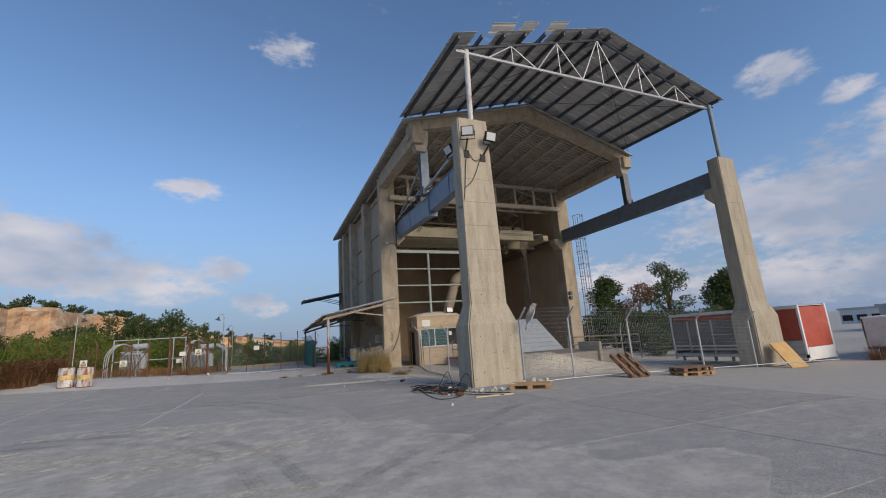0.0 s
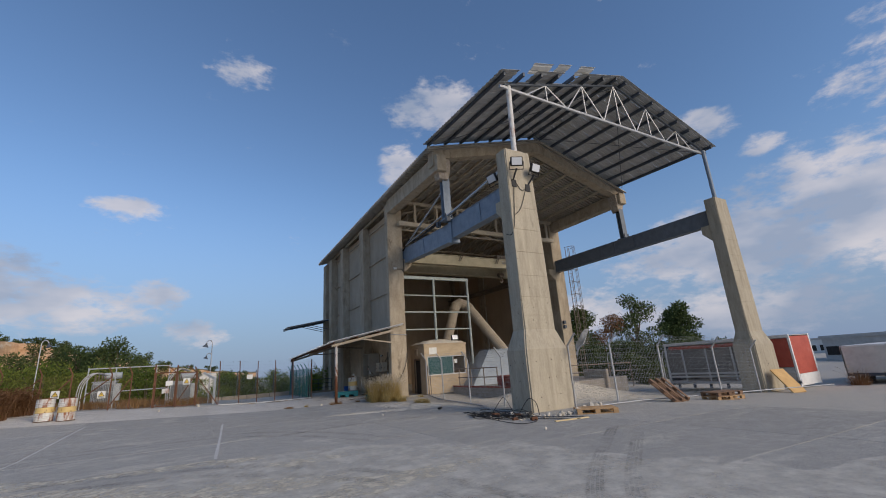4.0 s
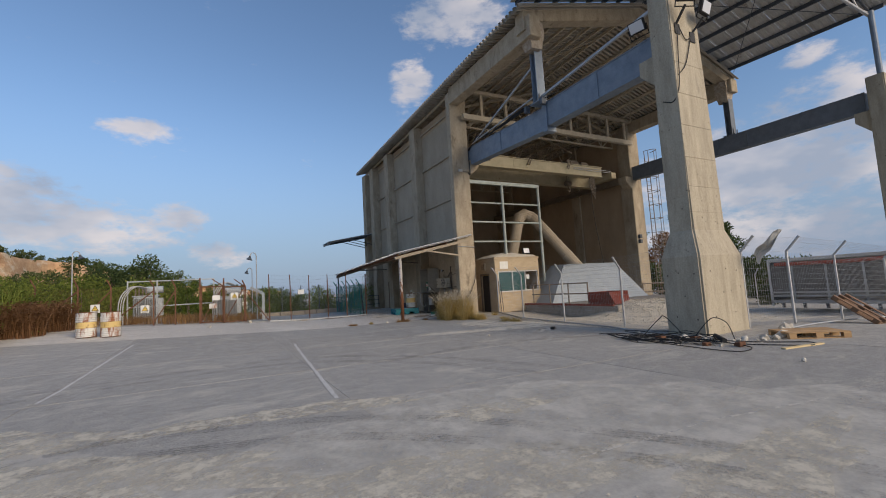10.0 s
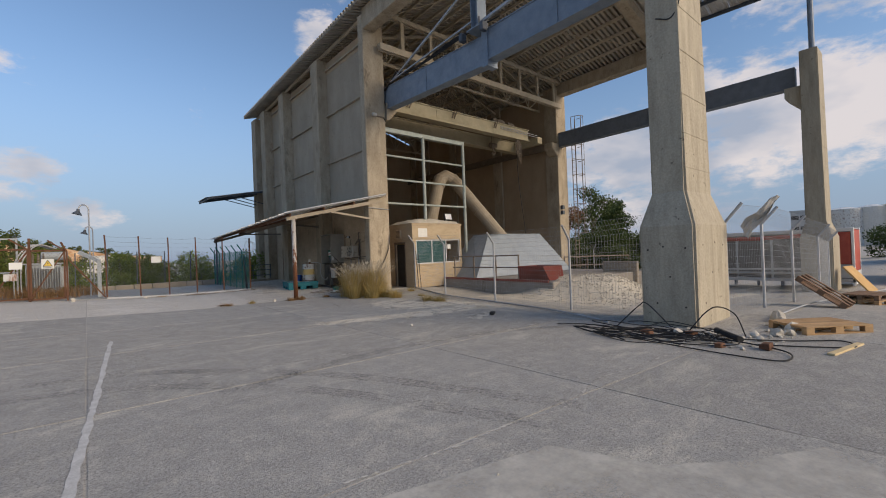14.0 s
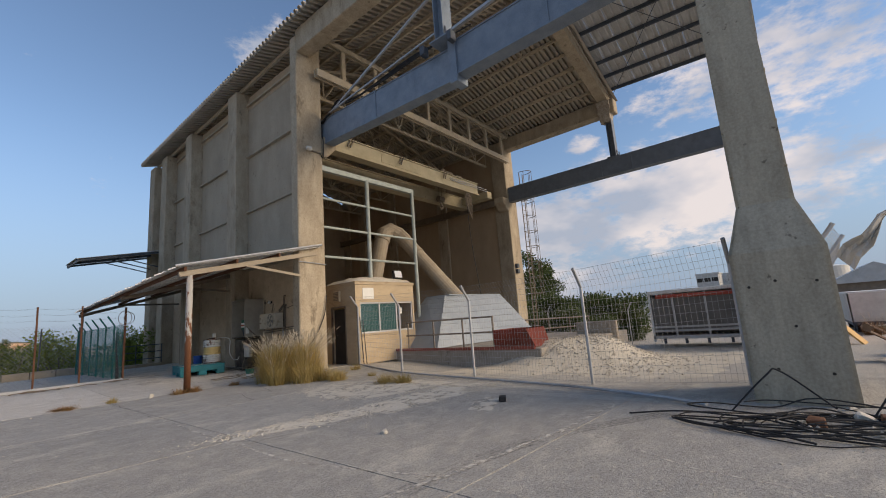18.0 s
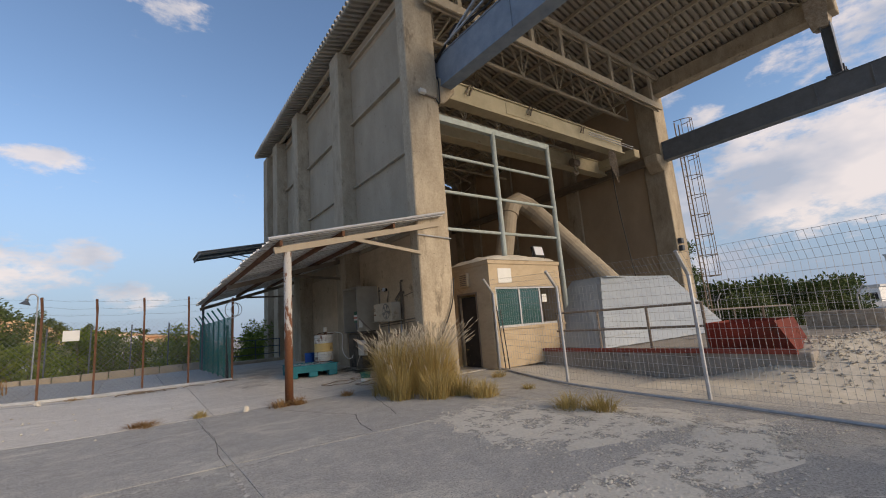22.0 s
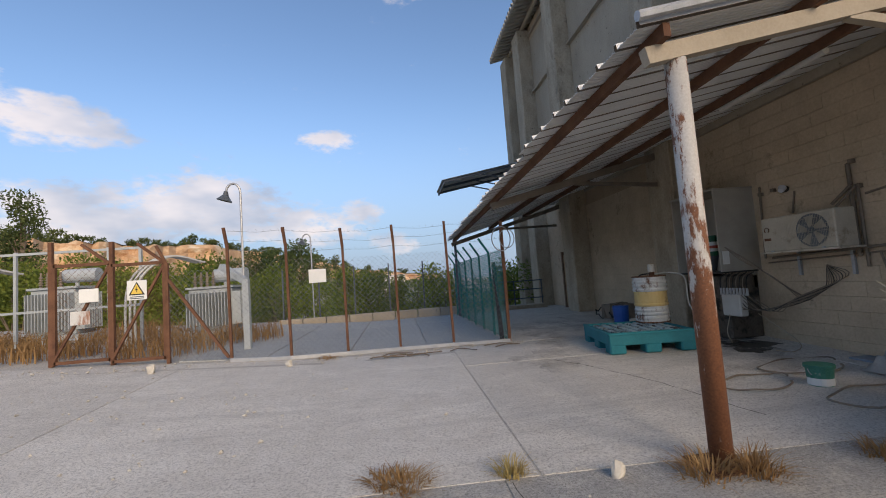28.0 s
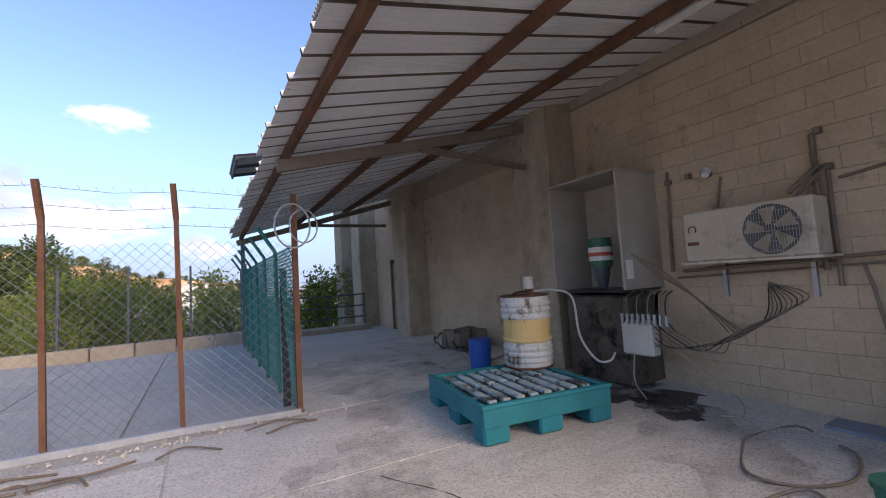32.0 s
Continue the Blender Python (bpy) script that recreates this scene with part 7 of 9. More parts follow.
rod(bm, (6.9, 27.4, 0.03), (6.9, 27.4, 0.45), 0.15, 18, 0.17)
part("pail", bm, RUST, pot)
solid("metal_offcut", box(7.2, 7.5, 28.2, 28.6, 0.03, 0.09), BLUE_STEEL, "blue-grey steel offcut by the wall", "offcut")
scrap = thing("scrap_engine", (7.1, 33.6, 0.15), "dark heap of scrap machinery and hoses by the wall", "scrap heap")
for k in range(16):
    bm = bmesh.new()
    x, y, z = 7.05 + R4.uniform(-0.3, 0.3), 34.2 + R4.uniform(-0.45, 0.45), 0.17
    if k % 3 == 0:
        tube(bm, [(x + 0.22 * math.cos(a), y + 0.25 * math.sin(a), 0.22 + 0.12 * R4.random() + 0.1 * math.sin(a)) for a in np.linspace(0, 2 * math.pi, 14)[:-1]], 0.015, 5, closed=True)
        part("hose_loop", bm, BLACK, scrap)
    else:
        bx(bm, x - 0.12, x + 0.12, y - 0.1, y + 0.1, z, z + R4.uniform(0.1, 0.4))
        rough_up(bm, 0.08, 5, k)
        part("lump", bm, BROWN_STEEL, scrap)
solid("rubble_bag", local(box(-0.3, 0.3, -0.2, 0.2, 0, 0.12, 0.05), pose(6.7, 33.0, 0.14, 0, 0, 20)), DUST, "flattened cement bag on the floor", "bag")

# conduit, camera and cable on the hall corner column
bm = bmesh.new()
tube(bm, curve_pts([(7.98, 26.38, 2.6), (7.85, 26.36, 1.9), (7.5, 26.36, 1.2), (7.25, 26.38, 0.9)], 6), 0.018, 6)
solid("column_cable", bm, BLACK, "black cable sagging down the corner column", "cable")
bm = bmesh.new()
rod(bm, (6.9, 26.39, 3.78), (8.02, 26.39, 3.72), 0.02, 6)
solid("column_conduit", bm, GALV, "thin conduit across the corner column", "conduit")
cctv = thing("security_camera", (7.4, 26.2, 8.0), "small white camera on a bracket", "camera")
part("arm", local(box(-0.3, 0.3, -0.02, 0.02, -0.02, 0.02), pose(7.6, 26.38, 8.0)), BROWN_STEEL, cctv)
part("housing", box(7.2, 7.42, 26.2, 26.32, 7.93, 8.07, 0.02), WHITE, cctv)
bm = bmesh.new()
tube(bm, curve_pts([(7.85, 26.38, 8.0), (7.98, 26.36, 7.85), (8.0, 26.36, 8.5), (7.96, 26.36, 8.7)], 5), 0.02, 6)
part("cable", bm, BLACK, cctv)
wl2 = thing("wall_lamp", (21.7, 26.3, 4.1), "dark bulkhead lamps on the hall corner", "lamp")
for z in (3.9, 4.25):
    part("housing", box(21.85, 22.1, 26.25, 26.43, z, z + 0.26, 0.02), DARK_STEEL, wl2)


# ---- plants ----
R5 = random.Random(55)
NP = np.random.default_rng(7)


def leaf_cloud(name, blobs, count, size, mat, parent, slim=0.45, hollow=0.55, label=""):
    """Many small bent leaves inside a set of ellipsoids (centre, radii), denser towards their skins."""
    weights = np.array([b[1][0] * b[1][1] + b[1][1] * b[1][2] for b in blobs])
    which = NP.choice(len(blobs), count, p=weights / weights.sum())
    mid = np.array([b[0] for b in blobs], float)[which]
    rad = np.array([b[1] for b in blobs], float)[which]
    d = NP.normal(size=(count, 3))
    d /= np.linalg.norm(d, axis=1)[:, None]
    rr = hollow + (1.08 - hollow) * NP.random(count) ** 0.7
    p = mid + d * rad * rr[:, None]
    u = NP.normal(size=(count, 3)) + d * 0.8
    u /= np.linalg.norm(u, axis=1)[:, None]
    v = np.cross(u, NP.normal(size=(count, 3)))
    v /= np.linalg.norm(v, axis=1)[:, None]
    s = size * (0.6 + 0.8 * NP.random(count))[:, None]
    verts = np.stack([p, p + u * s * 0.5 + v * s * slim * 0.5, p + u * s, p + u * s * 0.5 - v * s * slim * 0.5], 1).reshape(-1, 3)
    faces = np.arange(count * 4).reshape(-1, 4)
    return mesh_of(name, verts.tolist(), faces.tolist(), mat, parent, label)


def limb(bm, pts, r0, r1, n=6):
    pts = [Vector(p) for p in pts]
    rings = []
    for i, p in enumerate(pts):
        d = (pts[min(i + 1, len(pts) - 1)] - pts[max(i - 1, 0)]).normalized()
        a = d.orthogonal().normalized()
        c = d.cross(a)
        r = r0 + (r1 - r0) * i / (len(pts) - 1)
        rings.append([bm.verts.new(p + (a * math.cos(6.2832 * j / n) + c * math.sin(6.2832 * j / n)) * r) for j in range(n)])
    for a, b in zip(rings, rings[1:]):
        for j in range(n):
            bm.faces.new((a[j], a[(j + 1) % n], b[(j + 1) % n], b[j]))
    bm.faces.new(rings[-1])


def tree(x, y, z, h, spread, mat, leaves, size, label, group="", lobes=9, low=0.35, bare=False, pine=False, category="tree"):
    ob = thing("pine_tree" if pine else "tree", (x, y, z), label, category, group)
    bm = bmesh.new()
    top = Vector((x + R5.uniform(-0.1, 0.1) * spread, y, z + h * 0.8))
    limb(bm, curve_pts([(x, y, z - 0.3), (x + R5.uniform(-0.2, 0.2), y, z + h * 0.4), top], 3), h * 0.03 + 0.05, 0.03)
    blobs = []
    for k in range(lobes):
        f = low + (0.97 - low) * (k + R5.random() * 0.6) / lobes
        width = spread * (math.sin(math.pi * min(0.98, 0.18 + 0.8 * (f - low) / (1 - low))) ** 0.7) if not pine else spread * (1.15 - 0.75 * (f - low) / (1 - low)) * R5.uniform(0.55, 1.1)
        a = R5.uniform(0, 6.28)
        off = width * R5.uniform(0.35, 0.75)
        c = (x + off * math.cos(a), y + off * math.sin(a), z + f * h)
        r = spread * R5.uniform(0.3, 0.5)
        blobs.append((c, (r, r, r * R5.uniform(0.5, 0.75))))
        limb(bm, curve_pts([(x, y, z + f * h * 0.55), (x + 0.5 * (c[0] - x), y + 0.5 * (c[1] - y), z + f * h * 0.82), c], 3), h * 0.012 + 0.015, 0.012, 5)
        if bare:
            for m in range(4):
                q = (c[0] + R5.uniform(-1, 1) * r, c[1] + R5.uniform(-1, 1) * r, c[2] + R5.uniform(0.2, 1.1) * r)
                limb(bm, [c, q], 0.025, 0.008, 4)
    part("trunk", bm, BARK, ob)
    leaf_cloud("crown", blobs, leaves, size, mat, ob, hollow=0.35)
    return ob


def shrub(x, y, z, h, spread, mat, leaves, size, label, group):
    ob = thing("shrub", (x, y, z), label, "shrub", group)
    bm = bmesh.new()
    blobs = []
    for k in range(10):
        a, o = R5.uniform(0, 6.28), R5.uniform(0.1, 0.8) * spread
        f = (k + 0.5) / 10 * 0.76 + 0.08
        c = (x + o * math.cos(a), y + o * math.sin(a), z + f * h)
        blobs.append((c, (spread * R5.uniform(0.25, 0.5), spread * R5.uniform(0.25, 0.5), h * R5.uniform(0.1, 0.24))))
        limb(bm, [(x + 0.2 * math.cos(a), y + 0.2 * math.sin(a), z - 0.1), c], 0.035, 0.01, 5)
    part("stem", bm, BARK, ob)
    leaf_cloud("foliage", blobs, leaves, size, mat, ob, hollow=0.3)
    return ob


LEAF_LIME = leaf_material("yellow_green_leaves", (0.09, 0.15, 0.025), (0.4, 0.43, 0.09), 0.45)
kinds = [
    shrub(-1.0, 43.5, ground_z(-1, 43.5), 2.7, 1.7, LEAF_LIME, 2600, 0.16, "bright green shrub behind the yard fence", "shrubs behind the fence"),
    shrub(3.5, 44.0, ground_z(3.5, 44), 2.6, 1.8, LEAF_LIME, 2600, 0.16, "bright green shrub behind the yard fence", "shrubs behind the fence"),
    shrub(-4.5, 44.0, ground_z(-4.5, 44), 3.0, 1.8, LEAF_BUSH, 2600, 0.15, "green shrub behind the yard fence", "shrubs behind the fence"),
    shrub(6.5, 45.0, ground_z(6.5, 45), 2.7, 1.7, LEAF_BUSH, 2600, 0.15, "green shrub behind the yard fence", "shrubs behind the fence"),
]
for row, (y, step, grow) in enumerate(((43.6, 2.3, 1.0), (47.5, 2.7, 1.05), (53.0, 3.4, 1.12), (60, 4.5, 1.2))):
    x = -34.0 + row
    while x < 11.0 + row * 3:
        jx, jy = x + R5.uniform(-0.7, 0.7), y + R5.uniform(-0.9, 0.9) + max(0, -x - 14) * 0.12
        if row > 0 or min(abs(jx - v) for v in (-1.0, 3.5, -4.5, 6.5)) > 1.0:
            src = kinds[R5.choice((0, 1, 2, 3) if x > -12 else (2, 3, 2, 0))]
            ob = copy_thing(src, pose(jx, jy, ground_z(jx, jy) - 0.1, 0, 0, R5.uniform(0, 360)))
            k = grow * (0.85 + 0.3 * R5.random()) * (1 + min(max(0, -x - 4), 8) * 0.02)
            ob.scale = (k, k, k * R5.uniform(0.85, 1.1))
        x += step
# thicket and dry weeds west of the yard
for x, y, s in ((-11.9, 26.8, 0.42), (-12.3, 28.4, 0.5), (-11.7, 29.8, 0.45), (-13.6, 25.6, 0.5), (-12.7, 24.2, 0.4), (-15.2, 24.4, 0.5)):
    ob = copy_thing(kinds[3], pose(x, y, ground_z(x, y) - 0.05, 0, 0, 50 * x))
    ob.scale = (s, s, s)
for k in range(16):
    x, y = -12.6 - R5.random() * 7.5, 27.5 + R5.random() * 8.5
    ob = copy_thing(kinds[2 + k % 2], pose(x, y, ground_z(x, y) - 0.1, 0, 0, R5.uniform(0, 360)))
    s = R5.uniform(0.65, 0.95)
    ob.scale = (s, s, s)


def weeds(name, spots, count, h, mat, label, category="weeds", wide=0.02):
    """Dry upright stalks with side leaves, uncountable."""
    verts, faces = [], []
    for k in range(count):
        cx, cy, r = R5.choice(spots)
        a, o = R5.uniform(0, 6.28), r * math.sqrt(R5.random())
        x, y = cx + o * math.cos(a), cy + o * math.sin(a)
        z = ground_z(x, y)
        hh = h * R5.uniform(0.45, 1.05)
        lx, ly = R5.gauss(0, 0.16) * hh, R5.gauss(0, 0.16) * hh
        b = R5.uniform(0, 3.14)
        dx, dy = wide * math.cos(b), wide * math.sin(b)
        n = len(verts)
        for f, w in ((0, 0.7), (0.5, 1.0), (1.0, 0.15)):
            verts += [(x + lx * f * f - dx * w, y + ly * f * f - dy * w, z + hh * f), (x + lx * f * f + dx * w, y + ly * f * f + dy * w, z + hh * f)]
        faces += [(n, n + 1, n + 3, n + 2), (n + 2, n + 3, n + 5, n + 4)]
        for m in range(3):
            f = R5.uniform(0.3, 0.95)
            px, py, pz = x + lx * f * f, y + ly * f * f, z + hh * f
            qa, ql = R5.uniform(0, 6.28), R5.uniform(0.08, 0.2) * h
            n = len(verts)
            verts += [(px, py, pz), (px + ql * 0.5 * math.cos(qa + 0.4), py + ql * 0.5 * math.sin(qa + 0.4), pz + ql * 0.3), (px + ql * math.cos(qa), py + ql * math.sin(qa), pz + ql * 0.35), (px + ql * 0.5 * math.cos(qa - 0.4), py + ql * 0.5 * math.sin(qa - 0.4), pz + ql * 0.3)]
            faces.append((n, n + 1, n + 2, n + 3))
    ob = mesh_of(name, verts, faces, mat)
    return tagged(ob, label, category, kind="stuff")


weeds("dry_weeds", [(-12.6, 26.5, 1.2), (-13.4, 28.5, 1.6), (-12.2, 30.2, 1.0), (-14.8, 25.8, 1.8), (-13.6, 23.8, 1.2), (-16, 27.5, 2), (-11.6, 29.4, 0.8), (-11.2, 31.2, 0.9), (-14.4, 24.6, 1.4), (-12.9, 25.0, 0.9)], 8200, 1.3, LEAF_DRY, "tall dry reddish-brown weeds at the yard edge", wide=0.011)
weeds("green_weeds", [(-13.4, 29.5, 1.5), (-15.4, 29, 2.2), (-12.7, 31.8, 1.0), (-17, 30, 2)], 1500, 1.9, LEAF_BUSH, "tall green weeds mixed into the thicket", wide=0.03)
weeds("substation_weeds", [(-6.5, 33.6, 0.9), (-4.2, 33.8, 1.2), (-8.6, 34.5, 1.2), (-3.0, 35.5, 0.9), (-5.5, 36.5, 1.6), (-10, 35, 1.5), (-7.5, 37.5, 1.5)], 2200, 0.5, STRAW, "dry straw-coloured grass between the transformers", "grass", 0.012)

# larger trees in the distance
tree(-16.5, 106, -1, 11.5, 6.0, LEAF_DARK, 4200, 0.55, "broad dark green tree beyond the shrubs", lobes=14, low=0.2)
tree(-23.5, 112, -1, 10.5, 5.0, LEAF_DARK, 3200, 0.55, "broad dark green tree beyond the shrubs", lobes=11, low=0.2)
pines = [tree(-30, 132, 0, 12, 3.6, LEAF_PINE, 1500, 0.6, "pine tree on the slope below the cliff", "hillside pines", 12, 0.2, pine=True),
         tree(-36, 134, 0, 13.5, 3.4, LEAF_PINE, 1500, 0.6, "pine tree on the slope below the cliff", "hillside pines", 12, 0.2, pine=True)]
for x, y, s in ((-41, 138, 0.85), (-45, 143, 0.85), (-48, 150, 0.9), (-52, 152, 0.8), (-26.5, 130, 0.85), (-33, 138, 1.05), (-22, 138, 0.85), (-13.5, 128, 0.72), (-10.5, 124, 0.6), (-7, 132, 0.5), (-28, 142, 0.95), (-3, 140, 0.45), (2, 120, 0.3), (7, 118, 0.28), (-18, 140, 0.7), (12, 110, 0.26)):
    ob = copy_thing(pines[R5.randrange(2)], pose(x, y, 0, 0, 0, R5.uniform(0, 360)))
    ob.scale = (s * R5.uniform(0.9, 1.2), s * R5.uniform(0.9, 1.2), s)
tree(-55, 93, 2, 17, 5.0, LEAF_PINE, 4200, 0.5, "tall pine tree on the hillside", lobes=18, low=0.1, pine=True)
for x, y, sc in ((-38, 98, 0.62), (-34, 103, 0.7), (-29.5, 100, 0.6), (-43, 102, 0.6), (-26, 108, 0.66), (-47, 99, 0.5), (-32, 96, 0.5)):
    ob = copy_thing(pines[R5.randrange(2)], pose(x, y, 0, 0, 0, R5.uniform(0, 360)))
    ob.scale = (sc * 1.25, sc * 1.25, sc)
tree(-24.6, 46, -0.4, 10.4, 2.4, LEAF_PINE, 3600, 0.3, "tall thin pine tree at the yard edge", lobes=14, low=0.25, pine=True)
tree(-60, 97, 2, 13, 5.0, LEAF_PINE, 2600, 0.5, "tall pine tree on the hillside", lobes=14, low=0.1, pine=True)


# hill with the quarry face
def hill_d(az):
    """Distance of the quarry face and height of its rim, by bearing in degrees."""
    pts = [(-75, 120, 17), (-60, 118, 17), (-45, 120, 16.5), (-34, 132, 14.2), (-27, 150, 14.6), (-21, 178, 16.8), (-16, 222, 17.5), (-10, 250, 14), (-4, 280, 9), (6, 300, 4)]
    for (a, d, h), (b, e, g) in zip(pts, pts[1:]):
        if az <= b:
            f = max(0.0, (az - a) / (b - a))
            f = f * f * (3 - 2 * f)
            return d + (e - d) * f, 1.2 * (h + (g - h) * f)
    return 300, 4


hill = thing("hill", (-60, 140, 0), "scrub hill with an orange sandstone quarry face", "hill", kind="structure")
hv, hf, cv, cf = [], [], [], []
COLS = 150
for i in range(COLS):
    az = -75 + 81 * i / (COLS - 1)
    dist, top = hill_d(az)
    a = radians(az)
    jag = 7 * noise.noise(Vector((az * 0.35, 0, 0))) + 3 * noise.noise(Vector((az * 1.3, 4, 0)))
    top += 1.4 * noise.noise(Vector((az * 0.5, 9, 0))) + 0.6 * noise.noise(Vector((az * 2.1, 2, 0)))
    foot = top * (0.42 + 0.12 * noise.noise(Vector((az * 0.3, 20, 0))))
    for off, z in ((-95, -2.5), (-55, 0.0), (-28, foot * 0.55), (-10, foot * 0.9), (0, foot)):
        r = dist + off + jag * (off > -30)
        hv.append((r * math.sin(a), 10 + r * math.cos(a), z + 0.8 * noise.noise(Vector((az, off, 3)))))
    for k in range(9):
        f = k / 8
        r = dist + jag + f * 7 + 2.2 * noise.noise(Vector((az * 0.9, f * 4, 7))) + 1.1 * noise.noise(Vector((az * 3, f * 9, 1)))
        cv.append((r * math.sin(a), 10 + r * math.cos(a), foot - 0.4 + (top - foot + 0.4) * f))
    for off, z in ((7, top), (30, top + 1.0), (160, top - 2), (420, -4)):
        r = dist + off + jag * (off < 40)
        hv.append((r * math.sin(a), 10 + r * math.cos(a), z))
for i in range(COLS - 1):
    for k in (0, 1, 2, 3, 5, 6, 7):
        hf.append((i * 9 + k, i * 9 + k + 1, i * 9 + 10 + k, i * 9 + 9 + k))
    for k in range(8):
        cf.append((i * 9 + k, i * 9 + k + 1, i * 9 + 10 + k, i * 9 + 9 + k))
mesh_of("slope", hv, hf, SCRUB, hill, smooth=True)
mesh_of("cliff_face", cv, cf, CLIFF, hill, "crumbling orange and cream sandstone face")
bushes = shrub(-70, 100, 8, 2.8, 2.4, LEAF_PINE, 700, 0.5, "dark scrub bush on the hillside", "hillside scrub")
bushes.location = (-70, 100, 8)
for k in range(90):
    az = -64 + 66 * k / 90 + R5.uniform(-0.4, 0.4)
    dist, top = hill_d(az)
    jag = 7 * noise.noise(Vector((az * 0.35, 0, 0)))
    a = radians(az)
    if k % 3:
        r, z, s = dist + jag + R5.uniform(9, 20), top - 0.5, R5.uniform(0.6, 1.7)
    else:
        off = R5.uniform(-26, -4)
        r, z, s = dist + jag + off, top * 0.42 * (0.95 + off / 60) - 0.4, R5.uniform(0.9, 1.6)
    ob = copy_thing(bushes, pose(r * math.sin(a), 10 + r * math.cos(a), z, 0, 0, R5.uniform(0, 360)))
    ob.scale = (s, s, s * R5.uniform(0.8, 1.3))

# trees east of the hall
tree(41.5, 43.3, -0.7, 8.6, 3.2, LEAF_DARK, 9000, 0.34, "dark leafy tree behind the fence", lobes=18, low=0.08)
tree(50.5, 40.5, -0.7, 10.4, 3.3, LEAF_DARK, 4200, 0.32, "half-bare tree with twisted branches", lobes=13, low=0.3, bare=True)
tree(46, 41.5, -0.7, 7.4, 3.2, LEAF_DRY, 3600, 0.26, "brown half-dry tree behind the fence", lobes=10, low=0.2, bare=True)
tree(90, 57.5, -0.7, 12.4, 5.2, LEAF_DARK, 9500, 0.55, "dark leafy tree behind the trailer", lobes=20, low=0.05)
tree(64, 12.5, -0.7, 2.9, 3.4, LEAF_DARK, 2400, 0.3, "dark leafy tree behind the trailers", lobes=10, low=0.15)
east_shrub = shrub(31, 36, ground_z(31, 36), 2.9, 1.9, LEAF_DARK, 3600, 0.2, "dark green shrub behind the mesh fence", "shrubs beyond the rubble")
for x, y, s in ((29.5, 33.0, 1.25), (33.5, 29.0, 1.35), (35.5, 24.0, 1.1), (40, 29, 1.4), (37, 31.5, 1.4), (28.5, 34.5, 1.1), (30.5, 30.5, 1.2), (32, 27.5, 1.25), (33.8, 25.2, 1.2), (30, 26, 0.9), (36, 26.5, 1.3), (29.6, 29, 0.9), (38.5, 25, 1.2), (34, 33, 1.3), (27.3, 30.5, 0.7), (28.2, 24.2, 0.65), (29.3, 22.2, 0.6)):
    ob = copy_thing(east_shrub, pose(x, y, ground_z(x, y) - 0.1, 0, 0, R5.uniform(0, 360)))
    ob.scale = (s, s, s)
mesh_fence("mesh_fence", [(28.6, 32.8), (27.6, 27.4), (26.2, 21.4), (26.9, 19.9)], (-0.5, -1), "galvanised mesh fence behind the rubble", cols=0.18, rows=0.2)


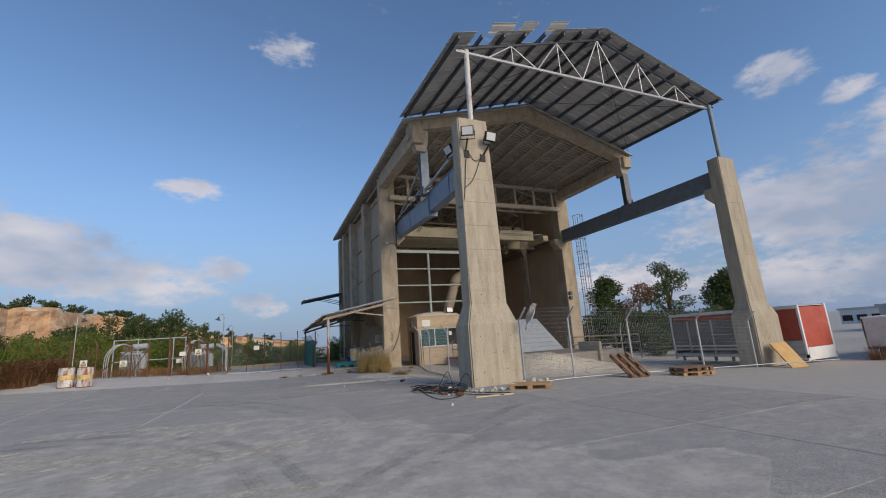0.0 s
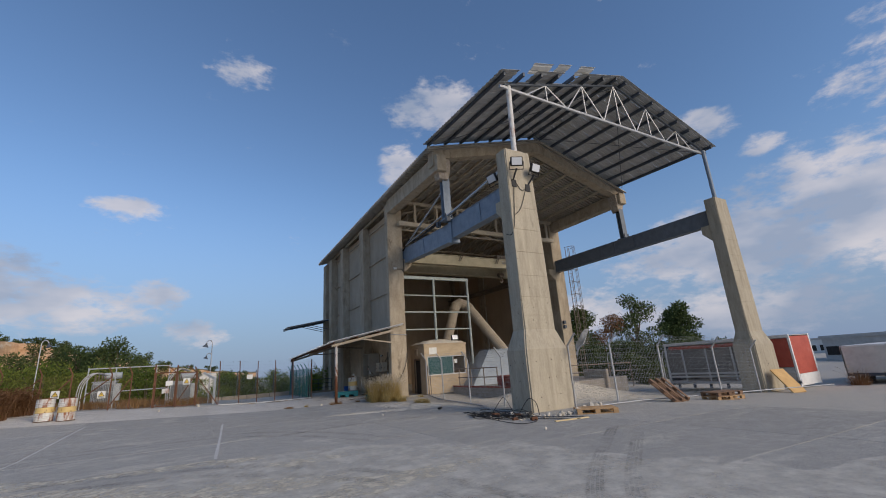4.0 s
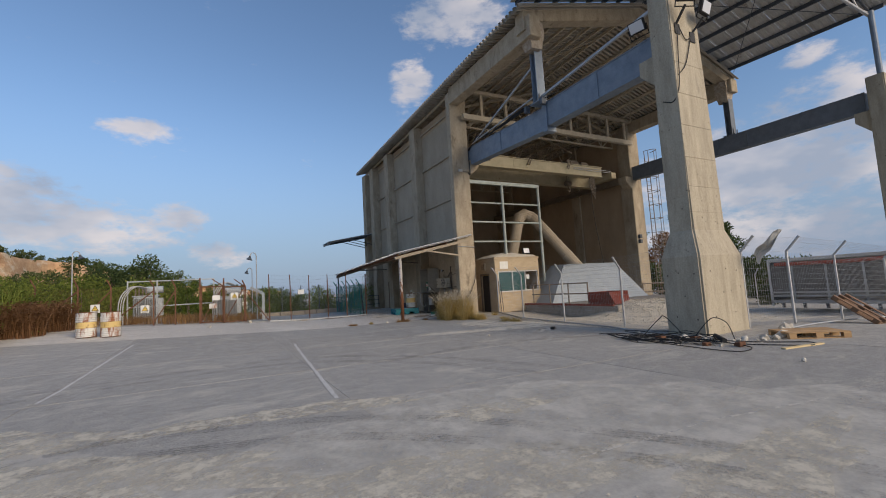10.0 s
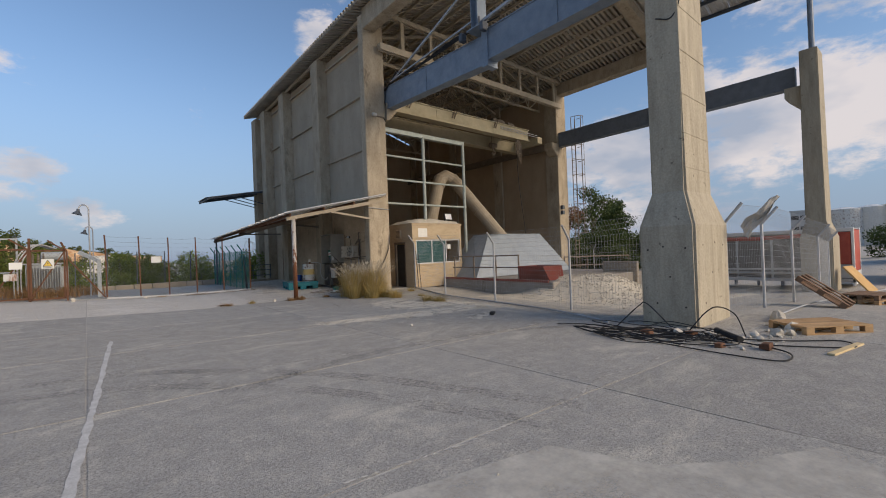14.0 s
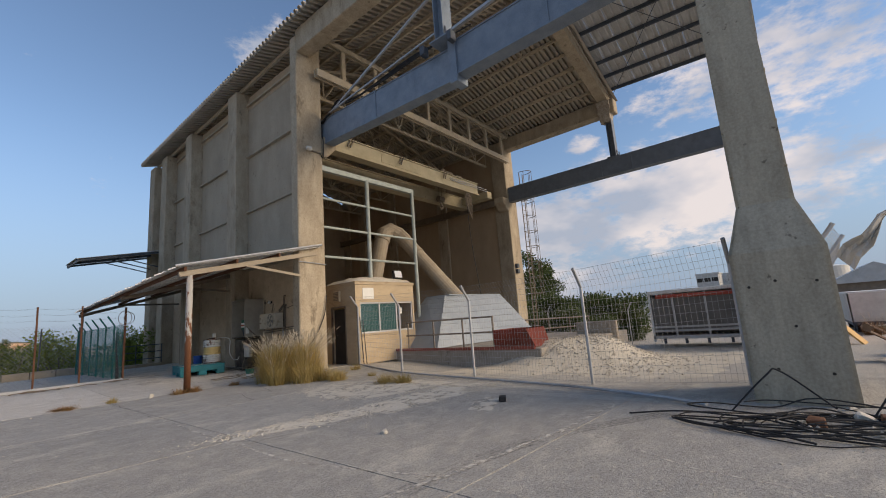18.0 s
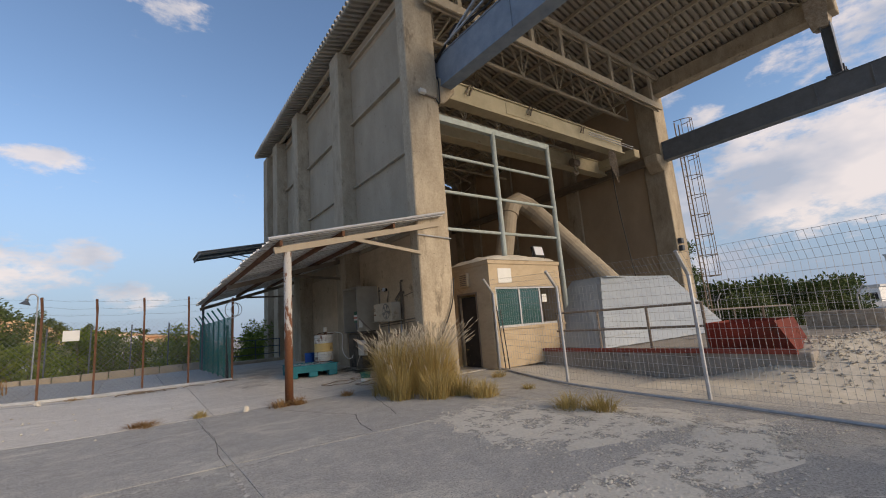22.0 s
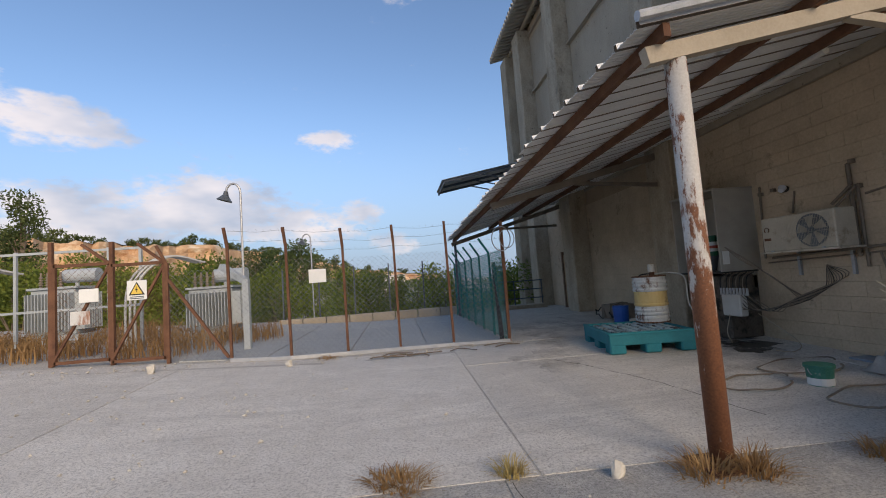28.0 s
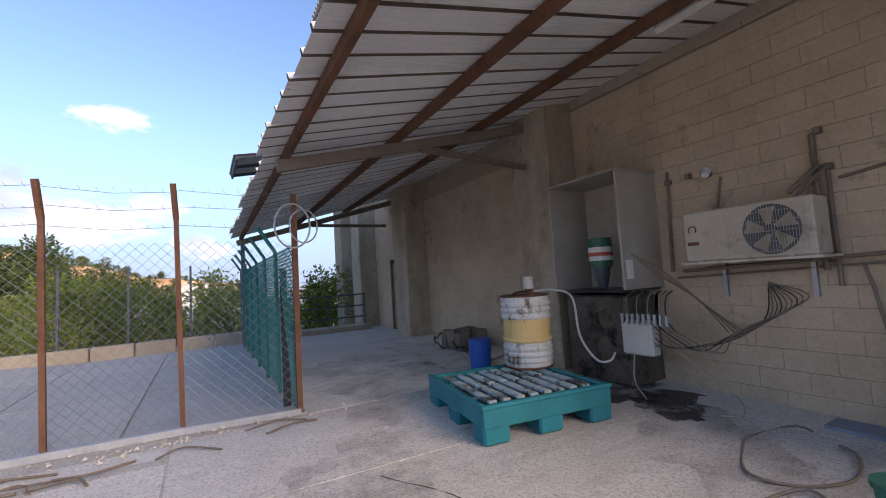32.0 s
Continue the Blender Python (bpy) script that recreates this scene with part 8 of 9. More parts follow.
# ---- grass clumps ----
def grass_clump(x, y, h, r, blades, plumes, label, mat=BLADE, plume_mat=PLUME, category="grass"):
    z = ground_z(x, y)
    ob = thing("grass_clump", (x, y, z), label, category, "grass clumps")
    verts, faces = [], []
    for k in range(blades):
        skirt = k % 3 == 0
        a, o = R5.uniform(0, 6.28), r * (0.85 if skirt else 0.6) * math.sqrt(R5.random())
        bx0, by0 = x + o * math.cos(a), y + o * math.sin(a)
        hh = h * (R5.uniform(0.18, 0.5) if skirt else R5.uniform(0.4, 0.92))
        out = R5.uniform(0.15, 1.0) * r * 0.9
        a2 = a + R5.gauss(0, 0.5)
        w = R5.uniform(0.004, 0.008)
        px, py = -w * math.sin(a2), w * math.cos(a2)
        n = len(verts)
        for f in (0, 0.35, 0.7, 1.0):
            q = out * f ** 2
            zz = z + hh * (f - 0.22 * f ** 3 * out / r)
            t = 1 - 0.85 * f
            verts += [(bx0 + q * math.cos(a2) - px * t, by0 + q * math.sin(a2) - py * t, zz), (bx0 + q * math.cos(a2) + px * t, by0 + q * math.sin(a2) + py * t, zz)]
        faces += [(n + 2 * m, n + 2 * m + 1, n + 2 * m + 3, n + 2 * m + 2) for m in range(3)]
    mesh_of("foliage", verts, faces, mat, ob)
    if plumes:
        for k in range(plumes):
            pv, pf = [], []
            a, o = R5.uniform(0, 6.28), r * 0.5 * math.sqrt(R5.random())
            p0 = Vector((x + o * math.cos(a), y + o * math.sin(a), z))
            lean = Vector((math.cos(a), math.sin(a), 0)) * R5.uniform(0.15, 1.15) * r + Vector((0.06, 0, 0))
            hh = h * R5.uniform(0.68, 1.0)
            p1 = p0 + lean * 0.4 + Vector((0, 0, hh * 0.75))
            p2 = p0 + lean + Vector((0, 0, hh))
            wire(pv, pf, p0, p1, 0.0022)
            wire(pv, pf, p1, p2, 0.0018)
            ax = (p2 - p1).normalized()
            u = ax.orthogonal().normalized()
            v = ax.cross(u)
            length = R5.uniform(0.11, 0.19)
            n = len(pv)
            for f, rr in ((0, 0.002), (0.25, 0.0075), (0.6, 0.0065), (1.0, 0.0015)):
                for j in range(5):
                    g = 6.2832 * j / 5
                    pv.append(p2 + ax * (f - 0.3) * length + (u * math.cos(g) + v * math.sin(g)) * rr * R5.uniform(0.7, 1.2))
            for m in range(3):
                for j in range(5):
                    pf.append((n + m * 5 + j, n + m * 5 + (j + 1) % 5, n + m * 5 + 5 + (j + 1) % 5, n + m * 5 + 5 + j))
            for m in range(34):
                f = R5.random()
                g = R5.uniform(0, 6.28)
                c = p2 + ax * (f - 0.3) * length
                d = (u * math.cos(g) + v * math.sin(g)) * R5.uniform(0.012, 0.024) + ax * 0.022
                s = ax.cross(d).normalized() * 0.0022
                n = len(pv)
                pv += [c - s, c + s, c + d]
                pf.append((n, n + 1, n + 2))
            mesh_of("plume", [tuple(q) for q in pv], pf, plume_mat, ob, "pale feathery seed head")
    return ob


grass_clump(5.5, 25.5, 1.35, 0.62, 1900, 100, "tall green-yellow fountain grass with pale plumes")
grass_clump(6.1, 25.0, 1.4, 0.66, 2000, 120, "tall green-yellow fountain grass with pale plumes")
grass_clump(6.55, 25.55, 1.3, 0.55, 1700, 90, "tall green-yellow fountain grass with pale plumes")
grass_clump(6.3, 26.4, 1.3, 0.55, 1600, 70, "tall green-yellow fountain grass with pale plumes")
grass_clump(5.8, 25.9, 1.2, 0.5, 1300, 55, "tall green-yellow fountain grass with pale plumes")
grass_clump(5.15, 24.75, 0.8, 0.36, 420, 6, "low green-yellow tuft at the foot of the tall grass")
grass_clump(5.65, 24.2, 0.72, 0.42, 480, 4, "low green-yellow tuft at the foot of the tall grass")
grass_clump(6.1, 24.05, 0.55, 0.36, 380, 0, "low green-yellow tuft at the foot of the tall grass")
grass_clump(6.2, 23.45, 0.42, 0.34, 420, 0, "low green-yellow tuft at the foot of the tall grass")
grass_clump(6.25, 21.55, 0.3, 0.32, 260, 0, "low green and straw tuft in the broken paving")
grass_clump(6.4, 21.1, 0.3, 0.34, 280, 0, "low green and straw tuft in the broken paving")
grass_clump(7.55, 23.6, 0.16, 0.2, 110, 0, "small green tuft by the fence foot")
grass_clump(8.2, 25.2, 0.25, 0.25, 130, 0, "small green tuft by the fence foot")
for x, y, h, r, n in ((1.1, 26.75, 0.14, 0.26, 190), (0.95, 26.85, 0.1, 0.22, 120), (4.7, 26.3, 0.16, 0.2, 150), (3.3, 26.35, 0.2, 0.26, 210), (3.62, 26.3, 0.22, 0.24, 200), (-0.3, 31.9, 0.1, 0.25, 90)):
    grass_clump(x, y, h, r, n, 0, "flat dry reddish straw tuft in a paving joint", STRAW)
grass_clump(1.93, 26.72, 0.17, 0.16, 140, 0, "small green tuft in a paving joint", BLADE)
grass_clump(26.6, 10.9, 1.0, 0.6, 420, 30, "dry greenish bush of grass beside the trailer", LEAF_DRY)


# ---- pallets, boards, cables and rubble ----
def pallet(m, label, mat=WOOD, name="pallet"):
    """A euro pallet 1.2 x 0.8: deck boards, cross boards, blocks and runners."""
    ob = thing(name, m.translation, label, "pallet", "pallets")
    for k in range(7):
        y = -0.4 + k * 0.117
        part("deck_board", local(box(-0.6, 0.6, y, y + 0.096, 0.122, 0.144, 0.003), m), mat, ob)
    for x in (-0.6, -0.072, 0.455):
        part("cross_board", local(box(x, x + 0.145, -0.4, 0.4, 0.1, 0.122), m), mat, ob)
        for y in (-0.4, -0.05, 0.3):
            part("block", local(box(x, x + 0.145, y, y + 0.1, 0.022, 0.1), m), mat, ob)
    for y in (-0.4, -0.05, 0.3):
        part("runner", local(box(-0.6, 0.6, y, y + 0.1, 0, 0.022), m), mat, ob)
    return ob


pallet(pose(7.35, 11.45, 0.0, 0, 0, -38), "new-looking pale wooden pallet lying on the yard")
gz = ground_z(11.9, 12.0)
pallet(pose(11.95, 11.98, 0.21, 0, -37, 86) @ pose(0, 0, 0.144, 180, 0, 0), "weathered brown pallet leaning against the mesh fence", WOOD_DARK)
gz = ground_z(14.2, 11.2)
pallet(pose(14.2, 11.25, gz, 0, 0, -18), "wooden pallet at the bottom of a stack")
pallet(pose(14.25, 11.3, gz + 0.146, 0, 0, -14), "wooden pallet on top of a stack", WOOD_DARK)
gz = ground_z(21.6, 12.0)
bm = local(box(-0.45, 0.45, -0.03, 0.03, 0, 1.35, 0.004), pose(21.6, 11.65, gz, -38, 0, -12))
door_leaf = solid("leaning_board", bm, material("yellow_plywood", (0.5, 0.3, 0.11), (0.66, 0.43, 0.18), 3, 0.8, grain=60), "yellow plywood board leaning against the concrete column", "board")
solid("plank", local(box(-0.55, 0.55, -0.045, 0.045, 0, 0.03, 0.003), pose(5.78, 10.93, 0.0, 0, 0, -11)), material("fresh_pine", (0.55, 0.42, 0.22), (0.68, 0.54, 0.31), 4, 0.8), "short pale pine plank on the ground", "plank")

heap = thing("cable_heap", (5.4, 13.0, 0), "tangled heap of black cables and rusty scrap", "cables")
for k in range(8):
    cx, cy = 5.0 + R5.uniform(-0.4, 0.5), 12.9 + R5.uniform(-0.8, 0.8)
    n = R5.randrange(10, 16)
    pts = []
    a = R5.uniform(0, 6.28)
    for m in range(n):
        a += R5.uniform(0.5, 0.95)
        rx, ry = R5.uniform(0.25, 0.6), R5.uniform(0.5, 1.25)
        pts.append((cx + rx * math.cos(a) - 0.15 * math.sin(a), cy + ry * math.sin(a), 0.015 + 0.16 * R5.random() ** 2.2))
    bm = bmesh.new()
    tube(bm, curve_pts(pts, 5), R5.choice((0.007, 0.009, 0.011)), 5)
    part("cable", bm, BLACK, heap)
for pts in ([(4.75, 14.4, 0.02), (4.5, 13.0, 0.02), (4.35, 11.9, 0.02), (4.45, 11.4, 0.02), (5.0, 11.5, 0.03), (5.25, 12.3, 0.05), (5.1, 13.2, 0.08)],
            [(5.4, 12.2, 0.05), (5.9, 11.6, 0.02), (6.35, 11.05, 0.02), (5.95, 10.85, 0.02), (5.6, 11.3, 0.02), (5.3, 11.9, 0.02)],
            [(5.6, 13.0, 0.05), (5.7, 12.75, 0.4), (5.72, 12.55, 0.52), (5.74, 12.3, 0.4), (5.7, 12.15, 0.05)],
            [(5.5, 14.3, 0.03), (5.6, 13.9, 0.45), (5.65, 13.75, 0.5), (5.6, 13.3, 0.1)],
            [(5.0, 15.4, 0.02), (5.2, 14.8, 0.05), (5.0, 14.0, 0.08), (5.3, 13.1, 0.06)]):
    bm = bmesh.new()
    tube(bm, curve_pts(pts, 6), 0.011, 6)
    part("cable", bm, BLACK, heap)
for x, y, s in ((5.05, 13.5, 0.1), (4.85, 12.3, 0.08), (5.1, 11.75, 0.09), (5.45, 12.9, 0.09)):
    bm = box(x - s, x + s, y - s * 0.7, y + s * 0.7, 0.0, s, 0.01)
    rough_up(bm, 0.04, 6, x * 3)
    part("scrap_piece", bm, RUST, heap, "rusty iron bracket")
bm = bmesh.new()
rod(bm, (5.2, 12.1, 0.09), (5.75, 12.6, 0.1), 0.05, 10)
part("hose_piece", bm, BLACK, heap)


def stone_mesh(seed, subdiv=1):
    bm = bmesh.new()
    bmesh.ops.create_icosphere(bm, subdivisions=subdiv, radius=1.0)
    rough_up(bm, 0.55, 0.9, seed)
    me = bpy.data.meshes.new("stone")
    bm.to_mesh(me)
    bm.free()
    me.materials.append(ROCK)
    return me


STONES = [stone_mesh(k * 3.3, 2) for k in range(5)]
for k, (x, y, s) in enumerate([(6.3, 11.85, 0.11), (6.5, 11.7, 0.09), (6.9, 11.75, 0.13), (7.2, 11.9, 0.1), (7.5, 12.0, 0.12), (6.0, 12.1, 0.08), (7.9, 12.15, 0.16), (8.2, 12.2, 0.13), (8.55, 12.3, 0.1), (5.4, 13.1, 0.1), (5.7, 11.95, 0.06), (2.7, 26.5, 0.075), (-3.2, 31.3, 0.11), (-0.9, 31.4, 0.08), (2.9, 17.9, 0.05), (5.2, 17.5, 0.06), (4.2, 10.3, 0.05), (-5.0, 29.6, 0.08), (12.6, 18.9, 0.2), (13.2, 18.4, 0.16), (12.2, 19.9, 0.24), (13.7, 18.6, 0.13)]):
    ob = new("stone", STONES[k % 5])
    ob.matrix_basis = pose(x, y, ground_z(x, y) + s * (0.45 if x < 10 else 0.9), 40 * k, 25 * k, 70 * k)
    ob.scale = (s, s * 0.85, s * 0.7)
    tagged(ob, "pale broken limestone lump on the ground", "stone", "loose stones")


def pebble_field(name, label, spots, count, lo, hi, mat=ROCK, category="gravel", zf=None):
    """Uncountable chips of stone."""
    base = [(1, 0, 0), (-0.9, 0.1, 0), (0, 1.1, 0.1), (0.1, -0.8, 0), (0.1, 0, 0.8), (0, 0.1, -0.6)]
    tri_f = [(0, 2, 4), (2, 1, 4), (1, 3, 4), (3, 0, 4), (2, 0, 5), (1, 2, 5), (3, 1, 5), (0, 3, 5)]
    verts, faces = [], []
    for k in range(count):
        cx, cy, sx, sy, turn = R5.choice(spots)
        u, v = R5.gauss(0, 0.5) * sx, R5.gauss(0, 0.5) * sy
        c, s = math.cos(radians(turn)), math.sin(radians(turn))
        x, y = cx + u * c - v * s, cy + u * s + v * c
        if zf and x < 9.0:
            continue
        z = (zf or ground_z)(x, y)
        r = lo + (hi - lo) * R5.random() ** 3
        a = R5.uniform(0, 6.28)
        n = len(verts)
        for q in base:
            g = r * R5.uniform(0.7, 1.3)
            verts.append((x + g * (q[0] * math.cos(a) - q[1] * math.sin(a)), y + g * (q[0] * math.sin(a) + q[1] * math.cos(a)), z + 0.3 * r + g * 0.8 * q[2]))
        faces += [tuple(n + i for i in f) for f in tri_f]
    return tagged(mesh_of(name, verts, faces, mat), label, category, kind="stuff")


def pile_z(x, y):
    z = ground_z(x, y)
    for cx, cy, rx, ry, h in ((13.2, 18.6, 1.9, 1.5, 0.7), (12.0, 20.0, 1.3, 1.2, 0.5), (15.2, 19.3, 2.2, 1.5, 0.5), (17.5, 20.5, 2.6, 1.7, 0.45), (13.5, 20.8, 2.2, 1.2, 0.45)):
        q = ((x - cx) / rx) ** 2 + ((y - cy) / ry) ** 2
        if q < 4:
            z += h * math.exp(-1.3 * q)
    return z + 0.05 * noise.noise(Vector((x * 2.2, y * 2.2, 0))) + 0.02


pv, pf = [], []
NX, NY = 64, 46
for j in range(NY):
    for i in range(NX):
        x, y = 8.9 + 13.0 * i / (NX - 1), 14.6 + 8.2 * j / (NY - 1)
        edge = min(i, j, NX - 1 - i, NY - 1 - j) / 4
        pv.append((x, y, pile_z(x, y) - 0.06 * max(0, 1 - edge)))
for j in range(NY - 1):
    for i in range(NX - 1):
        k = j * NX + i
        pf.append((k, k + 1, k + NX + 1, k + NX))
tagged(mesh_of("rubble_pile", pv, pf, DUST, smooth=True), "heap of pale limestone dust and rubble behind the fence", "rubble pile", kind="structure")
pebble_field("rubble_stones", "broken limestone pieces lying over the rubble heap", [(13.2, 18.6, 2.6, 2.0, 0), (12.0, 20.0, 1.6, 1.6, 0), (15.5, 19.4, 3.4, 2.2, 0), (12, 17.2, 5, 1.6, 0)], 6500, 0.006, 0.05, zf=pile_z, category="rubble")
pebble_field("yard_gravel", "small pale stone chips on the broken paving", [(2.5, 19.75, 1.0, 0.3, -16), (3.6, 19.4, 1.2, 0.4, -12), (4.9, 19.15, 1.4, 0.6, -8), (5.15, 21.75, 0.9, 1.3, -12), (5.6, 20.4, 1.3, 0.7, -20), (6.3, 19.2, 1.6, 0.7, -10), (6.7, 20.8, 0.9, 1.3, 0)], 16000, 0.004, 0.02)
pebble_field("fence_gravel", "white stone chips along the fence foot", [(0.5, 31.95, 4.0, 0.22, 0), (2.5, 31.95, 1.6, 0.2, 0), (-4, 31.6, 4, 0.4, 0), (-2.5, 29.5, 4, 1.6, 0), (-4, 28, 4, 1.8, 0)], 1100, 0.006, 0.035)
pebble_field("column_rubble", "crumbled concrete bits round the column foot", [(6.6, 11.85, 1.0, 0.3, 0), (7.6, 12.0, 0.9, 0.3, 10), (5.7, 12.6, 0.3, 0.8, 0), (5.1, 13.0, 0.7, 1.2, 0)], 420, 0.008, 0.06)
pebble_field("scattered_chips", "loose chips of stone scattered over the yard", [(-1, 8, 6, 4, 0), (3, 14, 3, 4, 0), (1, 20, 4, 4, 0), (1, 28, 3, 3, 0), (4, 29, 2, 2, 0)], 1300, 0.003, 0.016)
bm = bmesh.new()
for k in range(9):
    x, y = R5.uniform(0.4, 3.0), R5.uniform(31.45, 31.85)
    z = ground_z(x, y) + 0.015
    tube(bm, curve_pts([(x, y, z), (x + R5.uniform(0.15, 0.35), y + R5.uniform(-0.12, 0.12), z + 0.02), (x + R5.uniform(0.4, 0.7), y + R5.uniform(-0.2, 0.15), z)], 4), R5.uniform(0.006, 0.014), 5)
tagged(mesh_of("twigs", [tuple(v.co) for v in bm.verts], [[v.index for v in f.verts] for f in (bm.verts.index_update(), bm.faces)[1]], BARK), "dead sticks lying along the fence foot", "twigs", kind="stuff")
bm.free()
solid("loose_block", local(box(-0.09, 0.09, -0.06, 0.06, 0, 0.08, 0.01), pose(5.2, 17.5, 0.005, 0, 0, 30)), BLACK, "dark lump of rubber on the yard", "block")
verts, faces = [], []
for j in range(7):
    f = j / 6
    for i in range(5):
        g = i / 4 - 0.5
        w = 0.26 * (1 - f ** 1.6) + 0.02
        verts.append((8.3 + 0.1 * math.sin(5 * g + 4 * f), 12.75 - 0.62 * f + g * w * 0.6, 1.85 + 0.72 * f + g * w + 0.05 * math.sin(9 * f)))
for j in range(6):
    for i in range(4):
        k = j * 5 + i
        faces.append((k, k + 1, k + 6, k + 5))
torn = mesh_of("torn_sheet", verts, faces, SHEET)
tagged(torn, "torn dark metal sheet caught on the fence", "sheet metal")
sol = torn.modifiers.new("thick", "SOLIDIFY")
sol.thickness = 0.008

# ---- trailers and far buildings ----
TZ = -0.715
tr = thing("trailer", (25.2, 15.9, TZ), "wrecked curtain-side trailer body with red panels and torn grey tarp", "trailer")
TX0, TX1, TY0, TY1 = 23.9, 26.4, 12.4, 19.6
part("floor_frame", box(TX0, TX1, TY0, TY1, TZ + 0.25, TZ + 0.42, 0.01), GALV, tr)
for x in (TX0, TX1 - 0.12):
    part("top_rail", box(x, x + 0.12, TY0, TY1, 1.9, 2.08, 0.02), SHEET_PALE, tr)
    for y in (TY0, TY1 - 0.1):
        part("corner_post", box(x, x + 0.12, y, y + 0.1, TZ + 0.1, 1.9, 0.01), SHEET_PALE, tr)
part("roof", box(TX0 + 0.1, TX1 - 0.1, TY0 + 0.05, TY1 - 0.05, 2.02, 2.05), SHEET, tr)
part("end_panel", box(TX0 + 0.12, TX1 - 0.12, TY0 + 0.02, TY0 + 0.07, TZ + 0.75, 1.98, 0.005), RED, tr, "faded red end wall with pale scuffs")
bm = box(TX0 + 0.1, TX1 - 0.1, TY0 - 0.02, TY0 + 0.06, TZ + 0.15, TZ + 0.74, 0.01)
part("end_bumper", bm, SHEET_PALE, tr)
part("far_wall", box(TX1 - 0.1, TX1 - 0.05, TY0 + 0.1, TY1 - 0.1, TZ + 0.4, 1.9), SHEET_IN, tr)
part("back_wall", box(TX0 + 0.1, TX1 - 0.1, TY1 - 0.08, TY1 - 0.03, TZ + 0.4, 1.9), DARK_STEEL, tr)
bm = bmesh.new()
bmesh.ops.create_grid(bm, x_segments=40, y_segments=14, size=0.5)
for v in bm.verts:
    y, z = TY0 + 1.9 + (v.co.x + 0.5) * (TY1 - TY0 - 2.0), 0.0 + (v.co.y + 0.5) * 1.75
    v.co = Vector((TX0 + 0.08 + 0.09 * noise.noise(Vector((y * 1.6, z * 0.7, 0))), y, z))
part("tarp", bm, material("grey_torn_tarp", (0.11, 0.105, 0.097), (0.2, 0.19, 0.176), 1.5, 0.7, bump=0.2), tr, "sagging dark grey tarp", smooth=True)
bm = bmesh.new()
bx(bm, TX0 + 0.0, TX0 + 0.05, TY0 + 0.12, TY0 + 1.9, TZ + 1.1, 1.88)
part("side_panel", bm, RED, tr)
part("side_panel", box(TX0, TX0 + 0.05, TY0 + 0.12, TY0 + 1.9, TZ + 0.45, TZ + 1.08), SHEET, tr)
bm = bmesh.new()
tube(bm, [(TX0 - 0.02, TY0 + 1.9, 1.78), (TX0 - 0.03, (TY0 + TY1) / 2, 1.72), (TX0 - 0.02, TY1 - 0.4, 1.76)], 0.1, 8)
part("rolled_tarp", bm, RED, tr, "rolled red side curtain")
for z in (TZ + 0.62, TZ + 0.82):
    part("side_rail", box(TX0 - 0.02, TX0 + 0.03, TY0 + 0.1, TY1 - 0.1, z, z + 0.09), SHEET, tr)
for k in range(7):
    y = TY0 + 0.6 + k * 1.0
    part("support_leg", box(TX0 + 0.05, TX0 + 0.17, y, y + 0.12, TZ, TZ + 0.26), DARK_STEEL, tr)
for k in range(3):
    y = TY0 + 3.0 + k * 1.5
    part("stake", box(TX0 + 0.03, TX0 + 0.1, y, y + 0.09, TZ + 0.4, 1.9), GALV, tr)

tb = thing("trailer", (29.5, 10.4, TZ), "white box trailer with open dark end", "trailer")
part("body_side", box(27.2, 27.28, 9.3, 11.5, TZ + 0.55, 1.2, 0.01), WHITE, tb)
part("body_side", box(27.2, 33.2, 11.44, 11.5, TZ + 0.55, 1.2), WHITE, tb)
part("roof", box(27.2, 33.2, 9.3, 11.5, 1.18, 1.28, 0.02), SHEET_PALE, tb)
part("floor_frame", box(27.2, 33.2, 9.3, 11.5, TZ + 0.4, TZ + 0.56, 0.01), DARK_STEEL, tb)
part("end_wall", box(33.14, 33.2, 9.3, 11.44, TZ + 0.55, 1.18), WHITE, tb)
# near-black sheet across the open side paints the shaded inside
part("open_panel", box(27.3, 32.0, 9.3, 9.34, TZ + 0.6, 0.9), INTERIOR_SHADE, tb, "dark sheet painting the shade in the open side")
for x in (27.5, 29.4, 31.3, 32.9):
    part("frame_post", box(x, x + 0.1, 9.24, 9.34, TZ + 0.55, 1.18), WHITE, tb)
for x in (28.2, 29.3, 32.2):
    for y in (9.5, 11.2):
        bm = bmesh.new()
        rod(bm, (x, y - 0.12, TZ + 0.45), (x, y + 0.12, TZ + 0.45), 0.45, 18)
        part("wheel", bm, BLACK, tb)


def far_building(x0, x1, y0, y1, h, mat, label, gable=0.0, windows=4, rows=1):
    z = ground_z(x0, y0) - 0.3
    ob = thing("industrial_building", ((x0 + x1) / 2, (y0 + y1) / 2, z), label, "building")
    part("wall", box(x0, x1, y0, y1, z, h), mat, ob)
    bm = bmesh.new()
    if gable:
        ym = (y0 + y1) / 2
        prism(bm, [(y0 - 0.3, h), (y1 + 0.3, h), (ym, h + gable)], "x", x0 - 0.3, x1 + 0.3)
    else:
        bx(bm, x0 - 0.2, x1 + 0.2, y0 - 0.2, y1 + 0.2, h, h + 0.35)
    part("roof", bm, SHEET, ob)
    for r in range(rows):
        for k in range(windows):
            y = y0 + (y1 - y0) * (k + 0.5) / windows
            part("window", box(x0 - 0.05, x0 + 0.05, y - 0.7, y + 0.7, h - 1.9 - 2.6 * r, h - 0.9 - 2.6 * r), INTERIOR_SHADE, ob)
    return ob


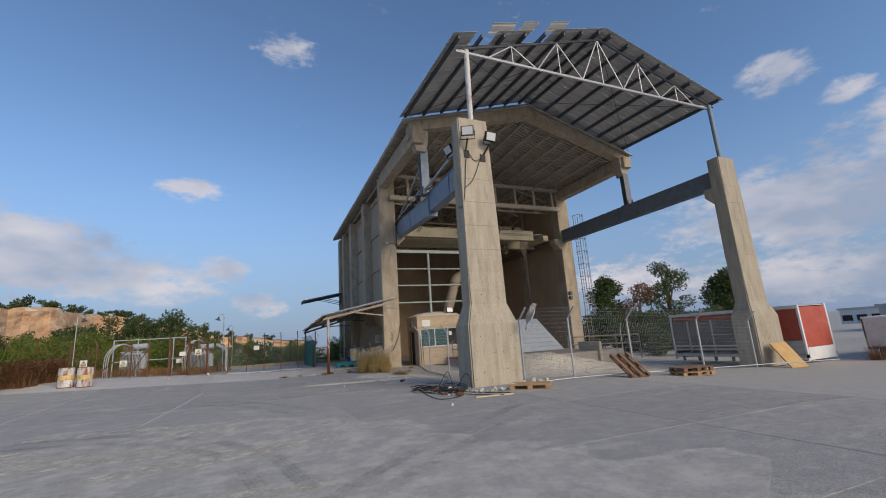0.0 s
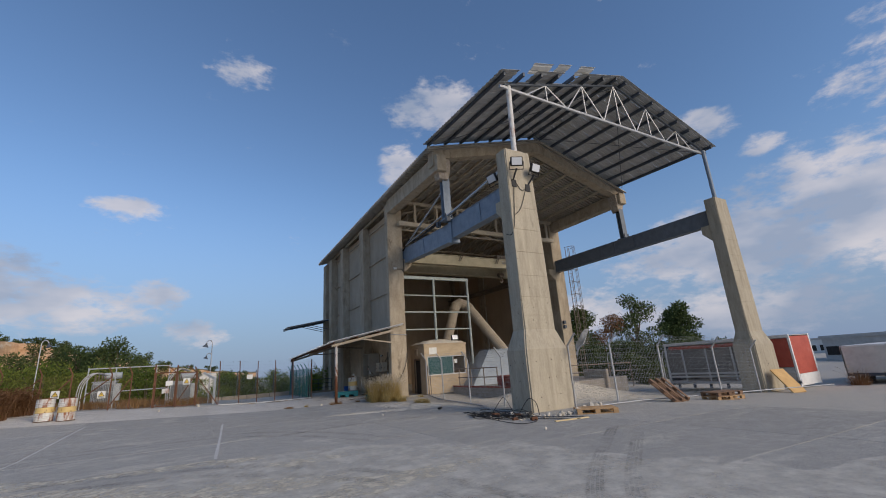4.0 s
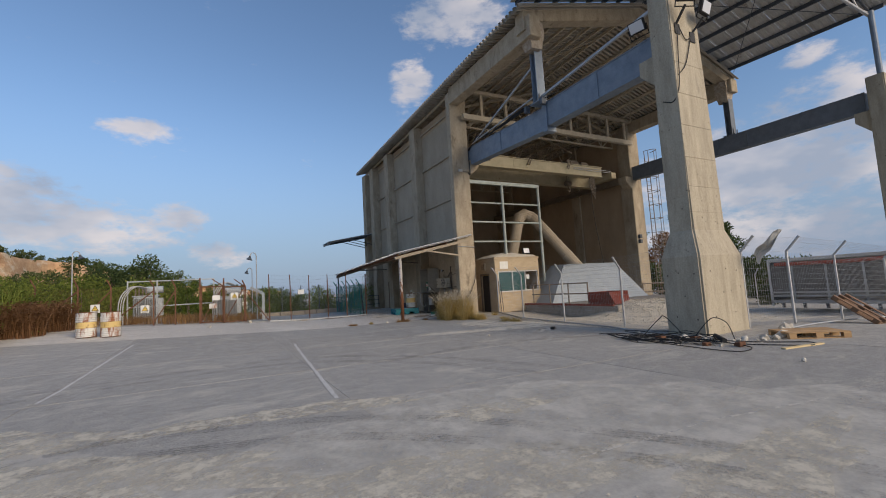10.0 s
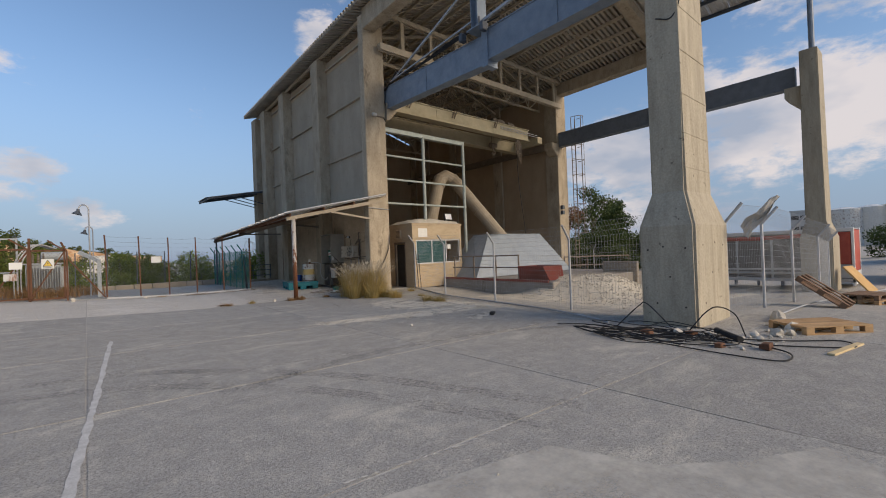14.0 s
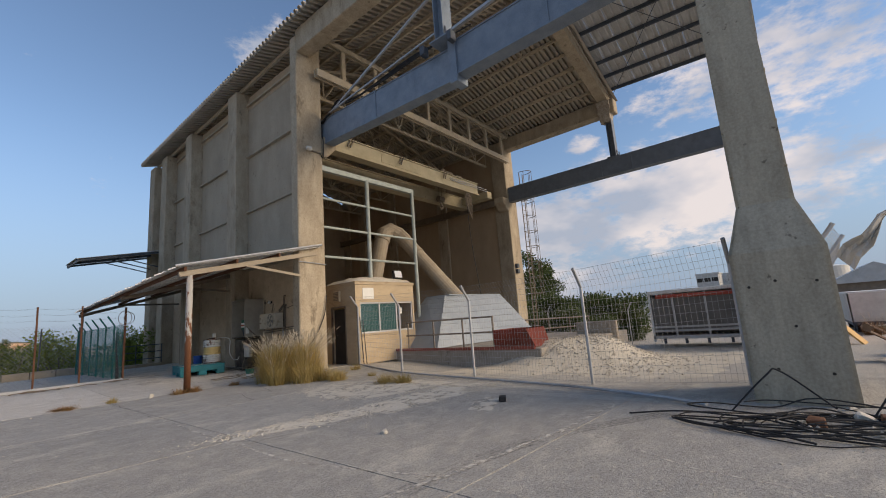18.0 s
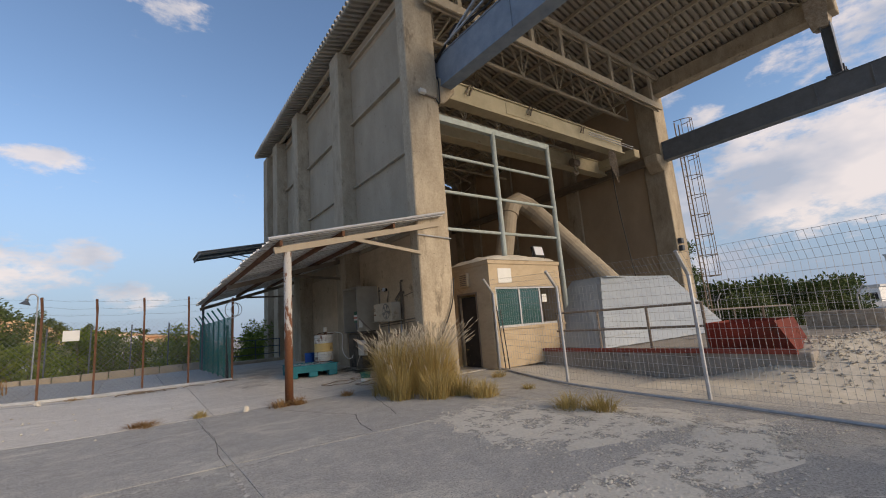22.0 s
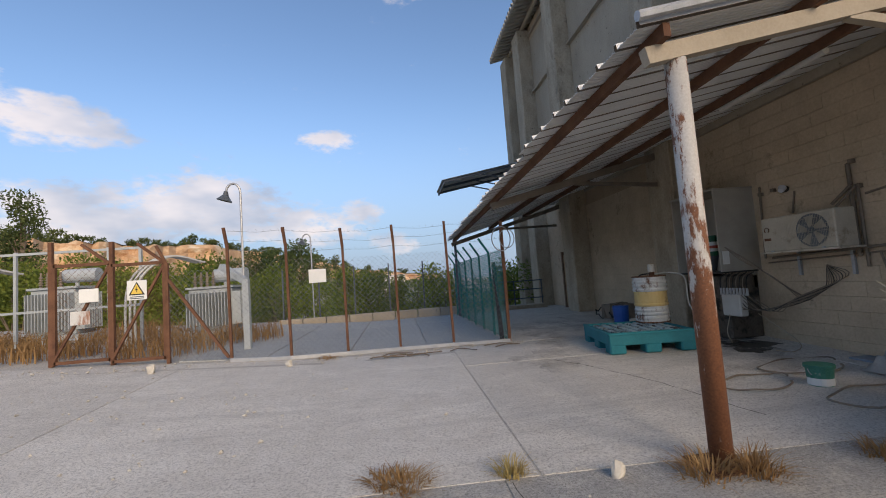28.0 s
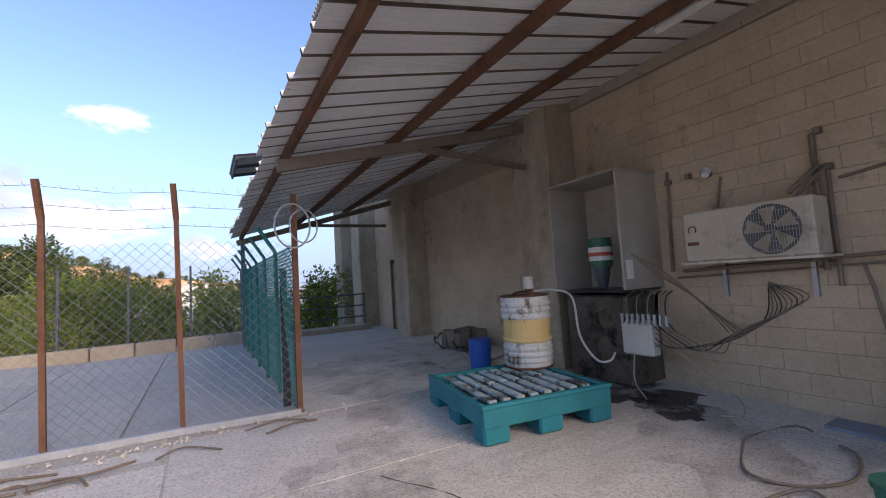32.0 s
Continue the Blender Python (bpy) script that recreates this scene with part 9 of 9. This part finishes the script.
far_building(62, 70, 16.5, 24, 1.7, SHEET, "low grey industrial shed beyond the trailers")
far_building(48, 56, 5.0, 11.0, 1.9, BROWN_STEEL, "brown gabled shed beyond the trailers", 1.6, 2)
far_building(128, 136, 27.5, 32.5, 7.9, SHEET, "grey industrial block in the distance", windows=3, rows=2)
far_building(95, 103, 30, 42, 1.6, SHEET_PALE, "long pale warehouse in the distance", windows=6)
far_building(-4, 4, 182, 188, 4.2, WHITE, "white house on the far slope", windows=2)
for k, (x, y, r, h) in enumerate(((140, 24.2, 4.0, 8.2), (141, 19.4, 3.4, 8.4), (142, 14.2, 4.2, 8.7), (150, 5, 4.0, 7.6))):
    tk = thing("storage_tank", (x, y, -1), "white cylindrical storage tank in the distance", "tank", "storage tanks")
    bm = bmesh.new()
    rod(bm, (x, y, -1), (x, y, h), r, 28)
    part("shell", bm, (PALE_BLUE, WHITE, YELLOW, WHITE)[k], tk)
    bm = bmesh.new()
    rod(bm, (x, y, h), (x, y, h + 0.6), r, 28, 0.5)
    part("cap", bm, SHEET_PALE, tk)

# ---- paving slabs ----
XS = [-26.05, -21.4, -16.75, -12.1, -7.45, -2.8, 1.85, 6.5]
YS = [-20.0, -16.5, -13.0, -9.6, -6.2, -2.8, 0.6, 2.9, 5.8, 9.2, 12.65, 15.9, 19.7, 22.9, 26.65]
paving = thing("pavement", (0, 12, 0), "worn grey concrete yard paving in large slabs with dusty joints", "pavement", kind="structure")


def row_y(y, x):
    return y - (0.065 if 4 < y < 26 else 0.03) * (x - 1.85)


def slab(x0, x1, y0, y1, mat, parent, gap=0.012):
    n = 7
    verts, faces = [], []
    for j in range(n):
        for i in range(n):
            x = x0 + gap + (x1 - x0 - 2 * gap) * i / (n - 1)
            ya, yb = row_y(y0, x) + gap, row_y(y1, x) - gap
            y = ya + (yb - ya) * j / (n - 1)
            e = 0.007 if i in (0, n - 1) else 0.0
            f = 0.007 if j in (0, n - 1) else 0.0
            verts.append((x + e * noise.noise(Vector((x * 3, y * 3, 0))), y + f * noise.noise(Vector((x * 3, y * 3, 5))), ground_z(x, y) + 0.002 * noise.noise(Vector((x0, y0, 1)))))
    for j in range(n - 1):
        for i in range(n - 1):
            k = j * n + i
            faces.append((k, k + 1, k + n + 1, k + n))
    rim = [i for i in range(n)] + [j * n + n - 1 for j in range(1, n)] + [(n - 1) * n + i for i in range(n - 2, -1, -1)] + [j * n for j in range(n - 2, 0, -1)]
    base = len(verts)
    for k in rim:
        x, y, z = verts[k]
        verts.append((x, y, z - 0.12))
    m = len(rim)
    for q in range(m):
        faces.append((rim[q], base + q, base + (q + 1) % m, rim[(q + 1) % m]))
    return mesh_of("slab", verts, faces, mat, parent)


for i in range(len(XS) - 1):
    for j in range(len(YS) - 1):
        if XS[i] < -12.2 and YS[j] > 19:
            continue
        slab(XS[i], XS[i + 1], YS[j], YS[j + 1], YARD, paving)
for j in range(len(YS) - 1):
    slab(6.5, 8.7 if 12 < YS[j] < 26 else 11.15, YS[j], YS[j + 1], YARD, paving)
apron = thing("apron", (0, 29, 0), "pale worn concrete apron under and before the lean-to", "pavement", kind="structure")
for x0, x1, y0, y1 in ((-12.1, -7.45, 26.65, 31.9), (-7.45, -2.8, 26.65, 31.9), (-2.8, 2.15, 26.65, 31.9), (2.15, 7.0, 26.65, 30.3), (2.15, 7.0, 30.3, 34.5), (3.45, 7.0, 34.5, 40.2)):
    if y0 > 30 and x0 < 3:
        slab(x0, x1, y0, 32.0, APRON, apron)
        slab(3.45, x1, 32.0, y1, APRON, apron)
    else:
        slab(x0, x1, y0, y1, APRON, apron)
slab(7.0, 7.62, 26.86, 40.2, APRON, apron)


def ground_patch(name, cx, cy, rx, ry, turn, mat, label, rise=0.006, ragged=0.5):
    """A thin ragged-edged spill lying on the paving."""
    c, s = math.cos(radians(turn)), math.sin(radians(turn))
    verts, faces = [], []
    n, rings = 56, 5
    for k in range(rings):
        f = (k + 0.02) / (rings - 1)
        for i in range(n):
            a = 6.2832 * i / n
            q = f * (1 + ragged * noise.noise(Vector((2.2 * math.cos(a), 2.2 * math.sin(a), cx))) + 0.35 * ragged * noise.noise(Vector((7 * math.cos(a), 7 * math.sin(a), cy))))
            u, v = rx * q * math.cos(a), ry * q * math.sin(a)
            x, y = cx + u * c - v * s, cy + u * s + v * c
            verts.append((x, y, ground_z(x, y) + rise * (1.0 - f ** 3) + 0.0015 - 0.004 * (f > 0.99)))
    for k in range(rings - 1):
        for i in range(n):
            faces.append((k * n + i, k * n + (i + 1) % n, (k + 1) * n + (i + 1) % n, (k + 1) * n + i))
    ob = mesh_of(name, verts, faces, mat, smooth=True)
    return tagged(ob, label, "ground patch", kind="structure")


GRIT = stain_material("pale_crushed_stone", (0.44, 0.41, 0.345), (0.74, 0.7, 0.61), 0.4, 0.5, 0.95, 2.6, 0.97)
for x, y, rx, ry, turn in ((2.5, 19.75, 1.0, 0.28, -16), (3.6, 19.4, 1.2, 0.38, -12), (4.9, 19.15, 1.3, 0.55, -8), (6.1, 19.3, 1.2, 0.4, 5), (5.15, 21.75, 0.85, 1.25, -12), (5.6, 20.4, 1.2, 0.6, -20), (5.0, 17.7, 0.6, 0.25, 20), (6.6, 20.6, 0.7, 0.9, 0)):
    ground_patch("grit_patch", x, y, rx, ry, turn, GRIT, "pale crushed-stone patch on broken paving")
FILM = stain_material("thin_stone_dust", (0.56, 0.53, 0.465), (0.76, 0.73, 0.65), 0.26, 0.62, 0.76, 1.7, 0.97)
for x, y, rx, ry, turn in ((-3.4, 8.4, 8.5, 4.2, -8), (-1.0, 3.2, 6.5, 2.6, 10), (-8.2, 12.4, 4.5, 2.6, -25)):
    ground_patch("dust_film", x, y, rx, ry, turn, FILM, "thin pale stone dust over the paving", 0.0006, 0.4)
DRIFT = stain_material("drifted_stone_dust", (0.54, 0.5, 0.4), (0.76, 0.7, 0.57), 0.4, 0.6, 0.9, 3.2, 0.97)
for x, y, rx, ry, turn in ((-5.6, 11.9, 2.8, 0.8, -28), (-3.6, 10.0, 3.2, 0.7, -12), (-1.45, 11.4, 1.0, 0.45, -10), (-3.6, 13.0, 1.9, 0.35, -12), (-7.2, 14.1, 2.2, 0.6, -30), (-0.6, 8.6, 2.0, 0.5, 10), (-5.2, 7.9, 2.8, 0.8, -10), (-1.8, 6.0, 2.4, 0.7, 5), (-3.8, 4.6, 2.2, 0.6, 0), (-1.0, 3.4, 2.6, 0.5, 12)):
    ground_patch("dust_drift", x, y, rx, ry, turn, DRIFT, "yellowish stone dust drifted over the paving", 0.003, 0.6)
OIL = stain_material("oil_soaked_concrete", (0.03, 0.026, 0.022), (0.08, 0.07, 0.058), 0.36, 0.58, 0.92, rough=0.5)
GRIME = stain_material("trodden_dirt", (0.1, 0.088, 0.07), (0.2, 0.18, 0.15), 0.44, 0.74, 0.5, 1.8)
for x, y, rx, ry, turn in ((6.85, 30.45, 0.6, 0.75, 20), (6.75, 29.75, 0.45, 0.35, 70)):
    ground_patch("oil_stain", x, y, rx, ry, turn, OIL, "dark oily stain on the concrete floor", 0.002, 0.7)
for x, y, rx, ry, turn in ((6.2, 29.0, 1.1, 0.6, 40), (4.9, 33.0, 1.3, 2.2, 0), (6.3, 33.8, 0.9, 2.0, 0), (3.6, 30.2, 1.0, 0.7, 60)):
    ground_patch("dirt_stain", x, y, rx, ry, turn, GRIME, "trodden dirt and old spills on the concrete", 0.0012, 0.6)
LINE = material("worn_white_line", (0.4, 0.39, 0.36), (0.66, 0.65, 0.62), 7, 0.9, bump=0.4, grain=60)
JOINT_GRIT = stain_material("joint_grit", (0.5, 0.475, 0.42), (0.72, 0.69, 0.62), 0.42, 0.56, 0.9, 9.0, 0.97)


def ground_strip(pts, w, mat, label, wander=0.0, name="ground_marking", rise=0.0045):
    """A ragged strip lying on the paving along a line of points."""
    verts, faces = [], []
    path = []
    for (xa, ya), (xb, yb) in zip(pts, pts[1:]):
        n = max(6, int(math.hypot(xb - xa, yb - ya) / 0.12))
        path += [Vector((xa + (xb - xa) * k / n, ya + (yb - ya) * k / n, 0)) for k in range(n)]
    path.append(Vector((*pts[-1], 0)))
    for k, p in enumerate(path):
        d = (path[min(k + 1, len(path) - 1)] - path[max(k - 1, 0)]).normalized()
        side = d.cross(Vector((0, 0, 1)))
        off = wander * (noise.noise(Vector((p.x * 1.3, p.y * 1.3, 2))) + 0.4 * noise.noise(Vector((p.x * 6, p.y * 6, 9))))
        for sgn in (-1, 1):
            q = p + side * (off + sgn * w * 0.5 * (1 + 0.7 * noise.noise(Vector((k * 0.7, sgn * 5, pts[0][0])))))
            verts.append((q.x, q.y, ground_z(q.x, q.y) + rise))
    for k in range(len(path) - 1):
        faces.append((2 * k, 2 * k + 1, 2 * k + 3, 2 * k + 2))
    return tagged(mesh_of(name, verts, faces, mat), label, "marking", kind="structure")


for pts, w in (([(-2.4, 21.5), (-2.95, 13.4)], 0.07), ([(-7.29, 25.2), (-7.39, 16.7)], 0.06)):
    ground_strip(pts, w, LINE, "worn pale line across the yard paving")
for pts, w in (([(-2.6, 17.1), (-0.2, 16.75), (2.07, 16.22)], 0.045), ([(2.07, 16.22), (3.9, 15.9), (5.5, 15.75)], 0.07), ([(2.05, 12.85), (4.2, 12.65), (6.1, 12.5)], 0.03), ([(-1.7, 9.66), (0.14, 9.55), (2.0, 9.2)], 0.03), ([(-1.4, 12.9), (1.2, 12.6), (2.05, 12.85)], 0.025),
               ([(1.8, 22.68), (1.66, 20.16), (1.63, 17.95)], 0.045), ([(1.0, 19.43), (1.61, 19.34), (3.55, 18.94), (4.75, 18.6)], 0.03), ([(1.63, 17.95), (2.07, 16.22), (2.0, 12.85)], 0.025), ([(-1.5, 23.05), (0.26, 22.7), (1.8, 22.68), (3.2, 22.9), (4.6, 22.5)], 0.04), ([(3.7, 19.5), (5.4, 17.7), (6.1, 16.7)], 0.03), ([(4.1, 15.9), (3.3, 14.4), (3.0, 13.1)], 0.025)):
    ground_strip(pts, w, JOINT_GRIT, "pale grit filling a joint of the yard paving", 0.03, "joint_filling")
CRACK = stain_material("dark_crack", (0.05, 0.047, 0.042), (0.11, 0.1, 0.09), 0.3, 0.5, 0.9, 7.0, 0.95)
for pts, w in (([(3.2, 26.0), (3.9, 24.2), (3.6, 22.9)], 0.014), ([(1.92, 26.6), (1.8, 22.8)], 0.007), ([(5.0, 25.6), (4.4, 23.6)], 0.012), ([(0.4, 24.9), (1.9, 25.6)], 0.01), ([(4.6, 27.2), (4.2, 28.9), (3.6, 30.1)], 0.012)):
    ground_strip(pts, w, CRACK, "thin dark crack in the concrete", 0.07, "crack", 0.0035)


# ---- tyre marks ----
def tyre_material():
    m = bpy.data.materials.new("faint_tyre_mark")
    m.use_nodes = True
    N, L = m.node_tree.nodes, m.node_tree.links
    b = N["Principled BSDF"]
    b.inputs["Base Color"].default_value, b.inputs["Roughness"].default_value = (0.12, 0.118, 0.112, 1), 0.9
    co = N.new("ShaderNodeNewGeometry").outputs["Position"]
    n1, n2 = N.new("ShaderNodeTexNoise"), N.new("ShaderNodeTexNoise")
    n1.inputs["Scale"].default_value, n1.inputs["Detail"].default_value, n1.inputs["Roughness"].default_value = 1.4, 6, 0.7
    n2.inputs["Scale"].default_value, n2.inputs["Detail"].default_value = 22.0, 5
    L.new(co, n1.inputs["Vector"]), L.new(co, n2.inputs["Vector"])
    mu = N.new("ShaderNodeMath")
    mu.operation = "MULTIPLY"
    L.new(n1.outputs["Fac"], mu.inputs[0]), L.new(n2.outputs["Fac"], mu.inputs[1])
    mr = N.new("ShaderNodeMapRange")
    mr.inputs["From Min"].default_value, mr.inputs["From Max"].default_value, mr.inputs["To Max"].default_value = 0.2, 0.4, 0.5
    L.new(mu.outputs[0], mr.inputs["Value"])
    tp, mx = N.new("ShaderNodeBsdfTransparent"), N.new("ShaderNodeMixShader")
    L.new(mr.outputs[0], mx.inputs[0]), L.new(tp.outputs[0], mx.inputs[1]), L.new(b.outputs[0], mx.inputs[2])
    L.new(mx.outputs[0], N["Material Output"].inputs[0])
    return m


TYRE = tyre_material()


def tyre_mark(pts, w=0.24):
    """Faint tread bars along a wheel's path."""
    path = curve_pts([(x, y, 0) for x, y in pts], 60)
    verts, faces = [], []
    for i in range(0, len(path) - 1):
        p, q = path[i], path[i + 1]
        d = (q - p).normalized()
        s = d.cross(Vector((0, 0, 1)))
        for a, b in ((-0.5, -0.28), (-0.22, -0.03), (0.03, 0.22), (0.28, 0.5)):
            n = len(verts)
            for f, o in ((0.0, a), (0.0, b), (0.9, b), (0.9, a)):
                v = p.lerp(q, f + (0.2 if abs(a + b) < 0.5 else 0.0)) + s * o * w
                verts.append((v.x, v.y, ground_z(v.x, v.y) + 0.0035))
            faces.append((n, n + 1, n + 2, n + 3))
    return tagged(mesh_of("tyre_mark", verts, faces, TYRE), "faint dark tyre mark curving over the yard", "tyre mark", kind="structure")


for pts in ([(5.5, 9.3), (3.36, 7.81), (1.93, 6.76), (0.57, 5.54), (-0.6, 4.1)], [(5.5, 8.6), (3.43, 7.17), (2.0, 6.16), (1.03, 5.28), (0.2, 4.0)],
            [(-9.5, 11.2), (-7.5, 12.5), (-5.8, 13.2), (-2.7, 12.0), (-0.35, 8.95), (0.4, 6.0)], [(-9.5, 10.6), (-7.4, 11.9), (-5.9, 12.5), (-3.0, 11.4), (-0.8, 8.6), (-0.1, 6.0)],
            [(-8.5, 17.8), (-4.56, 18.4), (-2.28, 18.0), (-0.22, 15.75), (1.2, 12.5)], [(-8.5, 17.1), (-4.6, 17.7), (-2.6, 17.3), (-0.7, 15.3), (0.6, 12.4)],
            [(-1.5, 15.9), (1.0, 16.3), (3.4, 16.0), (5.2, 15.0)]):
    tyre_mark(pts)
